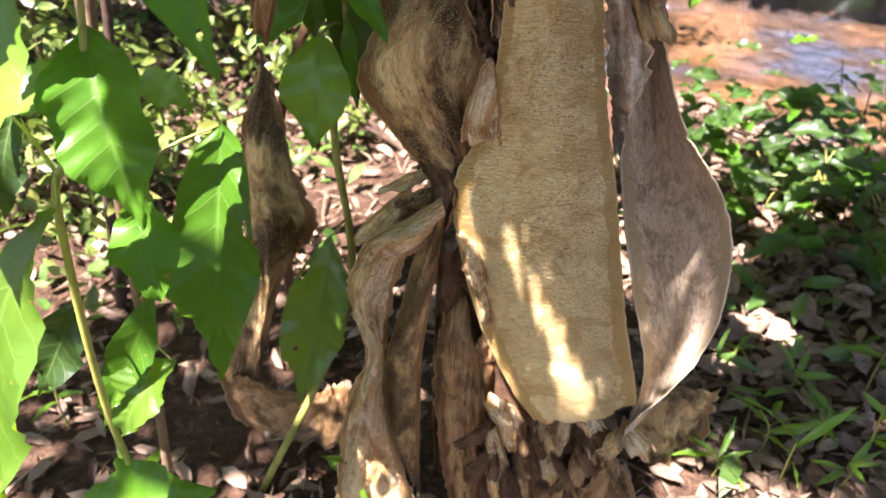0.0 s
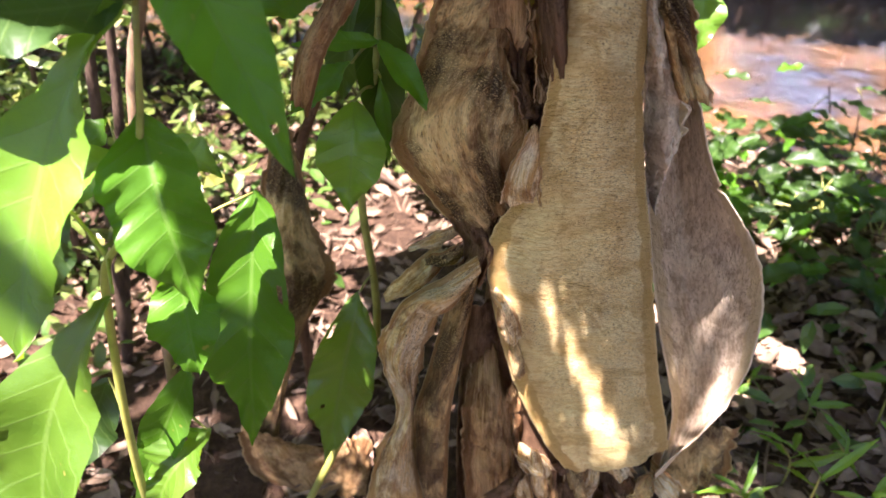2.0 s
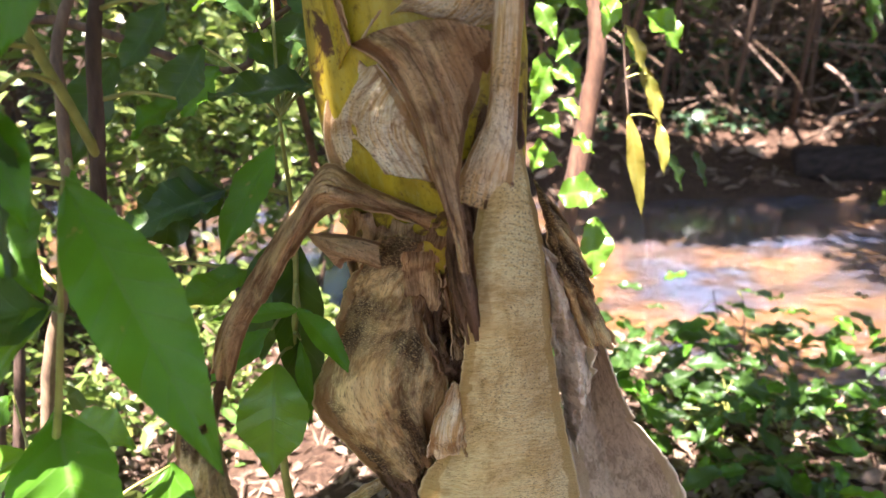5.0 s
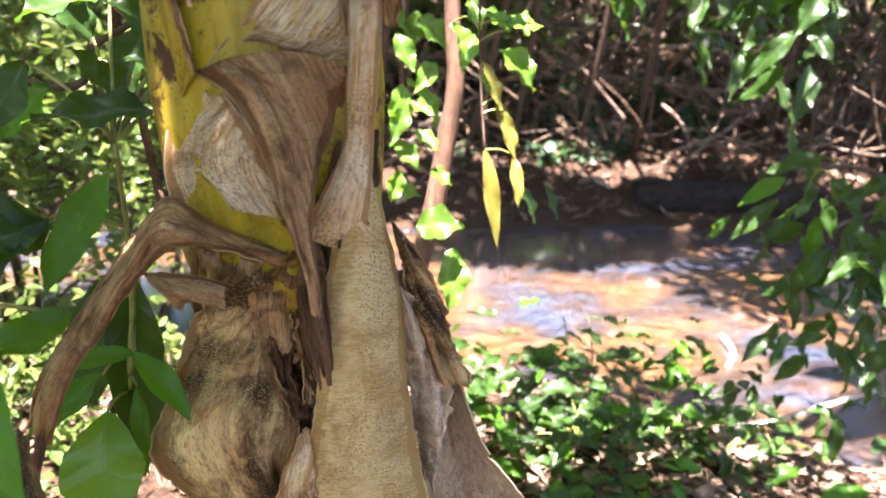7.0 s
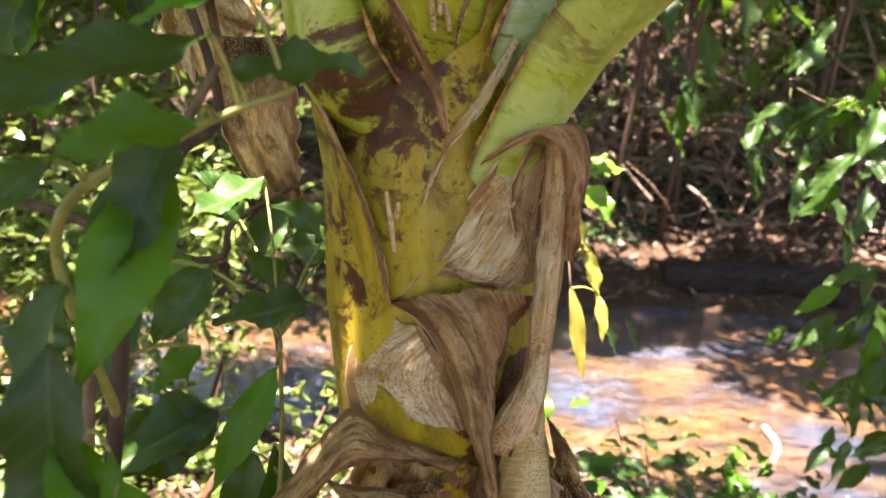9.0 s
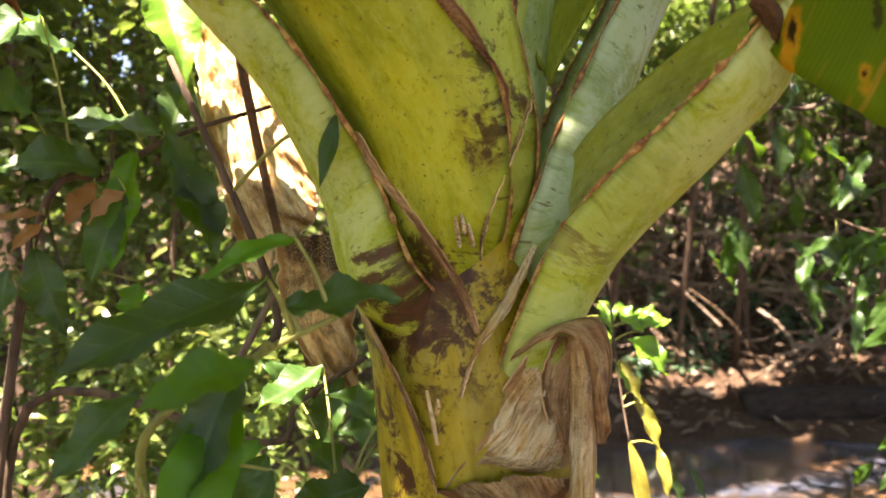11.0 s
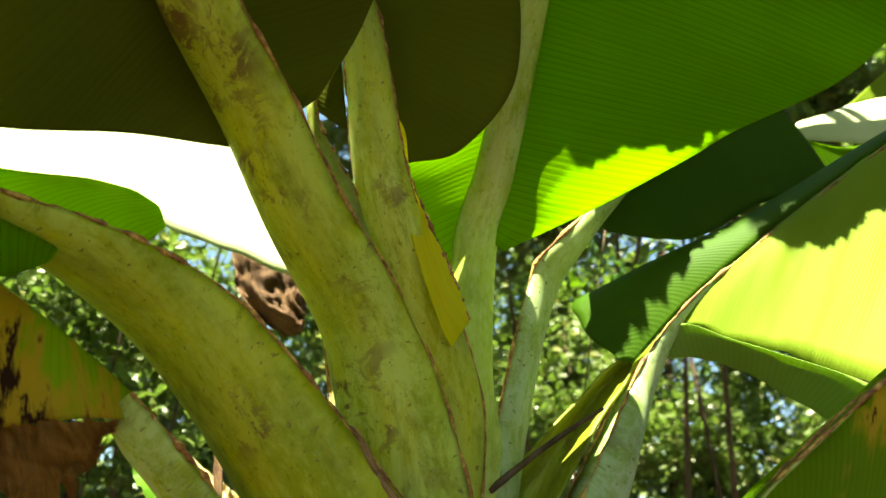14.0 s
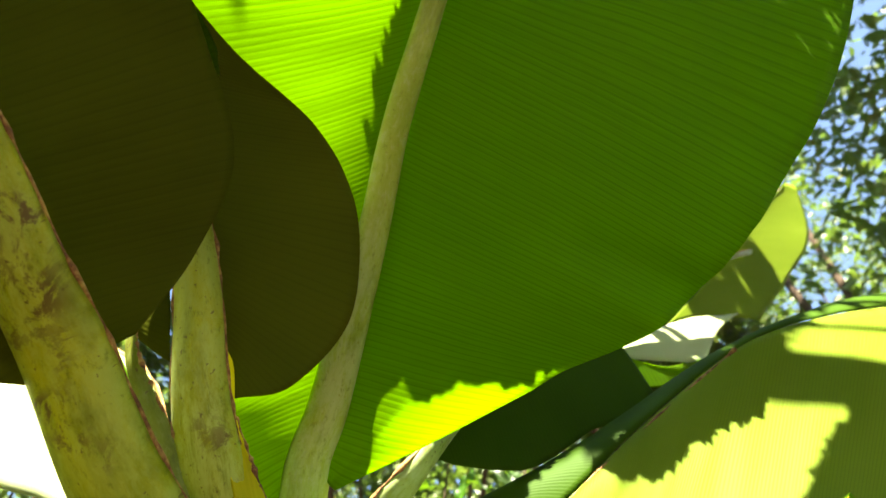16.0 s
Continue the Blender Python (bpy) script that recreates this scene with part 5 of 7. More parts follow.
BACK_RIB = [(0.205, 0.605, 1.990), (0.322, 0.625, 2.110), (0.440, 0.645, 2.215), (0.580, 0.668, 2.330)]
BACK_RIM = [(0.214, 0.605, 1.984), (0.290, 0.600, 1.979), (0.361, 0.600, 1.992), (0.444, 0.605, 2.037), (0.540, 0.615, 2.095), (0.615, 0.625, 2.155)]
p6 = petiole("petiole", [(0.09, 0.66, 1.46), (0.101, 0.655, 1.624), (0.122, 0.650, 1.760), (0.157, 0.635, 1.904), (0.193, 0.605, 1.964), (0.303, 0.625, 2.093), (0.483, 0.660, 2.259), (0.781, 0.700, 2.491), (1.144, 0.740, 2.689)], [0.03, 0.034, 0.034, 0.032, 0.027, 0.018, 0.014, 0.012, 0.008], [0.024, 0.026, 0.026, 0.024, 0.02, 0.013, 0.011, 0.009, 0.006], (-0.5, 0.3, 0.8), CHALKY, banana, "chalky green stalk at the back", seed=5.4)
blade_between("blade", BACK_RIB, BACK_RIM, BLADE_SHADE, p6, "leaf half with deep shade in its colour", seed=7.0, arch=0.01)
blade_between("blade", [(0.208, 0.610, 1.994), (0.325, 0.630, 2.115), (0.450, 0.652, 2.232), (0.590, 0.674, 2.342)], [(0.222, 0.640, 2.018), (0.350, 0.710, 2.200), (0.480, 0.760, 2.340), (0.610, 0.790, 2.450)], BLADE, p6, seed=7.5, arch=0.02)
blade_between("blade", [(0.649, 0.720, 2.283), (0.778, 0.740, 2.313), (0.898, 0.760, 2.344)], [(0.756, 0.760, 2.366), (0.905, 0.800, 2.474), (1.151, 0.840, 2.582)], BLADE_LIT_WHITE, p6, "leaf part coloured white for full sun", seed=7.9, nv=30)
blade_between("blade", [(0.664, 0.715, 2.285), (0.780, 0.735, 2.292), (0.897, 0.755, 2.332)], [(0.661, 0.720, 2.221), (0.887, 0.760, 2.314), (1.205, 0.830, 2.517)], BLADE, p6, "translucent tip of the leaf", seed=7.6, nv=30)
blade_between("blade", [(0.953, 0.880, 2.531), (1.154, 0.900, 2.721), (1.410, 0.920, 2.971), (1.757, 0.950, 3.336)], [(1.319, 0.920, 2.655), (1.518, 0.940, 2.845), (1.770, 0.960, 3.113), (1.883, 0.980, 3.401)], BLADE_LIT, p6, "drooping leaf end in a sunlit colour", seed=7.9, nv=40)

LEANING_RIB = [(0.273, 0.635, 1.823), (0.333, 0.600, 1.890), (0.400, 0.565, 1.952), (0.509, 0.530, 2.044), (0.640, 0.490, 2.140), (0.731, 0.465, 2.187), (0.879, 0.420, 2.227), (1.057, 0.360, 2.243)]
LEANING_RIM = [(0.287, 0.625, 1.826), (0.320, 0.600, 1.866), (0.358, 0.560, 1.836), (0.395, 0.520, 1.807), (0.433, 0.470, 1.768), (0.458, 0.400, 1.707), (0.474, 0.330, 1.651)]
p7 = petiole("petiole", [(0.08, 0.64, 1.34), (0.074, 0.600, 1.440), (0.106, 0.605, 1.527), (0.150, 0.615, 1.607), (0.213, 0.625, 1.714), (0.273, 0.632, 1.812), (0.328, 0.600, 1.887), (0.407, 0.565, 1.956), (0.518, 0.530, 2.045), (0.656, 0.490, 2.151)], [0.03, 0.034, 0.036, 0.036, 0.032, 0.022, 0.012, 0.009, 0.008, 0.007], [0.04, 0.06, 0.062, 0.058, 0.048, 0.03, 0.011, 0.009, 0.008, 0.006], (-0.7, 0.1, 0.7), CHALKY, banana, "bluish green stalk leaning outwards", seed=6.4, wings=0.7)
blade_between("blade", LEANING_RIB, LEANING_RIM, BLADE_LIT, p7, "leaf half coloured bright yellow-green for sunlight", seed=8.0, wave=0.008, away=(0.2, -0.5, 0.8))
blade_between("blade", [(0.272, 0.637, 1.825), (0.333, 0.602, 1.892), (0.400, 0.567, 1.954), (0.510, 0.532, 2.047), (0.642, 0.492, 2.143), (0.736, 0.468, 2.192), (0.887, 0.423, 2.234), (1.067, 0.363, 2.251)], [(0.259, 0.640, 1.828), (0.230, 0.670, 1.883), (0.240, 0.690, 1.933), (0.390, 0.690, 1.993), (0.564, 0.620, 2.107), (0.846, 0.520, 2.266), (1.023, 0.460, 2.322)], BLADE_SHADE, p7, "leaf half with shade in its colour", seed=8.5, away=(0.2, -0.3, 0.8))

blade_between("rolled_margin", [(0.286, 0.622, 1.825), (0.318, 0.597, 1.865), (0.356, 0.557, 1.836), (0.392, 0.517, 1.806), (0.431, 0.467, 1.767), (0.454, 0.397, 1.707), (0.470, 0.327, 1.651)], [(0.283, 0.628, 1.822), (0.335, 0.612, 1.830), (0.375, 0.590, 1.816), (0.406, 0.560, 1.783), (0.432, 0.530, 1.748), (0.475, 0.475, 1.679), (0.493, 0.415, 1.612)], BLADE_DULL, p7, "dull green underside of the rolled margin", seed=8.2, arch=0.0, wave=0.004, nu=10, away=(0.2, -0.5, 0.8))

p8 = petiole("petiole", [(0.07, 0.63, 1.24), (0.060, 0.580, 1.347), (0.085, 0.560, 1.423), (0.115, 0.535, 1.471), (0.158, 0.490, 1.524), (0.197, 0.450, 1.571), (0.212, 0.425, 1.596), (0.253, 0.400, 1.643), (0.308, 0.370, 1.693), (0.386, 0.320, 1.765)], [0.03, 0.034, 0.036, 0.036, 0.036, 0.034, 0.02, 0.01, 0.008, 0.006], [0.036, 0.056, 0.062, 0.06, 0.056, 0.05, 0.03, 0.008, 0.007, 0.005], (-0.65, 0.1, 0.75), PETIOLE, banana, "pale green stalk with a brown scorched joint", seed=7.4, wings=0.7)
blade_between("blade", [(0.203, 0.425, 1.598), (0.253, 0.400, 1.644), (0.309, 0.370, 1.696), (0.386, 0.320, 1.769), (0.462, 0.270, 1.825)], [(0.202, 0.420, 1.569), (0.209, 0.400, 1.543), (0.228, 0.370, 1.517), (0.259, 0.335, 1.487), (0.334, 0.260, 1.473)], BLADE_SICK, p8, "hanging leaf half with yellow-ringed black spots", seed=9.0, away=(0, -1, 0.4))
blade_between("blade", [(0.206, 0.430, 1.598), (0.257, 0.405, 1.644), (0.313, 0.375, 1.698), (0.393, 0.325, 1.772), (0.470, 0.275, 1.829)], [(0.230, 0.460, 1.589), (0.346, 0.520, 1.639), (0.476, 0.550, 1.703), (0.626, 0.520, 1.791), (0.753, 0.460, 1.866)], BLADE, p8, seed=9.5)

p9 = petiole("petiole", [(0.02, 0.68, 1.5), (-0.02, 0.73, 1.7), (-0.109, 0.750, 2.076), (-0.217, 0.770, 2.200), (-0.394, 0.760, 2.259), (-0.615, 0.720, 2.249), (-0.738, 0.660, 2.170)], [0.035, 0.034, 0.03, 0.024, 0.018, 0.014, 0.01], [0.025, 0.025, 0.02, 0.018, 0.014, 0.011, 0.008], (-0.4, -0.3, 0.8), PETIOLE, banana, "leaf stalk arching away at the back", seed=8.4)
blade_between("blade", [(-0.109, 0.745, 2.081), (-0.175, 0.760, 2.162), (-0.296, 0.765, 2.228), (-0.463, 0.745, 2.267), (-0.634, 0.700, 2.232), (-0.753, 0.650, 2.154)], [(-0.072, 0.720, 1.915), (-0.114, 0.700, 1.914), (-0.206, 0.670, 1.927), (-0.334, 0.630, 1.945), (-0.485, 0.580, 1.919), (-0.603, 0.530, 1.886)], BLADE_LIT_WHITE, p9, "leaf half coloured white for full sun", seed=10.0, arch=0.01)
blade_between("blade", [(-0.109, 0.750, 2.087), (-0.176, 0.765, 2.168), (-0.297, 0.770, 2.234), (-0.466, 0.750, 2.273), (-0.638, 0.705, 2.238), (-0.758, 0.655, 2.160)], [(-0.110, 0.770, 2.116), (-0.189, 0.800, 2.230), (-0.317, 0.810, 2.303), (-0.493, 0.800, 2.345), (-0.677, 0.760, 2.309), (-0.799, 0.700, 2.213)], BLADE, p9, seed=10.5, arch=0.02)
tube("dead_stick", [(0.091, 0.620, 1.666), (0.153, 0.610, 1.715), (0.217, 0.605, 1.758)], [0.004, 0.003, 0.002], BARK, banana, "thin dark dead stick lodged between the stalks", seg=6, n=10)

sheet("petiole_channel", [
    [(0.278, 0.645, 1.841), (0.245, 0.650, 1.818), (0.208, 0.650, 1.779), (0.169, 0.650, 1.739), (0.125, 0.645, 1.691), (0.100, 0.635, 1.657), (0.106, 0.625, 1.592)],
    [(0.285, 0.650, 1.839), (0.266, 0.675, 1.819), (0.232, 0.680, 1.780), (0.199, 0.680, 1.738), (0.153, 0.670, 1.677), (0.124, 0.655, 1.633), (0.117, 0.640, 1.588)],
    [(0.283, 0.640, 1.830), (0.263, 0.645, 1.796), (0.233, 0.645, 1.758), (0.191, 0.640, 1.693), (0.154, 0.635, 1.636), (0.133, 0.630, 1.605), (0.116, 0.620, 1.574)],
], FLANGE, p7, "yellow-green inner channel of the stalk", nu=10, nv=36, wrinkle=0.0015, thick=0.003, seed=23.0)
sheet("petiole_flange", [
    [(0.223, 0.465, 1.609), (0.200, 0.485, 1.595), (0.180, 0.510, 1.578), (0.156, 0.535, 1.554), (0.133, 0.555, 1.529), (0.117, 0.570, 1.505), (0.104, 0.580, 1.479)],
    [(0.218, 0.460, 1.593), (0.196, 0.480, 1.575), (0.181, 0.505, 1.556), (0.158, 0.530, 1.527), (0.136, 0.550, 1.501), (0.118, 0.565, 1.473), (0.098, 0.575, 1.444)],
    [(0.211, 0.455, 1.576), (0.197, 0.475, 1.556), (0.187, 0.500, 1.537), (0.159, 0.525, 1.500), (0.138, 0.545, 1.471), (0.117, 0.560, 1.444), (0.091, 0.570, 1.413)],
], FLANGE, p8, "thin green flange along the top of the stalk", nu=10, nv=44, wrinkle=0.0015, thick=0.002, ragged_edge=0.0015, seed=24.0)

wing_edge = [(-0.096, 0.475, 2.107), (-0.063, 0.485, 2.031), (-0.036, 0.495, 2.005), (-0.024, 0.505, 1.951), (-0.000, 0.515, 1.906), (0.024, 0.525, 1.863), (0.049, 0.540, 1.817)]
sheet("stalk_wing", [[(-0.102, 0.475, 2.105), (-0.076, 0.485, 2.036), (-0.050, 0.495, 1.975), (-0.032, 0.505, 1.922), (-0.010, 0.515, 1.860), (0.015, 0.525, 1.802), (0.030, 0.540, 1.786)], wing_edge], WING, p4, "thin yellow wing, coloured pale as if in the sun", nu=8, nv=44, wrinkle=0.001, thick=0.0012, seed=25.0)
rim("margin", wing_edge[3:], p4, 2.0)
wing_edge = [(-0.132, 0.500, 2.041), (-0.120, 0.505, 1.998), (-0.082, 0.515, 1.940), (-0.041, 0.525, 1.880), (-0.001, 0.540, 1.835), (0.035, 0.555, 1.800)]
sheet("stalk_wing", [[(-0.141, 0.505, 2.038), (-0.129, 0.510, 1.985), (-0.096, 0.520, 1.927), (-0.060, 0.530, 1.870), (-0.017, 0.545, 1.826), (0.022, 0.560, 1.797)], wing_edge], FLANGE, p3, "thin green wing along the stalk", nu=8, nv=44, wrinkle=0.001, thick=0.0012, seed=26.0)
rim("margin", wing_edge, p3, 3.0, 0.0022)

# dry, peeling edges of the fresh sheaths
sheet("dry_edge", [
    [(-0.071, 0.530, 1.701), (-0.057, 0.528, 1.663), (-0.035, 0.530, 1.626), (-0.010, 0.535, 1.601), (0.022, 0.545, 1.574), (0.050, 0.560, 1.539)],
    [(-0.062, 0.515, 1.694), (-0.035, 0.505, 1.655), (-0.006, 0.508, 1.620), (0.018, 0.515, 1.594), (0.042, 0.530, 1.566), (0.055, 0.548, 1.533)],
], PEEL, p2, "papery brown peeling edge", nu=8, nv=44, wrinkle=0.004, grain=30, ragged_edge=0.003, seed=14.0)
sheet("dry_edge", [
    [(-0.075, 0.555, 1.521), (-0.064, 0.550, 1.490), (-0.031, 0.548, 1.446), (0.001, 0.550, 1.397), (0.020, 0.550, 1.353)],
    [(-0.073, 0.548, 1.520), (-0.058, 0.540, 1.490), (-0.025, 0.538, 1.446), (0.007, 0.542, 1.397), (0.022, 0.545, 1.354)],
], BROWN, p1, "papery brown peeling edge", nu=8, nv=44, wrinkle=0.003, grain=30, ragged_edge=0.003, seed=15.0)
sheet("dry_edge", [
    [(0.073, 0.575, 1.555), (0.054, 0.565, 1.510), (0.035, 0.560, 1.462), (0.025, 0.555, 1.414)],
    [(0.078, 0.565, 1.549), (0.061, 0.555, 1.507), (0.037, 0.550, 1.457), (0.026, 0.550, 1.415)],
], TAN, banana, "flaking brown fibre edge", nu=8, nv=40, wrinkle=0.004, grain=40, ragged_edge=0.004, seed=16.0)
sheet("dry_edge", [
    [(0.079, 0.575, 1.427), (0.052, 0.565, 1.384), (0.026, 0.555, 1.352), (0.015, 0.560, 1.323), (0.008, 0.565, 1.299)],
    [(0.080, 0.565, 1.422), (0.056, 0.555, 1.380), (0.029, 0.545, 1.349), (0.016, 0.550, 1.323), (0.009, 0.558, 1.298)],
], CREAM, p8, "pale flaking edge of the clasping stalk", nu=8, nv=40, wrinkle=0.004, grain=40, ragged_edge=0.003, seed=17.0)
for i, (a, b) in enumerate((((0.004, 0.548, 1.451), (0.007, 0.546, 1.426)), ((0.015, 0.548, 1.445), (0.019, 0.546, 1.426)), ((0.010, 0.549, 1.453), (0.012, 0.548, 1.437)), ((-0.022, 0.552, 1.308), (-0.015, 0.548, 1.263)), ((-0.013, 0.551, 1.300), (-0.014, 0.550, 1.288)))):
    scrap(a, b, 0.0016, CREAM, 40.0 + i, "scar_flake")
sheet("scorched_joint", [
    [(0.182, 0.415, 1.589), (0.191, 0.410, 1.580), (0.200, 0.410, 1.567)],
    [(0.181, 0.400, 1.592), (0.191, 0.398, 1.584), (0.196, 0.400, 1.568)],
    [(0.198, 0.410, 1.597), (0.205, 0.408, 1.585), (0.202, 0.410, 1.564)],
], UMBER, p8, "scorched brown leaf joint", nu=8, nv=14, wrinkle=0.003, grain=40, ragged=0.004, seed=18.0)


# ---- the shrubs round the banana plant ----
STEMS = {}


def stem(shrub, points, radii, material=TWIG, label=""):
    """A shrub's stem; leaves hang themselves on the nearest one."""
    STEMS.setdefault(shrub.name, []).extend(smooth(points, 40))
    return tube("stem", points, radii, material, shrub, label, seg=8, n=30, rough=0.15, seed=len(STEMS))


def sprig(shrub, base, tip, width, material, seed, face=None, arch=0.14, fold=0.42, reach=0.3, bend=0.0, holes=0.0, skew=0.86):
    """A leaf and the thin stalk that joins it to the nearest stem."""
    face = face or (0.02 + 0.25 * math.sin(seed * 5), -0.7 + 0.2 * math.sin(seed * 3), 0.7 + 0.2 * math.cos(seed * 7))
    lf = leaf(base, tip, width, shrub, material, face, arch, fold, 0.22, seed, bend=bend, holes=holes, skew=skew)
    b = Vector(base)
    near = min(STEMS.get(shrub.name, [b]), key=lambda q: (q - b).length + max(0.0, q.z - b.z) * 0.5)
    if 0.004 < (near - b).length < reach:
        mid = (near + b) / 2 + Vector((0, 0, 0.1 * (near - b).length))
        under(tube("stalk", [near, mid, b], [0.0022, 0.0018, 0.0014], TWIG_GREEN, None, "", seg=5, n=8), lf)
    return lf


near_shrub = empty("broadleaf_shrub", (-0.42, 0.62, 0.0), "green shrub with long pointed leaves beside the banana", "shrub")
stem(near_shrub, [(-0.42, 0.62, 0.0), (-0.36, 0.6, 0.4), (-0.297, 0.570, 0.893), (-0.243, 0.550, 1.062), (-0.230, 0.550, 1.173), (-0.220, 0.560, 1.245), (-0.142, 0.600, 1.393)], [0.008, 0.007, 0.006, 0.005, 0.0045, 0.004, 0.003], TWIG, "slender pale brown stem")
stem(near_shrub, [(-0.42, 0.62, 0.0), (-0.38, 0.52, 0.4), (-0.311, 0.460, 0.783), (-0.275, 0.450, 0.866), (-0.245, 0.460, 0.941), (-0.222, 0.460, 1.050)], [0.006, 0.005, 0.004, 0.003, 0.003, 0.002], TWIG_GREEN)
stem(near_shrub, [(-0.231, 0.560, 0.999), (-0.217, 0.570, 1.133), (-0.204, 0.580, 1.245), (-0.173, 0.600, 1.324), (-0.143, 0.620, 1.378), (-0.228, 0.640, 1.597)], [0.006, 0.006, 0.0055, 0.005, 0.004, 0.003], BARK)
stem(near_shrub, [(-0.3, 0.72, 0.0), (-0.125, 0.780, 0.408), (-0.121, 0.770, 0.720), (-0.092, 0.740, 0.890), (-0.083, 0.740, 1.005), (-0.087, 0.720, 1.139)], [0.007, 0.006, 0.005, 0.004, 0.003, 0.002], TWIG_GREEN)
stem(near_shrub, [(-0.216, 0.570, 1.133), (-0.236, 0.500, 1.290), (-0.160, 0.490, 1.351), (-0.096, 0.485, 1.381)], [0.004, 0.0035, 0.003, 0.002], TWIG_GREEN)
sprig(near_shrub, (-0.201, 0.450, 1.145), (-0.107, 0.370, 0.968), 0.065, LEAF, 1.3, face=(0.25, -0.8, 0.5), holes=0.05)
sprig(near_shrub, (-0.233, 0.470, 1.050), (-0.359, 0.380, 1.057), 0.072, LEAF_DARK, 3.0, face=(0.05, -0.75, 0.65))
sprig(near_shrub, (-0.235, 0.470, 1.048), (-0.323, 0.360, 0.819), 0.096, LEAF_SUNLIT_YOUNG, 4.7, face=(0.06, -0.56, 0.82), bend=0.25, skew=1.5)
sprig(near_shrub, (-0.273, 0.410, 0.839), (-0.386, 0.330, 0.532), 0.116, LEAF_SUNLIT_YOUNG, 6.4, face=(0.06, -0.56, 0.82), bend=0.2, skew=1.1)
sprig(near_shrub, (-0.243, 0.470, 0.969), (-0.210, 0.410, 0.818), 0.086, LEAF, 8.1, face=(0.1, -0.85, 0.5), holes=0.05)
sprig(near_shrub, (-0.226, 0.660, 0.782), (-0.261, 0.600, 0.438), 0.117, LEAF, 9.8, face=(0.05, -0.8, 0.6), holes=0.03)
sprig(near_shrub, (-0.291, 0.570, 0.746), (-0.276, 0.530, 0.632), 0.081, LEAF, 11.5, face=(0.1, -0.8, 0.55))
sprig(near_shrub, (-0.297, 0.560, 0.618), (-0.393, 0.520, 0.424), 0.058, LEAF, 13.2, face=(0.2, -0.8, 0.5))
sprig(near_shrub, (-0.131, 0.750, 0.569), (-0.196, 0.700, 0.276), 0.103, LEAF_SUNLIT_YOUNG, 14.9, face=(0.1, -0.8, 0.6), holes=0.05)
sprig(near_shrub, (-0.110, 0.690, 0.878), (-0.120, 0.650, 0.763), 0.081, LEAF_SUNLIT_YOUNG, 16.6, face=(0.1, -0.75, 0.65))
sprig(near_shrub, (-0.291, 0.540, 0.532), (-0.364, 0.500, 0.431), 0.078, LEAF_SUNLIT_YOUNG, 18.3, face=(-0.1, -0.5, 0.85), holes=0.05)
sprig(near_shrub, (-0.471, 0.520, 0.233), (-0.261, 0.500, 0.334), 0.123, LEAF, 20.0, face=(0, -0.5, 0.85))
sprig(near_shrub, (-0.384, 0.540, 0.614), (-0.449, 0.520, 0.489), 0.073, LEAF_DARK, 21.7, face=(0.2, -0.8, 0.5))
sprig(near_shrub, (-0.285, 0.500, 0.912), (-0.347, 0.440, 0.885), 0.053, LEAF_SUNLIT_YOUNG, 23.4, face=(-0.1, -0.55, 0.8))
sprig(near_shrub, (-0.229, 0.500, 0.910), (-0.234, 0.480, 0.799), 0.036, LEAF_SUNLIT_YOUNG, 25.1, face=(-0.5, -0.5, 0.7))
sprig(near_shrub, (-0.291, 0.520, 1.126), (-0.242, 0.480, 1.053), 0.064, LEAF, 28.5, face=(0.1, -0.8, 0.55))
sprig(near_shrub, (-0.286, 0.470, 1.131), (-0.349, 0.420, 1.050), 0.064, LEAF_DARK, 30.2, face=(0, -0.6, 0.8))
sprig(near_shrub, (-0.339, 0.620, 1.066), (-0.409, 0.600, 1.040), 0.048, LEAF_SUNLIT_YOUNG, 31.9, face=(0, -0.5, 0.85))
sprig(near_shrub, (-0.146, 0.720, 1.065), (-0.247, 0.680, 1.023), 0.079, LEAF_DARK, 33.6, face=(0, -0.7, 0.7))
sprig(near_shrub, (-0.333, 0.480, 0.882), (-0.358, 0.460, 0.793), 0.050, LEAF_DARK, 35.3, face=(0.1, -0.8, 0.55))
sprig(near_shrub, (-0.352, 0.750, 0.795), (-0.277, 0.720, 0.768), 0.055, LEAF_SUNLIT_YOUNG, 37.0, face=(0, -0.5, 0.85))
sprig(near_shrub, (-0.434, 0.800, 0.802), (-0.489, 0.780, 0.744), 0.052, LEAF, 38.7, face=(0, -0.5, 0.85))
sprig(near_shrub, (-0.079, 0.660, 0.955), (-0.026, 0.620, 0.897), 0.029, LEAF, 14.3)
sprig(near_shrub, (-0.077, 0.660, 0.954), (-0.159, 0.640, 0.957), 0.022, LEAF, 15.6)
sprig(near_shrub, (-0.090, 0.760, 1.005), (-0.084, 0.740, 0.768), 0.062, LEAF_DARK, 16.9)
sprig(near_shrub, (-0.111, 0.780, 0.987), (-0.135, 0.760, 0.844), 0.067, LEAF_DARK, 18.2)
sprig(near_shrub, (-0.109, 0.680, 0.924), (-0.179, 0.670, 0.868), 0.036, LEAF, 19.5)
sprig(near_shrub, (-0.082, 0.700, 0.900), (-0.075, 0.690, 0.799), 0.020, LEAF, 0.8)
sprig(near_shrub, (-0.226, 0.420, 1.246), (-0.221, 0.400, 1.098), 0.053, LEAF_DARK, 8.6)
sprig(near_shrub, (-0.265, 0.420, 1.212), (-0.322, 0.380, 1.147), 0.039, LEAF_DARK, 9.9)
sprig(near_shrub, (-0.343, 0.600, 1.073), (-0.389, 0.580, 1.114), 0.037, LEAF, 11.2)
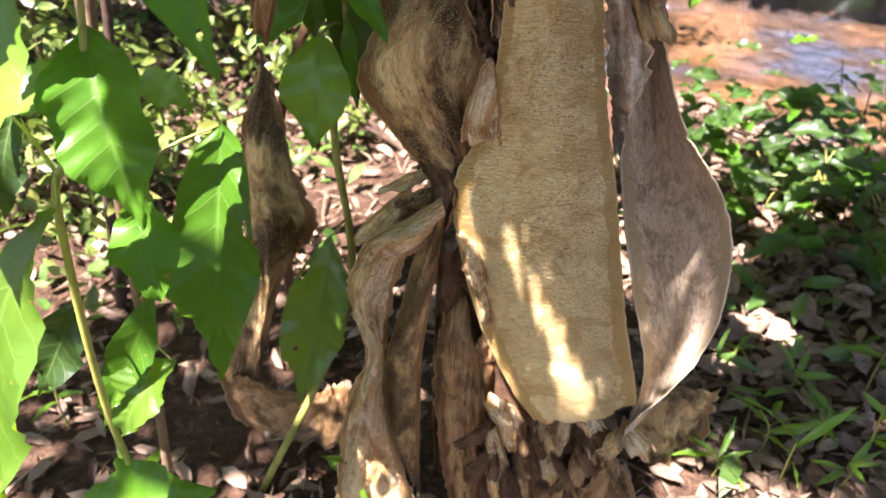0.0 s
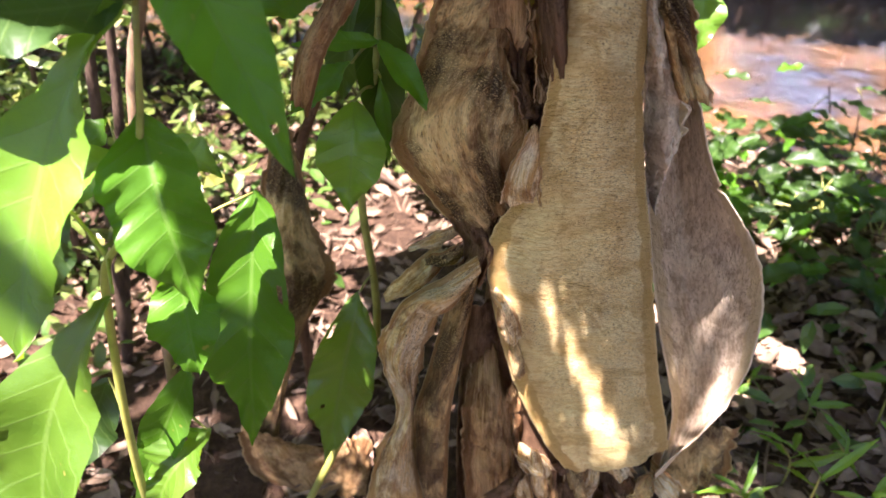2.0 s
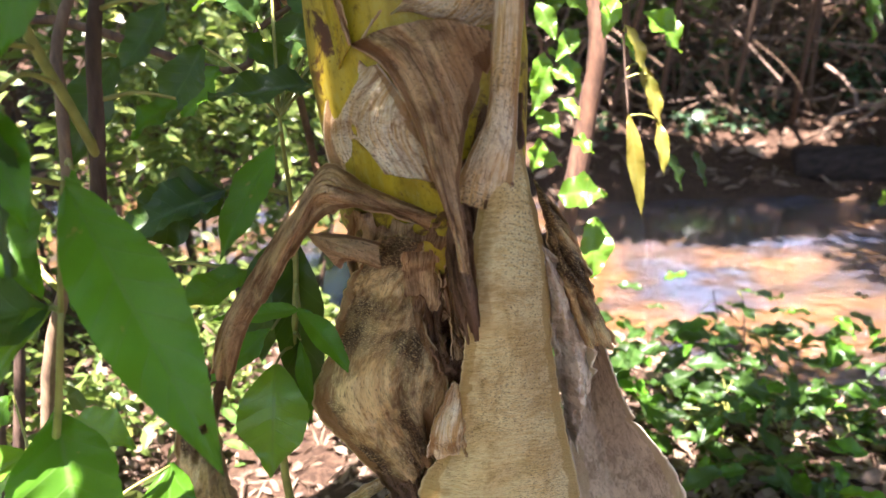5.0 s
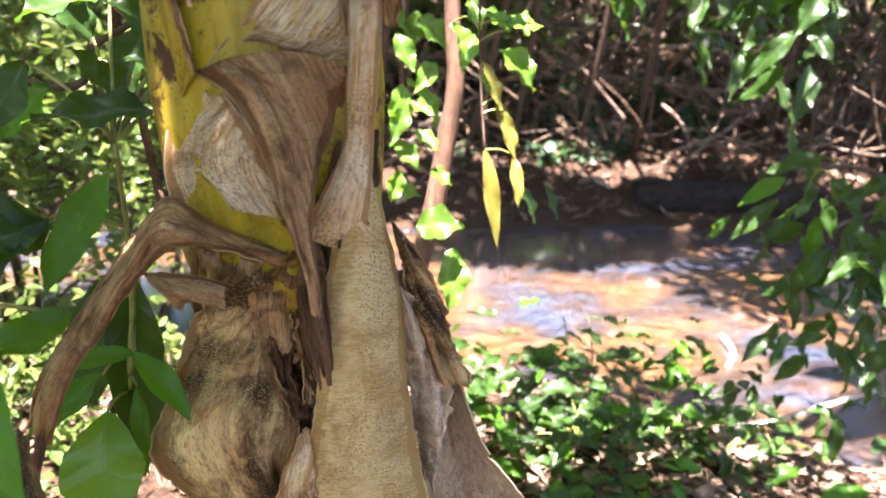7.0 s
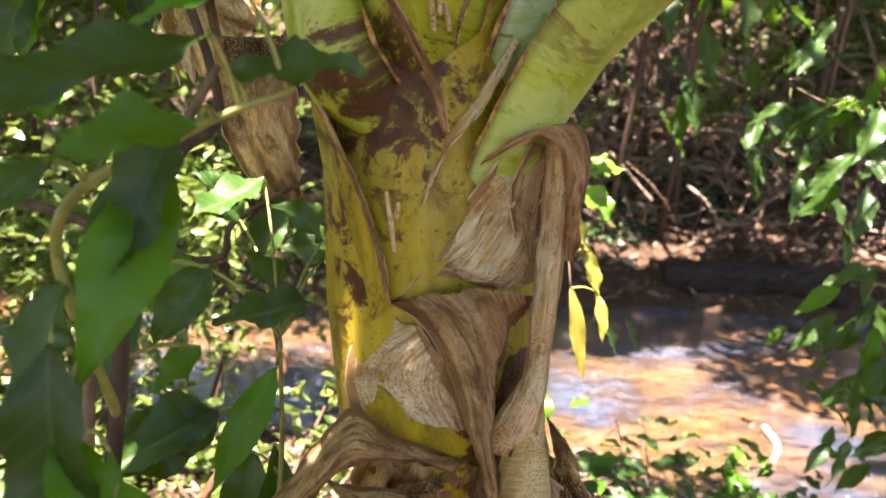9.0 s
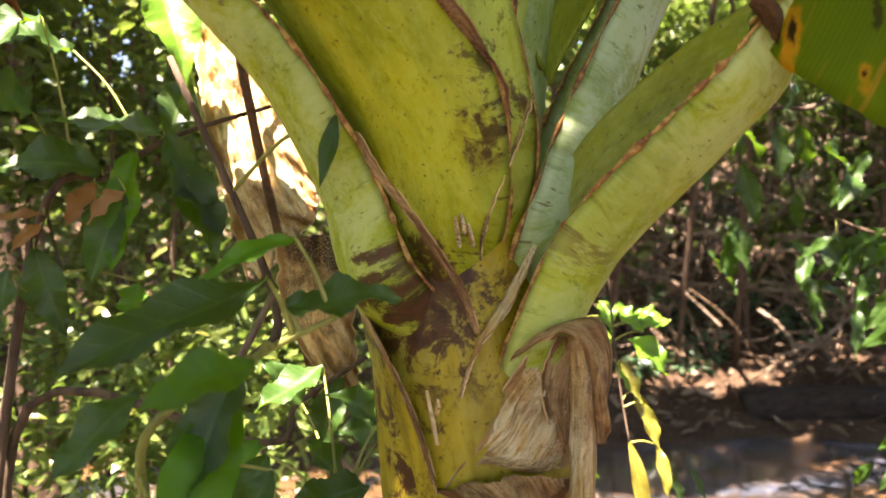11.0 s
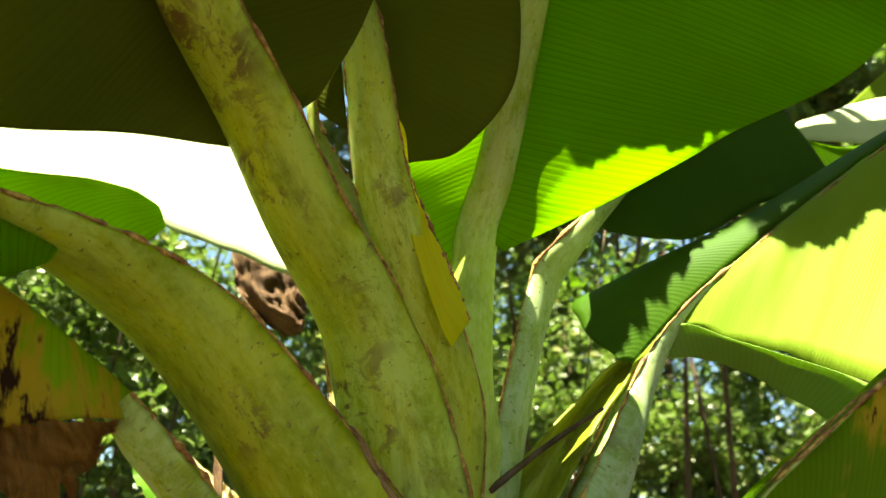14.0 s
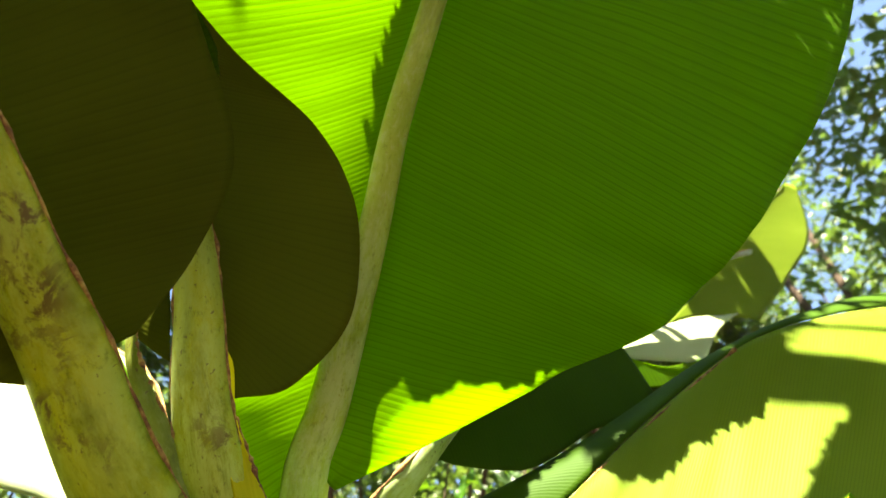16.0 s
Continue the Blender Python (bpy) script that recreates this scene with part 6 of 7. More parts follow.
sprig(near_shrub, (-0.146, 0.720, 1.059), (-0.249, 0.660, 1.039), 0.055, LEAF_DARK, 12.5)
sprig(near_shrub, (-0.092, 0.700, 1.115), (-0.153, 0.670, 1.004), 0.040, LEAF, 13.8)
sprig(near_shrub, (-0.054, 0.740, 1.164), (-0.151, 0.700, 1.161), 0.049, LEAF_DARK, 15.1)
sprig(near_shrub, (-0.206, 0.620, 1.208), (-0.251, 0.600, 1.121), 0.046, LEAF_DARK, 16.4)
sprig(near_shrub, (-0.159, 0.750, 1.206), (-0.205, 0.740, 1.129), 0.048, LEAF_DARK, 17.7)
sprig(near_shrub, (-0.080, 0.780, 1.162), (-0.123, 0.740, 1.221), 0.046, LEAF_DARK, 0.3)
sprig(near_shrub, (-0.034, 0.800, 1.221), (-0.093, 0.760, 1.265), 0.046, LEAF_DARK, 1.6)
sprig(near_shrub, (-0.111, 0.570, 1.032), (-0.170, 0.530, 1.013), 0.033, LEAF, 2.9)
sprig(near_shrub, (-0.170, 0.470, 1.336), (-0.214, 0.420, 1.218), 0.050, LEAF, 5.5)
sprig(near_shrub, (-0.148, 0.560, 1.249), (-0.182, 0.540, 1.200), 0.029, LEAF_DARK, 6.8)
sprig(near_shrub, (-0.164, 0.520, 1.345), (-0.204, 0.500, 1.318), 0.027, LEAF, 8.1)
sprig(near_shrub, (-0.120, 0.900, 1.222), (-0.171, 0.880, 1.288), 0.044, LEAF_DARK, 9.4)
sprig(near_shrub, (-0.225, 0.420, 1.197), (-0.198, 0.380, 1.132), 0.033, LEAF, 10.7)
sprig(near_shrub, (-0.212, 0.500, 1.141), (-0.206, 0.490, 1.085), 0.015, LEAF, 12.0)
sprig(near_shrub, (-0.095, 0.850, 1.276), (-0.174, 0.800, 1.238), 0.048, LEAF_DARK, 13.3)
sprig(near_shrub, (-0.025, 0.820, 1.201), (-0.083, 0.800, 1.211), 0.052, LEAF_DARK, 14.6)
sprig(near_shrub, (-0.158, 0.600, 1.175), (-0.192, 0.580, 1.146), 0.026, LEAF, 15.9)
sprig(near_shrub, (-0.223, 0.450, 1.269), (-0.244, 0.420, 1.207), 0.038, LEAF_DARK, 17.2)
sprig(near_shrub, (-0.152, 0.420, 1.361), (-0.216, 0.380, 1.346), 0.034, LEAF, 18.5)
# canopy shade on the next three leaves is put in as LEAF_DARK
sprig(near_shrub, (-0.133, 0.490, 1.388), (-0.053, 0.470, 1.392), 0.041, LEAF_DARK, 19.8)
sprig(near_shrub, (-0.145, 0.480, 1.409), (-0.284, 0.430, 1.347), 0.047, LEAF_DARK, 1.1)
sprig(near_shrub, (-0.163, 0.470, 1.355), (-0.209, 0.440, 1.259), 0.045, LEAF_DARK, 2.4)
sprig(near_shrub, (-0.126, 0.490, 1.438), (-0.190, 0.470, 1.411), 0.020, LEAF, 3.7)
sprig(near_shrub, (-0.090, 0.555, 1.534), (-0.105, 0.545, 1.475), 0.016, LEAF_DARK, 5.0)
sprig(near_shrub, (-0.231, 0.480, 1.334), (-0.283, 0.450, 1.287), 0.034, LEAF_DARK, 6.3)

back_shrub = empty("dark_leaved_shrub", (-0.75, 1.2, 0.0), "tall thin shrub with dark leaves, some turned rust", "shrub")
stem(back_shrub, [(-0.75, 1.2, 0.0), (-0.62, 1.15, 0.7), (-0.479, 1.080, 1.440), (-0.371, 1.070, 1.525), (-0.292, 1.060, 1.576), (-0.150, 1.050, 1.621)], [0.012, 0.01, 0.006, 0.005, 0.004, 0.003], BARK)
stem(back_shrub, [(-0.75, 1.2, 0.0), (-0.6, 1.2, 0.7), (-0.5, 1.1, 1.2), (-0.173, 0.950, 1.162), (-0.126, 0.950, 1.211), (-0.031, 0.950, 1.269)], [0.012, 0.009, 0.007, 0.005, 0.004, 0.003], BARK)
sprig(back_shrub, (-0.309, 1.120, 1.820), (-0.265, 1.060, 1.652), 0.086, LEAF_SUNLIT_YOUNG, 7.6, face=(0.06, -0.56, 0.82))
sprig(back_shrub, (-0.301, 1.060, 1.578), (-0.461, 1.050, 1.597), 0.070, LEAF_DARK, 8.9)
sprig(back_shrub, (-0.383, 1.060, 1.533), (-0.522, 1.050, 1.540), 0.073, LEAF_DARK, 10.2)
sprig(back_shrub, (-0.393, 1.060, 1.513), (-0.426, 1.040, 1.453), 0.039, LEAF_RUST, 11.5)
sprig(back_shrub, (-0.459, 1.060, 1.470), (-0.518, 1.040, 1.466), 0.021, LEAF_RUST, 12.8)
sprig(back_shrub, (-0.462, 1.060, 1.460), (-0.499, 1.040, 1.419), 0.021, LEAF_RUST, 14.1)
sprig(back_shrub, (-0.293, 1.060, 1.552), (-0.222, 1.040, 1.426), 0.072, LEAF_DARK, 15.4)
sprig(back_shrub, (-0.295, 1.080, 1.582), (-0.270, 1.120, 1.680), 0.066, LEAF_DARK, 16.7)
sprig(back_shrub, (-0.424, 1.100, 1.705), (-0.509, 1.050, 1.714), 0.070, LEAF_DARK, 18.0)
sprig(back_shrub, (-0.299, 1.060, 1.581), (-0.231, 1.040, 1.402), 0.068, LEAF_DARK, 19.3)
sprig(back_shrub, (-0.358, 1.060, 1.517), (-0.397, 1.040, 1.369), 0.066, LEAF_DARK, 0.6)
sprig(back_shrub, (-0.347, 1.030, 1.501), (-0.397, 1.020, 1.457), 0.032, LEAF_RUST, 1.9)
sprig(back_shrub, (-0.466, 1.050, 1.609), (-0.524, 1.000, 1.646), 0.069, LEAF_DARK, 3.2)
sprig(back_shrub, (-0.338, 1.060, 1.556), (-0.369, 1.040, 1.391), 0.063, LEAF, 4.5)
sprig(back_shrub, (-0.474, 1.060, 1.425), (-0.430, 1.040, 1.301), 0.062, LEAF_DARK, 5.8)
sprig(back_shrub, (-0.503, 1.060, 1.403), (-0.535, 1.040, 1.276), 0.069, LEAF_DARK, 7.1)
sprig(back_shrub, (-0.453, 1.060, 1.741), (-0.520, 1.000, 1.669), 0.066, LEAF_DARK, 8.4)
sprig(back_shrub, (-0.562, 1.200, 1.961), (-0.493, 1.180, 1.833), 0.074, LEAF, 9.7)
sprig(back_shrub, (-0.173, 0.950, 1.162), (-0.225, 0.930, 1.104), 0.054, LEAF, 11.0)
sprig(back_shrub, (-0.066, 0.950, 1.243), (-0.101, 0.940, 1.143), 0.049, LEAF_DARK, 12.3)
sprig(back_shrub, (-0.365, 1.200, 1.365), (-0.383, 1.200, 1.303), 0.055, LEAF, 13.6)

vine = empty("hanging_vine", (0.560, 1.300, 0.495), "hanging vine with yellowing leaves beside the stem", "vine")
stem(vine, [(0.62, 1.32, 2.5), (0.420, 1.250, 1.627), (0.423, 1.200, 1.438), (0.437, 1.180, 1.188), (0.444, 1.150, 1.055)], [0.002, 0.002, 0.002, 0.002, 0.0018], BARK, "thin brown vine stem")
stem(vine, [(0.36, 1.55, 0.0), (0.4, 1.53, 0.5), (0.464, 1.500, 0.827), (0.483, 1.480, 1.014), (0.489, 1.460, 1.134), (0.473, 1.460, 1.277), (0.44, 1.46, 1.7)], [0.026, 0.025, 0.024, 0.021, 0.019, 0.016, 0.01], REDBARK, "reddish brown upright stem")
sprig(vine, (0.444, 1.150, 1.058), (0.474, 1.130, 0.882), 0.031, LEAF_YELLOW, 14.9, reach=0.12)
sprig(vine, (0.497, 1.150, 1.046), (0.508, 1.130, 0.953), 0.025, LEAF_YELLOW, 16.2, reach=0.12)
sprig(vine, (0.476, 1.160, 1.121), (0.500, 1.150, 1.036), 0.027, LEAF_YELLOW, 17.5, reach=0.12)
sprig(vine, (0.437, 1.170, 1.198), (0.476, 1.160, 1.112), 0.027, LEAF_YELLOW, 18.8, reach=0.12)
sprig(vine, (0.475, 1.150, 1.250), (0.429, 1.150, 1.278), 0.031, LEAF_SUNLIT_YOUNG, 4.0, reach=0.12)
sprig(vine, (0.459, 1.150, 1.263), (0.509, 1.150, 1.261), 0.028, LEAF_SUNLIT_YOUNG, 5.3, reach=0.12)
sprig(vine, (0.317, 1.200, 1.136), (0.286, 1.180, 1.054), 0.038, LEAF_SUNLIT_YOUNG, 6.6, reach=0.12)
sprig(vine, (0.369, 1.300, 1.146), (0.406, 1.300, 1.065), 0.037, LEAF_SUNLIT_YOUNG, 7.9, reach=0.12)
sprig(vine, (0.307, 1.200, 1.012), (0.295, 1.200, 0.952), 0.039, LEAF_SUNLIT_YOUNG, 9.2, reach=0.12)
sprig(vine, (0.387, 1.300, 1.116), (0.343, 1.300, 1.156), 0.037, LEAF_SUNLIT_YOUNG, 10.5, reach=0.12)
sprig(vine, (0.543, 1.200, 0.979), (0.568, 1.190, 0.911), 0.027, LEAF_DARK, 11.8, reach=0.12)
sprig(vine, (0.588, 1.200, 0.978), (0.614, 1.190, 0.915), 0.025, LEAF_DARK, 13.1, reach=0.12)
sprig(vine, (0.422, 1.300, 1.257), (0.459, 1.300, 1.190), 0.041, LEAF_SUNLIT_YOUNG, 14.4, reach=0.12)
sprig(vine, (0.358, 1.300, 1.273), (0.341, 1.300, 1.205), 0.044, LEAF_SUNLIT_YOUNG, 15.7, reach=0.12)
sprig(vine, (0.308, 1.300, 1.261), (0.360, 1.300, 1.225), 0.044, LEAF_SUNLIT_YOUNG, 17.0, reach=0.12)
sprig(vine, (0.479, 1.200, 1.134), (0.521, 1.190, 1.021), 0.031, LEAF_YELLOW, 18.3, reach=0.12)
sprig(vine, (0.553, 1.200, 1.257), (0.475, 1.200, 1.259), 0.036, LEAF_SUNLIT_YOUNG, 19.6, reach=0.12)
sprig(vine, (0.294, 1.200, 1.235), (0.322, 1.170, 1.176), 0.037, LEAF_SUNLIT_YOUNG, 2.3, reach=0.07)
sprig(vine, (0.317, 1.220, 1.153), (0.287, 1.190, 1.090), 0.037, LEAF_SUNLIT_YOUNG, 4.2, reach=0.07)
sprig(vine, (0.342, 1.240, 1.263), (0.385, 1.210, 1.216), 0.047, LEAF_SUNLIT_YOUNG, 6.1, reach=0.07)
sprig(vine, (0.382, 1.260, 1.190), (0.340, 1.230, 1.138), 0.039, LEAF_SUNLIT_YOUNG, 8.0, reach=0.07)
sprig(vine, (0.459, 1.280, 1.240), (0.427, 1.250, 1.173), 0.039, LEAF_SUNLIT_YOUNG, 9.9, reach=0.07)
sprig(vine, (0.444, 1.200, 1.187), (0.469, 1.170, 1.124), 0.037, LEAF_SUNLIT_YOUNG, 11.8, reach=0.07)
sprig(vine, (0.306, 1.220, 1.057), (0.340, 1.190, 1.013), 0.041, LEAF_SUNLIT_YOUNG, 13.7, reach=0.07)
sprig(vine, (0.346, 1.240, 1.074), (0.380, 1.210, 1.039), 0.037, LEAF_SUNLIT_YOUNG, 15.6, reach=0.07)
sprig(vine, (0.309, 1.260, 0.968), (0.359, 1.230, 0.953), 0.039, LEAF_SUNLIT_YOUNG, 17.5, reach=0.07)
sprig(vine, (0.477, 1.280, 1.280), (0.511, 1.250, 1.249), 0.043, LEAF_SUNLIT_YOUNG, 19.4, reach=0.07)
sprig(vine, (0.318, 1.200, 1.127), (0.359, 1.170, 1.108), 0.032, LEAF_SUNLIT_YOUNG, 21.3, reach=0.07)
sprig(vine, (0.369, 1.220, 1.007), (0.403, 1.190, 0.983), 0.035, LEAF_SUNLIT_YOUNG, 23.2, reach=0.07)
sprig(vine, (0.430, 1.240, 1.296), (0.444, 1.210, 1.242), 0.039, LEAF_SUNLIT_YOUNG, 25.1, reach=0.07)
sprig(vine, (0.513, 1.260, 1.272), (0.546, 1.230, 1.246), 0.047, LEAF_SUNLIT_YOUNG, 27.0, reach=0.07)
sprig(vine, (0.510, 1.280, 1.218), (0.574, 1.250, 1.147), 0.063, LEAF_SUNLIT_YOUNG, 28.9, reach=0.07)
sprig(vine, (0.343, 1.200, 0.910), (0.424, 1.170, 0.914), 0.071, LEAF_SUNLIT_YOUNG, 30.8, reach=0.07)
sprig(vine, (0.421, 1.220, 0.858), (0.413, 1.190, 0.747), 0.067, LEAF_SUNLIT_YOUNG, 32.7, reach=0.07)


# ---- dead banana stem behind ----
dead = empty("dead_banana_stem", (-0.28, 0.98, 0.0), "dead banana stem wrapped in hanging brown leaves", "banana plant")
tube("stem", [(-0.28, 1.0, 0.0), (-0.26, 1.0, 0.6), (-0.087, 0.980, 0.961), (-0.075, 0.990, 1.077), (-0.2, 1.05, 1.75), (-0.17, 1.07, 2.0)], [0.012, 0.008, 0.006, 0.005, 0.007, 0.007], UMBER, dead, "", seg=18, n=30, rough=0.2)
sheet("hanging_leaf", [
    [(-0.259, 0.930, 0.731), (-0.293, 0.910, 0.621), (-0.305, 0.900, 0.470), (-0.325, 0.880, 0.340), (-0.389, 0.870, 0.143)],
    [(-0.244, 0.910, 0.749), (-0.240, 0.860, 0.651), (-0.248, 0.850, 0.508), (-0.279, 0.840, 0.352), (-0.323, 0.840, 0.142)],
    [(-0.240, 0.930, 0.723), (-0.215, 0.900, 0.591), (-0.190, 0.900, 0.476), (-0.252, 0.900, 0.378), (-0.300, 0.880, 0.234)],
], TAN, dead, "brown dead leaf hanging in folds", nu=18, nv=40, wrinkle=0.005, ragged_edge=0.008, seed=2.0)
sheet("drooping_leaf", [
    [(-0.390, 0.860, 0.153), (-0.377, 0.860, 0.035), (-0.289, 0.860, -0.072), (-0.192, 0.870, -0.147)],
    [(-0.321, 0.820, 0.191), (-0.279, 0.820, 0.122), (-0.215, 0.830, 0.051), (-0.163, 0.840, 0.009)],
    [(-0.255, 0.850, 0.113), (-0.211, 0.850, 0.132), (-0.167, 0.850, 0.158), (-0.144, 0.860, 0.133)],
], BROWN, dead, "wide brown leaf drooping to the ground", nu=18, nv=30, wrinkle=0.004, ragged=0.01, ragged_edge=0.004, seed=3.0)
# sun flecks on this brown leaf are put in with a patchy cream colour
sheet("upper_leaf", [
    [(-0.276, 1.220, 1.810), (-0.260, 1.180, 1.646), (-0.231, 1.130, 1.517), (-0.192, 1.060, 1.374)],
    [(-0.203, 1.190, 1.758), (-0.188, 1.150, 1.645), (-0.167, 1.100, 1.516), (-0.155, 1.040, 1.400)],
    [(-0.157, 1.210, 1.728), (-0.105, 1.170, 1.576), (-0.085, 1.120, 1.480), (-0.113, 1.060, 1.428)],
], CREAM, dead, "brown leaf, pale patches in place of sun flecks", nu=18, nv=36, wrinkle=0.01, ragged=0.03, ragged_edge=0.006, seed=4.0)
sheet("upper_leaf", [
    [(-0.235, 1.020, 2.163), (-0.223, 1.020, 2.067), (-0.196, 1.020, 2.004), (-0.126, 1.020, 1.955)],
    [(-0.178, 0.990, 2.152), (-0.157, 0.990, 2.059), (-0.137, 0.990, 1.996), (-0.110, 1.000, 1.957)],
    [(-0.135, 1.020, 2.177), (-0.107, 1.020, 2.081), (-0.101, 1.020, 2.014), (-0.099, 1.020, 1.967)],
], UMBER, dead, "", nu=14, nv=24, wrinkle=0.008, ragged_edge=0.006, seed=5.0)
sheet("upper_leaf", [
    [(-0.149, 1.000, 1.433), (-0.143, 1.000, 1.336), (-0.122, 1.000, 1.282), (-0.093, 1.000, 1.239)],
    [(-0.097, 0.960, 1.434), (-0.092, 0.960, 1.339), (-0.079, 0.970, 1.279), (-0.064, 0.980, 1.226)],
    [(-0.051, 1.000, 1.442), (-0.046, 0.990, 1.342), (-0.043, 0.990, 1.272), (-0.040, 0.990, 1.210)],
], TAN, dead, "", nu=14, nv=24, wrinkle=0.006, ragged=0.02, ragged_edge=0.006, seed=6.0)
sheet("fallen_sheath", [
    [(0.364, 0.860, 0.171), (0.371, 0.840, 0.053), (0.379, 0.820, -0.115)],
    [(0.419, 0.830, 0.222), (0.430, 0.810, 0.096), (0.452, 0.800, -0.078)],
    [(0.518, 0.860, 0.182), (0.516, 0.850, 0.069), (0.532, 0.830, -0.116)],
], TAN, banana, "coarse tan fibre sheet at the foot of the stem", nu=18, nv=24, wrinkle=0.005, grain=30, ragged_edge=0.012, seed=9.0)


# ---- thickets, bushes and trees ----
def thicket(name, centre, radii, count, size, seed, label, category="shrub", material=FAR_GREEN, stems=5, foot=None, clumps=14, upward=0.45, stretch=2.2, bark=BARK, thick=0.012):
    """A bush or tree: stems or a trunk with limbs to leafy clumps, and a loose crown of small leaves."""
    r = np.random.default_rng(seed)
    c = np.array(centre)
    bx, by = (foot or centre)[:2]
    ob = empty(name, (bx, by, ground_z(bx, by)), label, category)
    heads = c + r.normal(0, 0.5, (clumps, 3)) * np.array(radii)
    for i in range(stems):
        h = heads[i % clumps]
        sx, sy = bx + r.normal(0, 0.06), by + r.normal(0, 0.06)
        a = Vector((sx, sy, ground_z(sx, sy) - 0.05))
        b = a.lerp(Vector(h), 0.5) + Vector(r.normal(0, 0.05, 3)) * radii[2]
        tube("stem" if stems > 3 else "trunk", [a, b, Vector(h)], [thick, thick * 0.7, thick * 0.3], bark, ob, "", seg=7, n=14, rough=0.2, seed=float(i))
    pts = []
    for i in range(clumps):
        m = count // clumps
        d = r.normal(0, 1, (m, 3))
        d /= np.linalg.norm(d, axis=1)[:, None]
        pts.append(heads[i] + d * (r.uniform(0.2, 1, (m, 1)) ** 0.5) * np.array(radii) * r.uniform(0.28, 0.5))
    pts = np.concatenate(pts)
    gz = np.array([ground_z(p[0], p[1]) for p in pts])
    pts = pts[pts[:, 2] > gz + 0.02]
    scatter("crown", pts, material, size, stretch, 0.5, seed + 50, upward, ob)
    return ob


left_bushes = [
    ((-1.5, 1.9, 0.8), (0.8, 0.5, 0.8), 3000, (0.03, 0.08)), ((-0.75, 2.5, 0.8), (0.6, 0.45, 0.7), 3000, (0.03, 0.08)),
    ((-2.3, 2.6, 1.3), (0.9, 0.7, 1.1), 3600, (0.04, 0.09)), ((-0.3, 3.1, 1.1), (0.7, 0.5, 0.9), 3000, (0.04, 0.09)),
    ((-1.3, 3.2, 1.9), (0.9, 0.6, 1.0), 4200, (0.04, 0.1)), ((-1.1, 1.5, 0.4), (0.5, 0.4, 0.35), 1500, (0.03, 0.07)),
    ((-2.6, 1.3, 1.2), (0.8, 0.6, 1.1), 3000, (0.04, 0.09)), ((-0.1, 2.0, 0.3), (0.4, 0.3, 0.25), 900, (0.03, 0.07)),
    ((-0.7, 3.0, 2.6), (0.9, 0.6, 0.8), 3600, (0.05, 0.1)), ((-1.9, 2.2, 2.6), (0.9, 0.6, 0.8), 3600, (0.05, 0.1)),
]
for i, (c, r, n, s) in enumerate(left_bushes):
    tagged(thicket("thicket", c, r, n, s, 20 + i, "dense sunlit green undergrowth with thin stems"), group="undergrowth by the river")
bank_trees = [
    ((-3.2, 6.8, 2.6), (1.6, 1.2, 1.8), 7000), ((-1.0, 7.6, 3.0), (1.6, 1.2, 1.9), 7000), ((1.2, 8.2, 3.2), (1.7, 1.2, 1.9), 7000), ((3.4, 9.3, 4.0), (1.8, 1.3, 1.7), 7000), ((7.2, 10.2, 4.0), (1.8, 1.3, 1.9), 7000), ((7.8, 7.6, 3.8), (1.8, 1.3, 2.0), 7000), ((-5.6, 5.4, 2.6), (1.8, 1.3, 2.0), 4200), ((0.2, 10.5, 6.4), (2.6, 1.5, 2.4), 7600), ((2.6, 12.0, 7.4), (2.2, 1.5, 2.6), 7600), ((8.6, 9.5, 7.0), (2.6, 1.5, 2.6), 4800),
]
hill_trees = [
    ((-4.4, 9.0, 6.2), (2.8, 1.6, 2.6), 7600), ((9.5, 4.0, 3.6), (1.8, 1.6, 2.2), 4200), ((-7.5, 3.0, 3.4), (2.0, 1.8, 2.4), 3600), ((2.4, 7.4, 1.9), (1.0, 0.7, 0.9), 2000), ((6.2, 7.0, 1.6), (1.0, 0.8, 0.9), 2000), ((12.0, 7.0, 5.0), (2.2, 1.8, 2.6), 4200), ((6.0, 2.6, 6.6), (1.2, 1.6, 2.0), 2400), ((4.6, 8.4, 5.6), (1.8, 1.0, 1.6), 7000), ((3.4, 9.4, 8.0), (2.0, 1.2, 1.6), 6000),
]
for i, (c, r, n) in enumerate(bank_trees + hill_trees):
    tagged(thicket("forest_tree", c, r, n, (0.1, 0.22), 60 + i, "forest tree with a dappled green crown", "tree", stems=3, thick=0.09, clumps=22, upward=0.4), group="forest across the river")
for i, c in enumerate([(4.3, 7.2, 3.4), (3.2, 7.0, 3.7), (5.6, 7.0, 3.2), (6.4, 6.4, 2.6)]):
    tagged(thicket("bank_shrub", c, (0.9, 0.5, 0.7), 1500, (0.08, 0.17), 110 + i, "leafy shrub standing high on the far bank", stems=4, thick=0.02, clumps=16), group="undergrowth by the river")
# unseen trees added at the back, only to close the place for reflections
behind = [((-4.5, -7.0, 5.0), (2.0, 1.6, 1.8)), ((3.5, -7.5, 5.0), (2.0, 1.6, 1.8)), ((-8.0, -2.0, 4.4), (1.8, 2.0, 2.0)), ((8.5, -2.0, 4.4), (1.8, 2.0, 2.0))]
for i, (c, r) in enumerate(behind):
    tagged(thicket("forest_tree", c, r, 3000, (0.12, 0.25), 90 + i, "unseen forest tree added on the near bank", "tree", stems=3, thick=0.1, clumps=16), group="forest on the near bank")
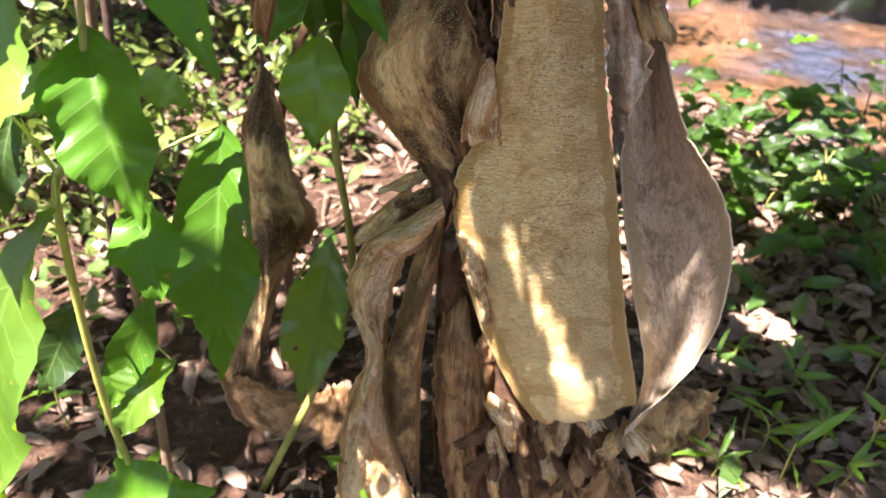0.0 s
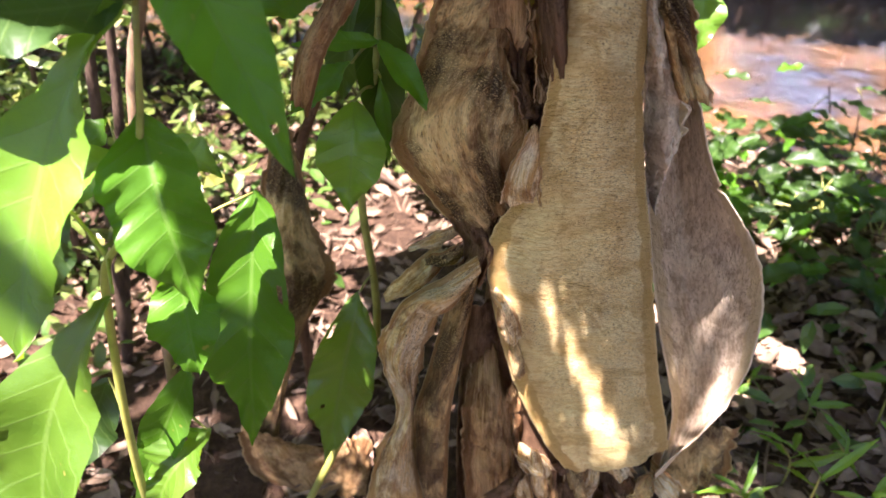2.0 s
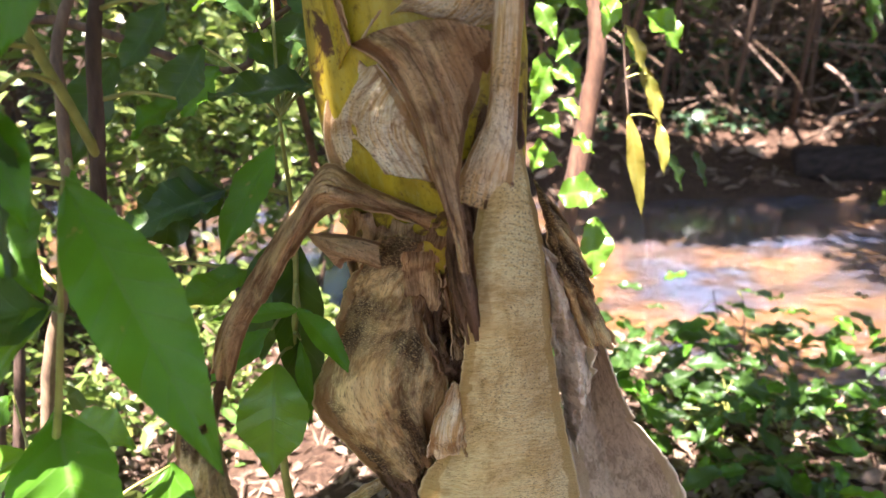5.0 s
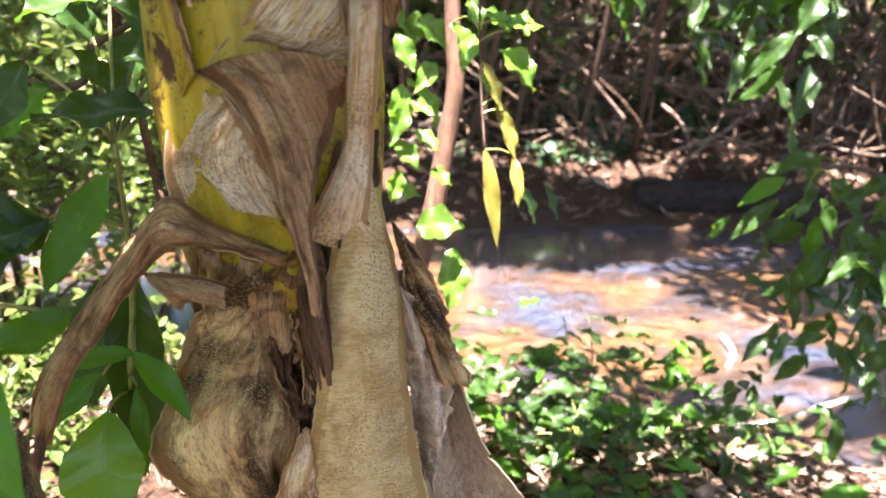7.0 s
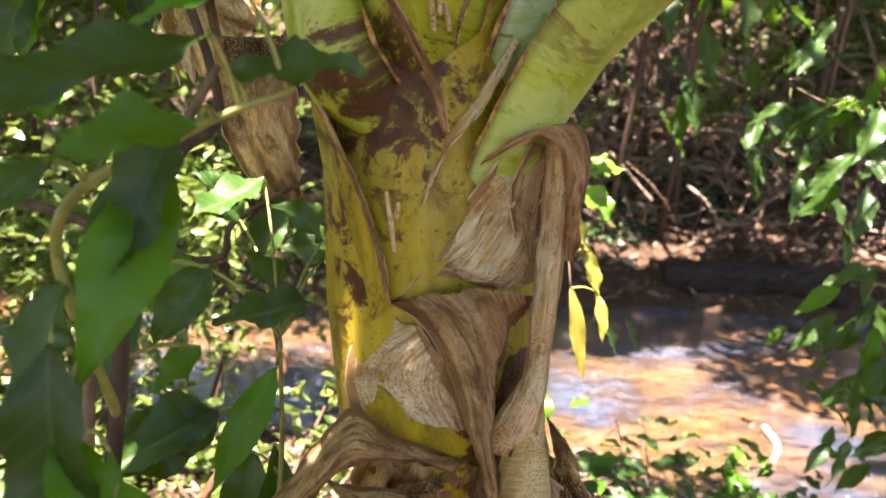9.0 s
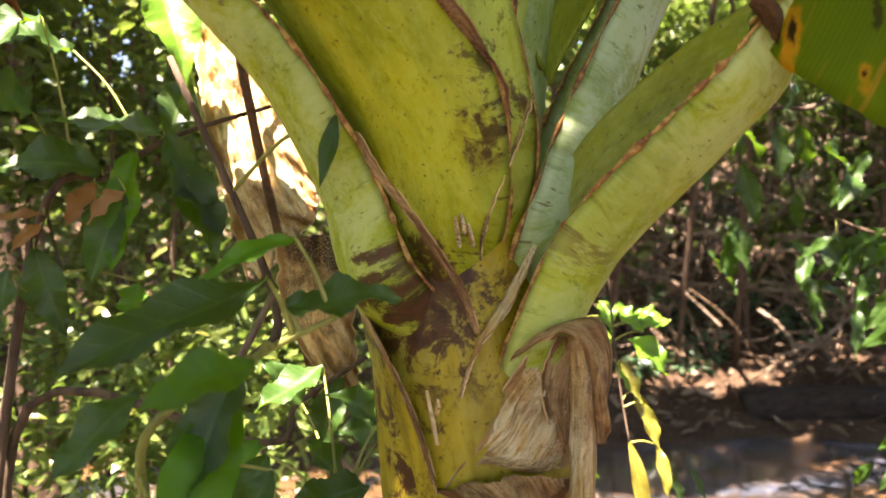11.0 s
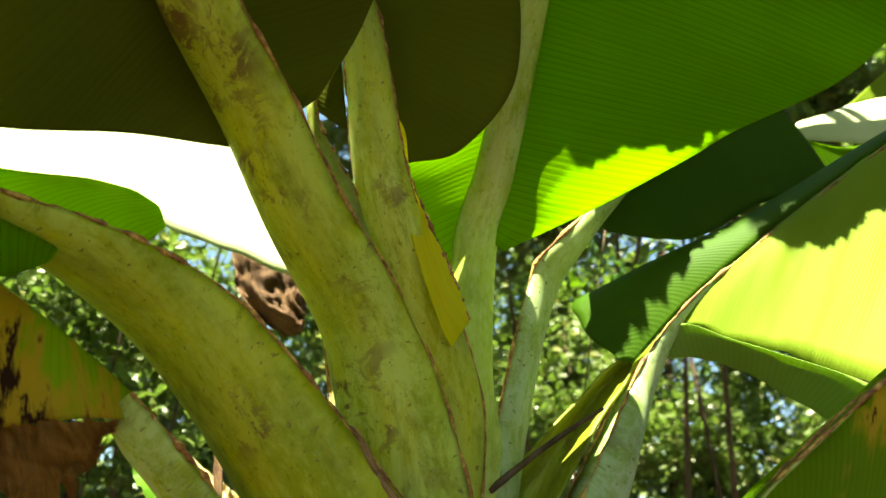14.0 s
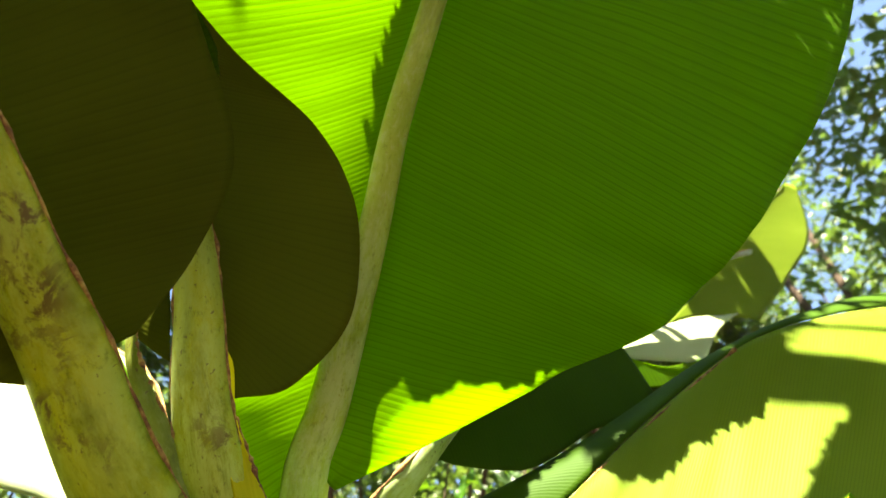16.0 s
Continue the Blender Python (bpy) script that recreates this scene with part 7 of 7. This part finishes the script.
# crowns added along the sun's path, some hidden, to shade river and far bank
overhang = [((2.0, 5.1, 5.2), (1.2, 0.5, 0.5)), ((2.1, 3.8, 5.0), (0.9, 0.6, 0.5)), ((3.5, 3.7, 4.9), (1.0, 0.6, 0.5)), ((0.6, 5.4, 4.6), (1.1, 0.8, 0.9)), ((4.6, 4.8, 4.6), (1.2, 0.8, 1.0)), ((6.6, 4.2, 4.6), (1.2, 0.9, 1.0)), ((5.6, 6.4, 7.4), (1.6, 1.0, 1.6)), ((8.0, 5.4, 7.6), (1.6, 1.2, 1.8)), ((3.6, 7.6, 8.2), (1.8, 1.0, 1.6)), ((2.9, 4.9, 6.3), (1.6, 0.9, 0.5)), ((4.6, 4.6, 6.5), (1.4, 0.9, 0.5)), ((1.2, 5.2, 6.4), (1.3, 0.8, 0.5)), ((-1.6, 3.7, 6.4), (1.2, 0.8, 0.5)), ((0.9, 3.5, 6.0), (0.7, 0.6, 0.4)), ((1.7, 2.75, 5.6), (0.8, 0.35, 0.3)), ((0.8, 2.65, 5.6), (0.5, 0.3, 0.3))]
for i, (c, r) in enumerate(overhang):
    tagged(thicket("riverside_tree", c, r, 4000, (0.08, 0.17), 120 + i, "tree leaning over the river, its crown added to shade water and bank", "tree", stems=1, thick=0.03, clumps=20, upward=0.4, foot=(c[0] + 0.6, far_shore(c[0]) + 0.7)), group="trees over the river")
# trees added around and above, out of view, to dim the sky's fill light
sky_screen_trees = [((5.4, -3.2, 7.0), 2.3), ((7.6, -1.4, 8.0), 2.2), ((-7.2, 0.5, 6.5), 2.3), ((-6.8, 4.6, 7.5), 2.3), ((-6.6, -5.2, 6.0), 2.3), ((-2.6, -8.4, 6.5), 2.4), ((1.6, -7.6, 7.5), 2.3), ((5.0, -7.2, 6.5), 2.3), ((2.9, -2.7, 8.8), 1.7), ((-1.8, 4.9, 8.4), 1.8), ((3.6, 0.2, 9.4), 1.5)]
for i, (c, rad) in enumerate(sky_screen_trees):
    tagged(thicket("forest_tree", c, (rad, rad, rad * 0.9), 3600, (0.3, 0.55), 150 + i, "tall forest tree added to cut the skylight", "tree", stems=2, thick=0.1, clumps=18, foot=(c[0] * 1.15 + 0.3, c[1] * 1.15 - 0.2)), group="forest on the near bank")
# tree added mostly out of view; each clump is placed to block sun
over = empty("added_shade_tree", (2.4, -2.8, ground_z(2.4, -2.8)), "tall tree added overhead, mostly out of view, to cast shade", "tree")
tube("trunk", [(2.4, -2.8, -0.1), (2.3, -2.6, 1.8), (2.0, -2.3, 3.6), (1.4, -1.9, 4.8)], [0.16, 0.13, 0.1, 0.06], BARK, over, "", seg=14, n=24, rough=0.15)
rr = np.random.default_rng(3)
shade_boughs = [
    ((-0.88, -0.79, 5.0), (0.2, 0.17, 0.1), 260), ((-0.7, -0.96, 5.05), (0.15, 0.13, 0.1), 130), ((-0.48, -0.91, 5.0), (0.09, 0.04, 0.06), 90), ((0.0, -0.53, 5.0), (0.3, 0.055, 0.06), 300), ((0.0, -0.4, 5.0), (0.32, 0.06, 0.06), 170),
    ((-1.25, -0.75, 5.1), (0.12, 0.1, 0.1), 60), ((-0.42, -0.97, 5.05), (0.21, 0.18, 0.06), 330),
]
shade_canopy = [
    ((2.0, -1.1, 5.4), 0.8, 1100), ((0.64, -0.2, 5.4), 0.28, 220), ((-1.85, 0.75, 5.5), 0.6, 230), ((-1.2, 1.35, 5.5), 0.6, 110), ((-1.75, -1.0, 5.2), 0.36, 220), ((-0.06, 0.04, 5.2), 0.28, 120), ((0.52, 0.42, 5.3), 0.42, 200), ((0.7, -2.3, 5.6), 1.0, 1300), ((-2.4, -2.6, 5.4), 1.0, 1300), ((-3.0, 0.7, 5.6), 0.8, 1300), ((2.9, -0.9, 5.2), 1.0, 1300), ((-0.6, -3.4, 5.8), 1.1, 1300),
    ((-2.6, 1.4, 5.8), 1.0, 1300), ((2.4, 1.6, 5.8), 0.9, 1300), ((-1.0, -5.2, 5.6), 1.4, 1300), ((3.4, -4.0, 5.4), 1.4, 1300), ((-4.4, -1.2, 5.2), 1.4, 1300), ((4.6, 1.2, 5.6), 1.2, 600),
]
for i, (c, rad, n) in enumerate(shade_boughs + shade_canopy):
    near = i < len(shade_boughs)
    tube("limb", [(1.4, -1.9, 4.8), ((1.4 + c[0]) / 2, (-1.9 + c[1]) / 2 - (1.2 if c[0] < -2.8 and c[1] > 0 else 0), 5.25), c], [0.045, 0.03, 0.01] if not near else [0.03, 0.012, 0.004], LOG, over, "", seg=8, n=14, rough=0.15)
    d = rr.normal(0, 1, (n, 3))
    d /= np.linalg.norm(d, axis=1)[:, None]
    rad = np.array(rad) if near else rad * np.array([1, 1, 0.5])
    scatter("crown", np.array(c) + d * rr.uniform(0.1, 1, (n, 1)) ** 0.5 * rad, FAR_GREEN, (0.05, 0.1) if near else (0.08, 0.17), 2.2, 0.4, 200 + i, 0.7, over)
# an added, unseen drooping bough of small leaflets; its narrow gaps shape the sun streaks
streak_screen = np.stack([rr.uniform(-0.41, -0.13, 5600), rr.uniform(-0.19, 0.12, 5600), rr.uniform(2.295, 2.31, 5600)], 1)
gaps = [((-0.285, -0.004, 0.006), (-0.266, -0.023, 0.0095), (-0.249, -0.051, 0.0105), (-0.24, -0.092, 0.022)), ((-0.35, -0.012, 0.013), (-0.348, -0.05, 0.017), (-0.338, -0.092, 0.018)), ((-0.34, 0.048, 0.008), (-0.328, 0.029, 0.014))]
keep = np.ones(len(streak_screen), bool)
for gap in gaps:
    for (x0, y0, r0), (x1, y1, r1) in zip(gap, gap[1:]):
        d = np.array([x1 - x0, y1 - y0])
        q = streak_screen[:, :2] - np.array([x0, y0])
        f = np.clip(q @ d / (d @ d), 0, 1)
        keep &= np.linalg.norm(q - f[:, None] * d, axis=1) > 0.006 + r0 + (r1 - r0) * f
scatter("crown", streak_screen[keep], FAR_GREEN, (0.012, 0.018), 1.3, 0.12, 260, 0.9, over)
tube("limb", [(1.4, -1.9, 4.8), (0.2, -1.5, 4.2), (-0.3, -0.7, 3.1), (-0.2, -0.16, 2.32)], [0.03, 0.015, 0.006, 0.002], LOG, over, "", seg=8, n=20, rough=0.15)
# more unseen leaf screens, added to shade shrub, dead leaf and stalks
shrub_screen = np.stack([rr.uniform(-0.565, -0.41, 3600), rr.uniform(-0.2, 0.13, 3600), rr.uniform(2.39, 2.42, 3600)], 1)
scatter("crown", shrub_screen, FAR_GREEN, (0.015, 0.026), 1.4, 0.15, 262, 0.9, over)
tube("limb", [(1.4, -1.9, 4.8), (0.0, -1.8, 4.4), (-0.8, -1.0, 3.3), (-0.52, -0.1, 2.42)], [0.03, 0.015, 0.006, 0.002], LOG, over, "", seg=8, n=20, rough=0.15)
dead_leaf_screen = np.stack([rr.uniform(-0.78, -0.58, 2400), rr.uniform(0.1, 0.32, 2400), rr.uniform(2.4, 2.43, 2400)], 1)
scatter("crown", dead_leaf_screen, FAR_GREEN, (0.015, 0.026), 1.4, 0.15, 264, 0.9, over)
stalk_screen = np.stack([rr.uniform(-0.22, 0.02, 2200), rr.uniform(0.08, 0.21, 2200), rr.uniform(2.42, 2.45, 2200)], 1)
scatter("crown", stalk_screen, FAR_GREEN, (0.015, 0.026), 1.4, 0.15, 263, 0.9, over)
# an added leaf screen, out of view, shading the right half of the youngest leaf
rib_line, rim_line = smooth(YOUNG_RIB, 60), smooth(YOUNG_RIM, 60)
high = []
while len(high) < 11000:
    u, v = rr.uniform(0.33, 1.0), rr.uniform(0.2, 1.0)
    if v > lerp_list([0.26, 0.28, 0.29, 0.3, 0.295, 0.3, 0.345], u):
        i = min(60, int(v * 61))
        high.append(rib_line[i].lerp(rim_line[i], u) + YOUNG_ROLL * (max(0.0, u - 0.5) / 0.5) ** 1.4 + TO_SUN * rr.uniform(0.78, 0.84))
scatter("crown", np.array([tuple(q) for q in high]), FAR_GREEN, (0.012, 0.022), 1.4, 0.15, 261, 0.85, over)
# another added above the outward leaning leaf, its scalloped edge shaping the shadow
rib_line, rim_line = smooth(LEANING_RIB, 60), smooth(LEANING_RIM, 60)
high = []
while len(high) < 5200:
    u, v = rr.uniform(0.0, 0.6), rr.uniform(0.33, 0.72)
    if u < lerp_list([0.0, 0.34, 0.5, 0.42, 0.4, 0.36], (v - 0.33) / 0.39) + 0.05 * abs(math.sin(v * 34)):
        i = min(60, int(v * 61))
        high.append(rib_line[i].lerp(rim_line[i], u) + TO_SUN * rr.uniform(0.86, 0.9))
scatter("crown", np.array([tuple(q) for q in high]), FAR_GREEN, (0.008, 0.015), 1.4, 0.15, 265, 0.9, over)
# and a small added one that darkens half of the chalky leaf
rib_line, rim_line = smooth(BACK_RIB, 60), smooth(BACK_RIM, 60)
high = []
while len(high) < 1500:
    u, v = rr.uniform(0.05, 1.0), rr.uniform(0.05, 0.95)
    high.append(rib_line[int(v * 60)].lerp(rim_line[int(v * 60)], u) + TO_SUN * rr.uniform(0.9, 0.94))
scatter("crown", np.array([tuple(q) for q in high]), FAR_GREEN, (0.015, 0.028), 1.4, 0.15, 266, 0.9, over)
hill = on_ground(15000, -14, 18, 8.0, 22, 2.6)
tagged(scatter("hillside_growth", hill, FAR_GREEN, (0.18, 0.4), 1.9, 0.5, 41, 0.45), "green scrub covering the slope beyond the river", "undergrowth", kind="stuff")

# bush between the banana plant and the water, with larger single leaves
bush = empty("riverside_bush", (1.15, 1.75, ground_z(1.15, 1.75)), "low bush with glossy dark leaves at the water's edge", "shrub")
r = np.random.default_rng(7)
for i in range(9):
    tip = Vector((1.0 + r.uniform(-0.35, 0.6), 1.75 + r.uniform(-0.4, 0.4), r.uniform(0.12, 0.32)))
    stem(bush, [(1.15 + r.uniform(-0.2, 0.2), 1.75 + r.uniform(-0.1, 0.1), ground_z(1.15, 1.75) - 0.02), (1.1 + 0.5 * (tip.x - 1.1), 1.75 + 0.5 * (tip.y - 1.75), tip.z * 0.6), tip], [0.006, 0.004, 0.002], BARK)
for i in range(330):
    b = Vector((1.0 + r.normal(0.05, 0.33), 1.7 + r.normal(0, 0.24), 0.0))
    b.z = max(ground_z(b.x, b.y) + 0.04, 0.0 + r.uniform(0.0, 0.34) * (1 - 0.3 * abs(b.x - 1.0)))
    a = r.uniform(0, 2 * math.pi)
    ln = r.uniform(0.07, 0.13)
    t = b + Vector((math.cos(a) * ln, math.sin(a) * ln, r.uniform(-0.6, 0.2) * ln))
    sprig(bush, b, t, ln * r.uniform(0.36, 0.5), LEAF if r.uniform() < 0.2 else LEAF_DARK, float(i % 17), face=(r.normal(0, 0.4), r.normal(-0.3, 0.4), 1), reach=0.12)

# overhanging branch with drooping dark leaves
branch = empty("overhanging_branch", (2.3, 1.3, ground_z(2.3, 1.3)), "branch with drooping dark green leaves over the water", "tree")
stem(branch, [(2.3, 1.3, ground_z(2.3, 1.3) - 0.05), (2.2, 1.4, 0.8), (1.95, 1.55, 1.4), (1.466, 1.600, 1.625)], [0.03, 0.025, 0.018, 0.008], BARK, "grey trunk of a small tree")
stem(branch, [(2.2, 1.4, 0.8), (1.862, 1.500, 0.893), (1.648, 1.500, 0.942), (1.498, 1.500, 0.942)], [0.012, 0.008, 0.005, 0.003], BARK)
stem(branch, [(1.95, 1.55, 1.4), (1.495, 1.600, 1.380), (1.346, 1.600, 1.400), (1.215, 1.600, 1.446)], [0.012, 0.008, 0.005, 0.003], BARK)
stem(branch, [(1.95, 1.55, 1.4), (1.6, 1.6, 2.3), (1.1, 1.45, 2.6), (0.62, 1.32, 2.5)], [0.015, 0.012, 0.009, 0.006], BARK)
stem(branch, [(1.95, 1.55, 1.4), (1.463, 1.700, 1.801), (1.252, 1.700, 1.737), (1.066, 1.700, 1.721), (0.849, 1.750, 1.578)], [0.012, 0.008, 0.006, 0.004, 0.003], BARK)
for i, (cx, cy, cz, sx, sz, n) in enumerate([(*(1.663, 1.500, 0.752), 0.24, 0.26, 60), (*(1.8, 1.560, 0.5), 0.2, 0.3, 40), (*(1.391, 1.600, 1.360), 0.18, 0.14, 34), (*(1.217, 1.700, 1.632), 0.3, 0.22, 22), (*(1.389, 1.700, 1.293), 0.14, 0.16, 8), (*(0.981, 1.900, 2.646), 0.3, 0.25, 22)]):
    for j in range(n):
        b = Vector((cx + r.normal(0, sx * 0.5), cy + r.normal(0, 0.12), cz + r.normal(0, sz * 0.5)))
        ln = r.uniform(0.1, 0.18)
        t = b + Vector((r.normal(0, 0.5), r.normal(0, 0.5), -r.uniform(0.3, 1.1))).normalized() * ln
        sprig(branch, b, t, ln * r.uniform(0.3, 0.42), LEAF_DARK if r.uniform() < 0.97 else LEAF, float(j % 13), face=(r.normal(0, 0.5), -0.7, 0.7), reach=0.1)

# herbs and creepers
tagged(scatter("ground_herbs", on_ground(800, -2.6, -0.2, 0.9, 4.0, 0.14, clump=0.55), HERB, (0.03, 0.08), 2.0, 0.4, 31, 0.75), "small green herbs on the forest floor", "undergrowth", kind="stuff")
tagged(scatter("ground_herbs", on_ground(80, 0.5, 1.7, 0.75, 1.8, 0.12, clump=0.5), HERB, (0.05, 0.11), 2.6, 0.45, 32, 0.7), "bright green seedlings among dead leaves", "undergrowth", kind="stuff")
tagged(scatter("bank_creeper", on_ground(1500, 2.2, 5.4, 6.3, 8.2, 0.16, clump=0.5), BANK_GREEN, (0.07, 0.15), 1.6, 0.4, 33, 0.7), "blue-green creeper on the far bank", "undergrowth", kind="stuff")


def seedling(x, y, height, leaves, seed):
    """A young herb: a thin stem and a tuft of lance-shaped leaves."""
    q = np.random.default_rng(seed)
    z = ground_z(x, y)
    ob = empty("seedling", (x, y, z), "bright green seedling among dead leaves", "seedling", "seedlings on the forest floor")
    tube("stem", [(x, y, z - 0.02), (x + q.normal(0, 0.006), y + q.normal(0, 0.006), z + height * 0.6), (x + q.normal(0, 0.012), y, z + height)], [0.0025, 0.002, 0.0014], TWIG_GREEN, ob, "", seg=6, n=8)
    for i in range(leaves):
        a = i * 2.4 + q.uniform(-0.4, 0.4)
        ln = q.uniform(0.045, 0.095)
        b = Vector((x, y, z + height * q.uniform(0.55, 1.0)))
        t = b + Vector((math.cos(a), math.sin(a), q.uniform(-0.4, 0.9))) * ln
        leaf(b, t, ln * q.uniform(0.18, 0.27), ob, LEAF_SUNLIT_YOUNG, (q.normal(0, 0.5), -0.3 + q.normal(0, 0.4), 0.8), 0.2, 0.35, 0.15, float(i + seed))
    return ob


for i, (x, y) in enumerate([(0.75, 1.04), (0.75, 0.89), (0.63, 0.86), (0.81, 0.84), (0.65, 1.11), (0.75, 0.79), (0.64, 0.78), (0.90, 1.03), (0.52, 0.79), (-0.50, 0.68), (-0.71, 0.84), (-0.11, 0.69)]):
    seedling(x, y, 0.06 + 0.035 * (i % 4), 4 + i % 3, 300 + i)

# the far bank: a rotten log, brushwood, pale sticks
log = tagged(tube("rotten_log", [(3.777, 5.839, -0.250), (4.540, 5.531, -0.220), (5.137, 5.048, -0.250)], [0.16, 0.2, 0.17], LOG, None, "", seg=20, n=30, rough=0.25), "dark rotten log lying at the far water's edge", "log")
def brush(name, count, low, high, rise, long, thick, material, label):
    """A tangle of thin bent sticks on the far bank."""
    verts, faces = [], []
    for i in range(count):
        x = r.uniform(low[0], high[0])
        y = far_shore(x) + r.uniform(low[1], high[1])
        a = Vector((x, y, ground_z(x, y) + r.uniform(0.0, rise)))
        d = Vector((r.normal(0, 1), r.normal(0, 0.5), r.normal(0.1, 0.6))).normalized() * r.uniform(*long)
        s = d.cross(Vector((0.2, 1, 0.4))).normalized() * r.uniform(*thick)
        u = d.cross(s).normalized() * s.length
        bend = Vector(r.normal(0, 0.1, 3))
        for k in range(4):
            c = a + d * k / 3 + bend * math.sin(math.pi * k / 3)
            o = len(verts)
            verts += [c + s, c + u, c - s, c - u]
            if k:
                faces += [(o - 4 + q, o - 4 + (q + 1) % 4, o + (q + 1) % 4, o + q) for q in range(4)]
    return tagged(mesh_from(name, verts, faces, material), label, "brushwood", kind="stuff")


brush("brushwood", 420, (0.5, 0.2), (8.0, 3.0), 0.7, (0.2, 0.9), (0.004, 0.013), TWIG, "tangle of brown roots and dead twigs on the far bank")
brush("dry_brush", 1100, (1.5, 0.6), (9.5, 3.6), 2.0, (0.4, 1.3), (0.004, 0.012), BRUSH, "pale dry brush hanging over the far bank")
brush("dead_branches", 60, (1.5, 0.3), (9.0, 2.6), 2.0, (0.7, 1.7), (0.008, 0.018), BRUSH, "bare grey-brown branches tangled above the far bank")
for a, b, c, rad in (((1.962, 2.222, -0.300), (2.065, 2.165, -0.280), (2.262, 2.203, -0.300), 0.014), ((2.223, 2.197, -0.300), (2.409, 2.113, -0.200), (2.590, 2.033, -0.100), 0.012), ((2.765, 3.184, -0.380), (2.677, 2.974, -0.380), (2.546, 2.849, -0.390), 0.016)):
    tagged(tube("stick", [a, b, c], [rad, rad, rad * 0.7], TWIG_PALE, None, "", seg=7, n=10, rough=0.2), "pale bleached stick lying at the river's edge", "stick", "sticks by the river")
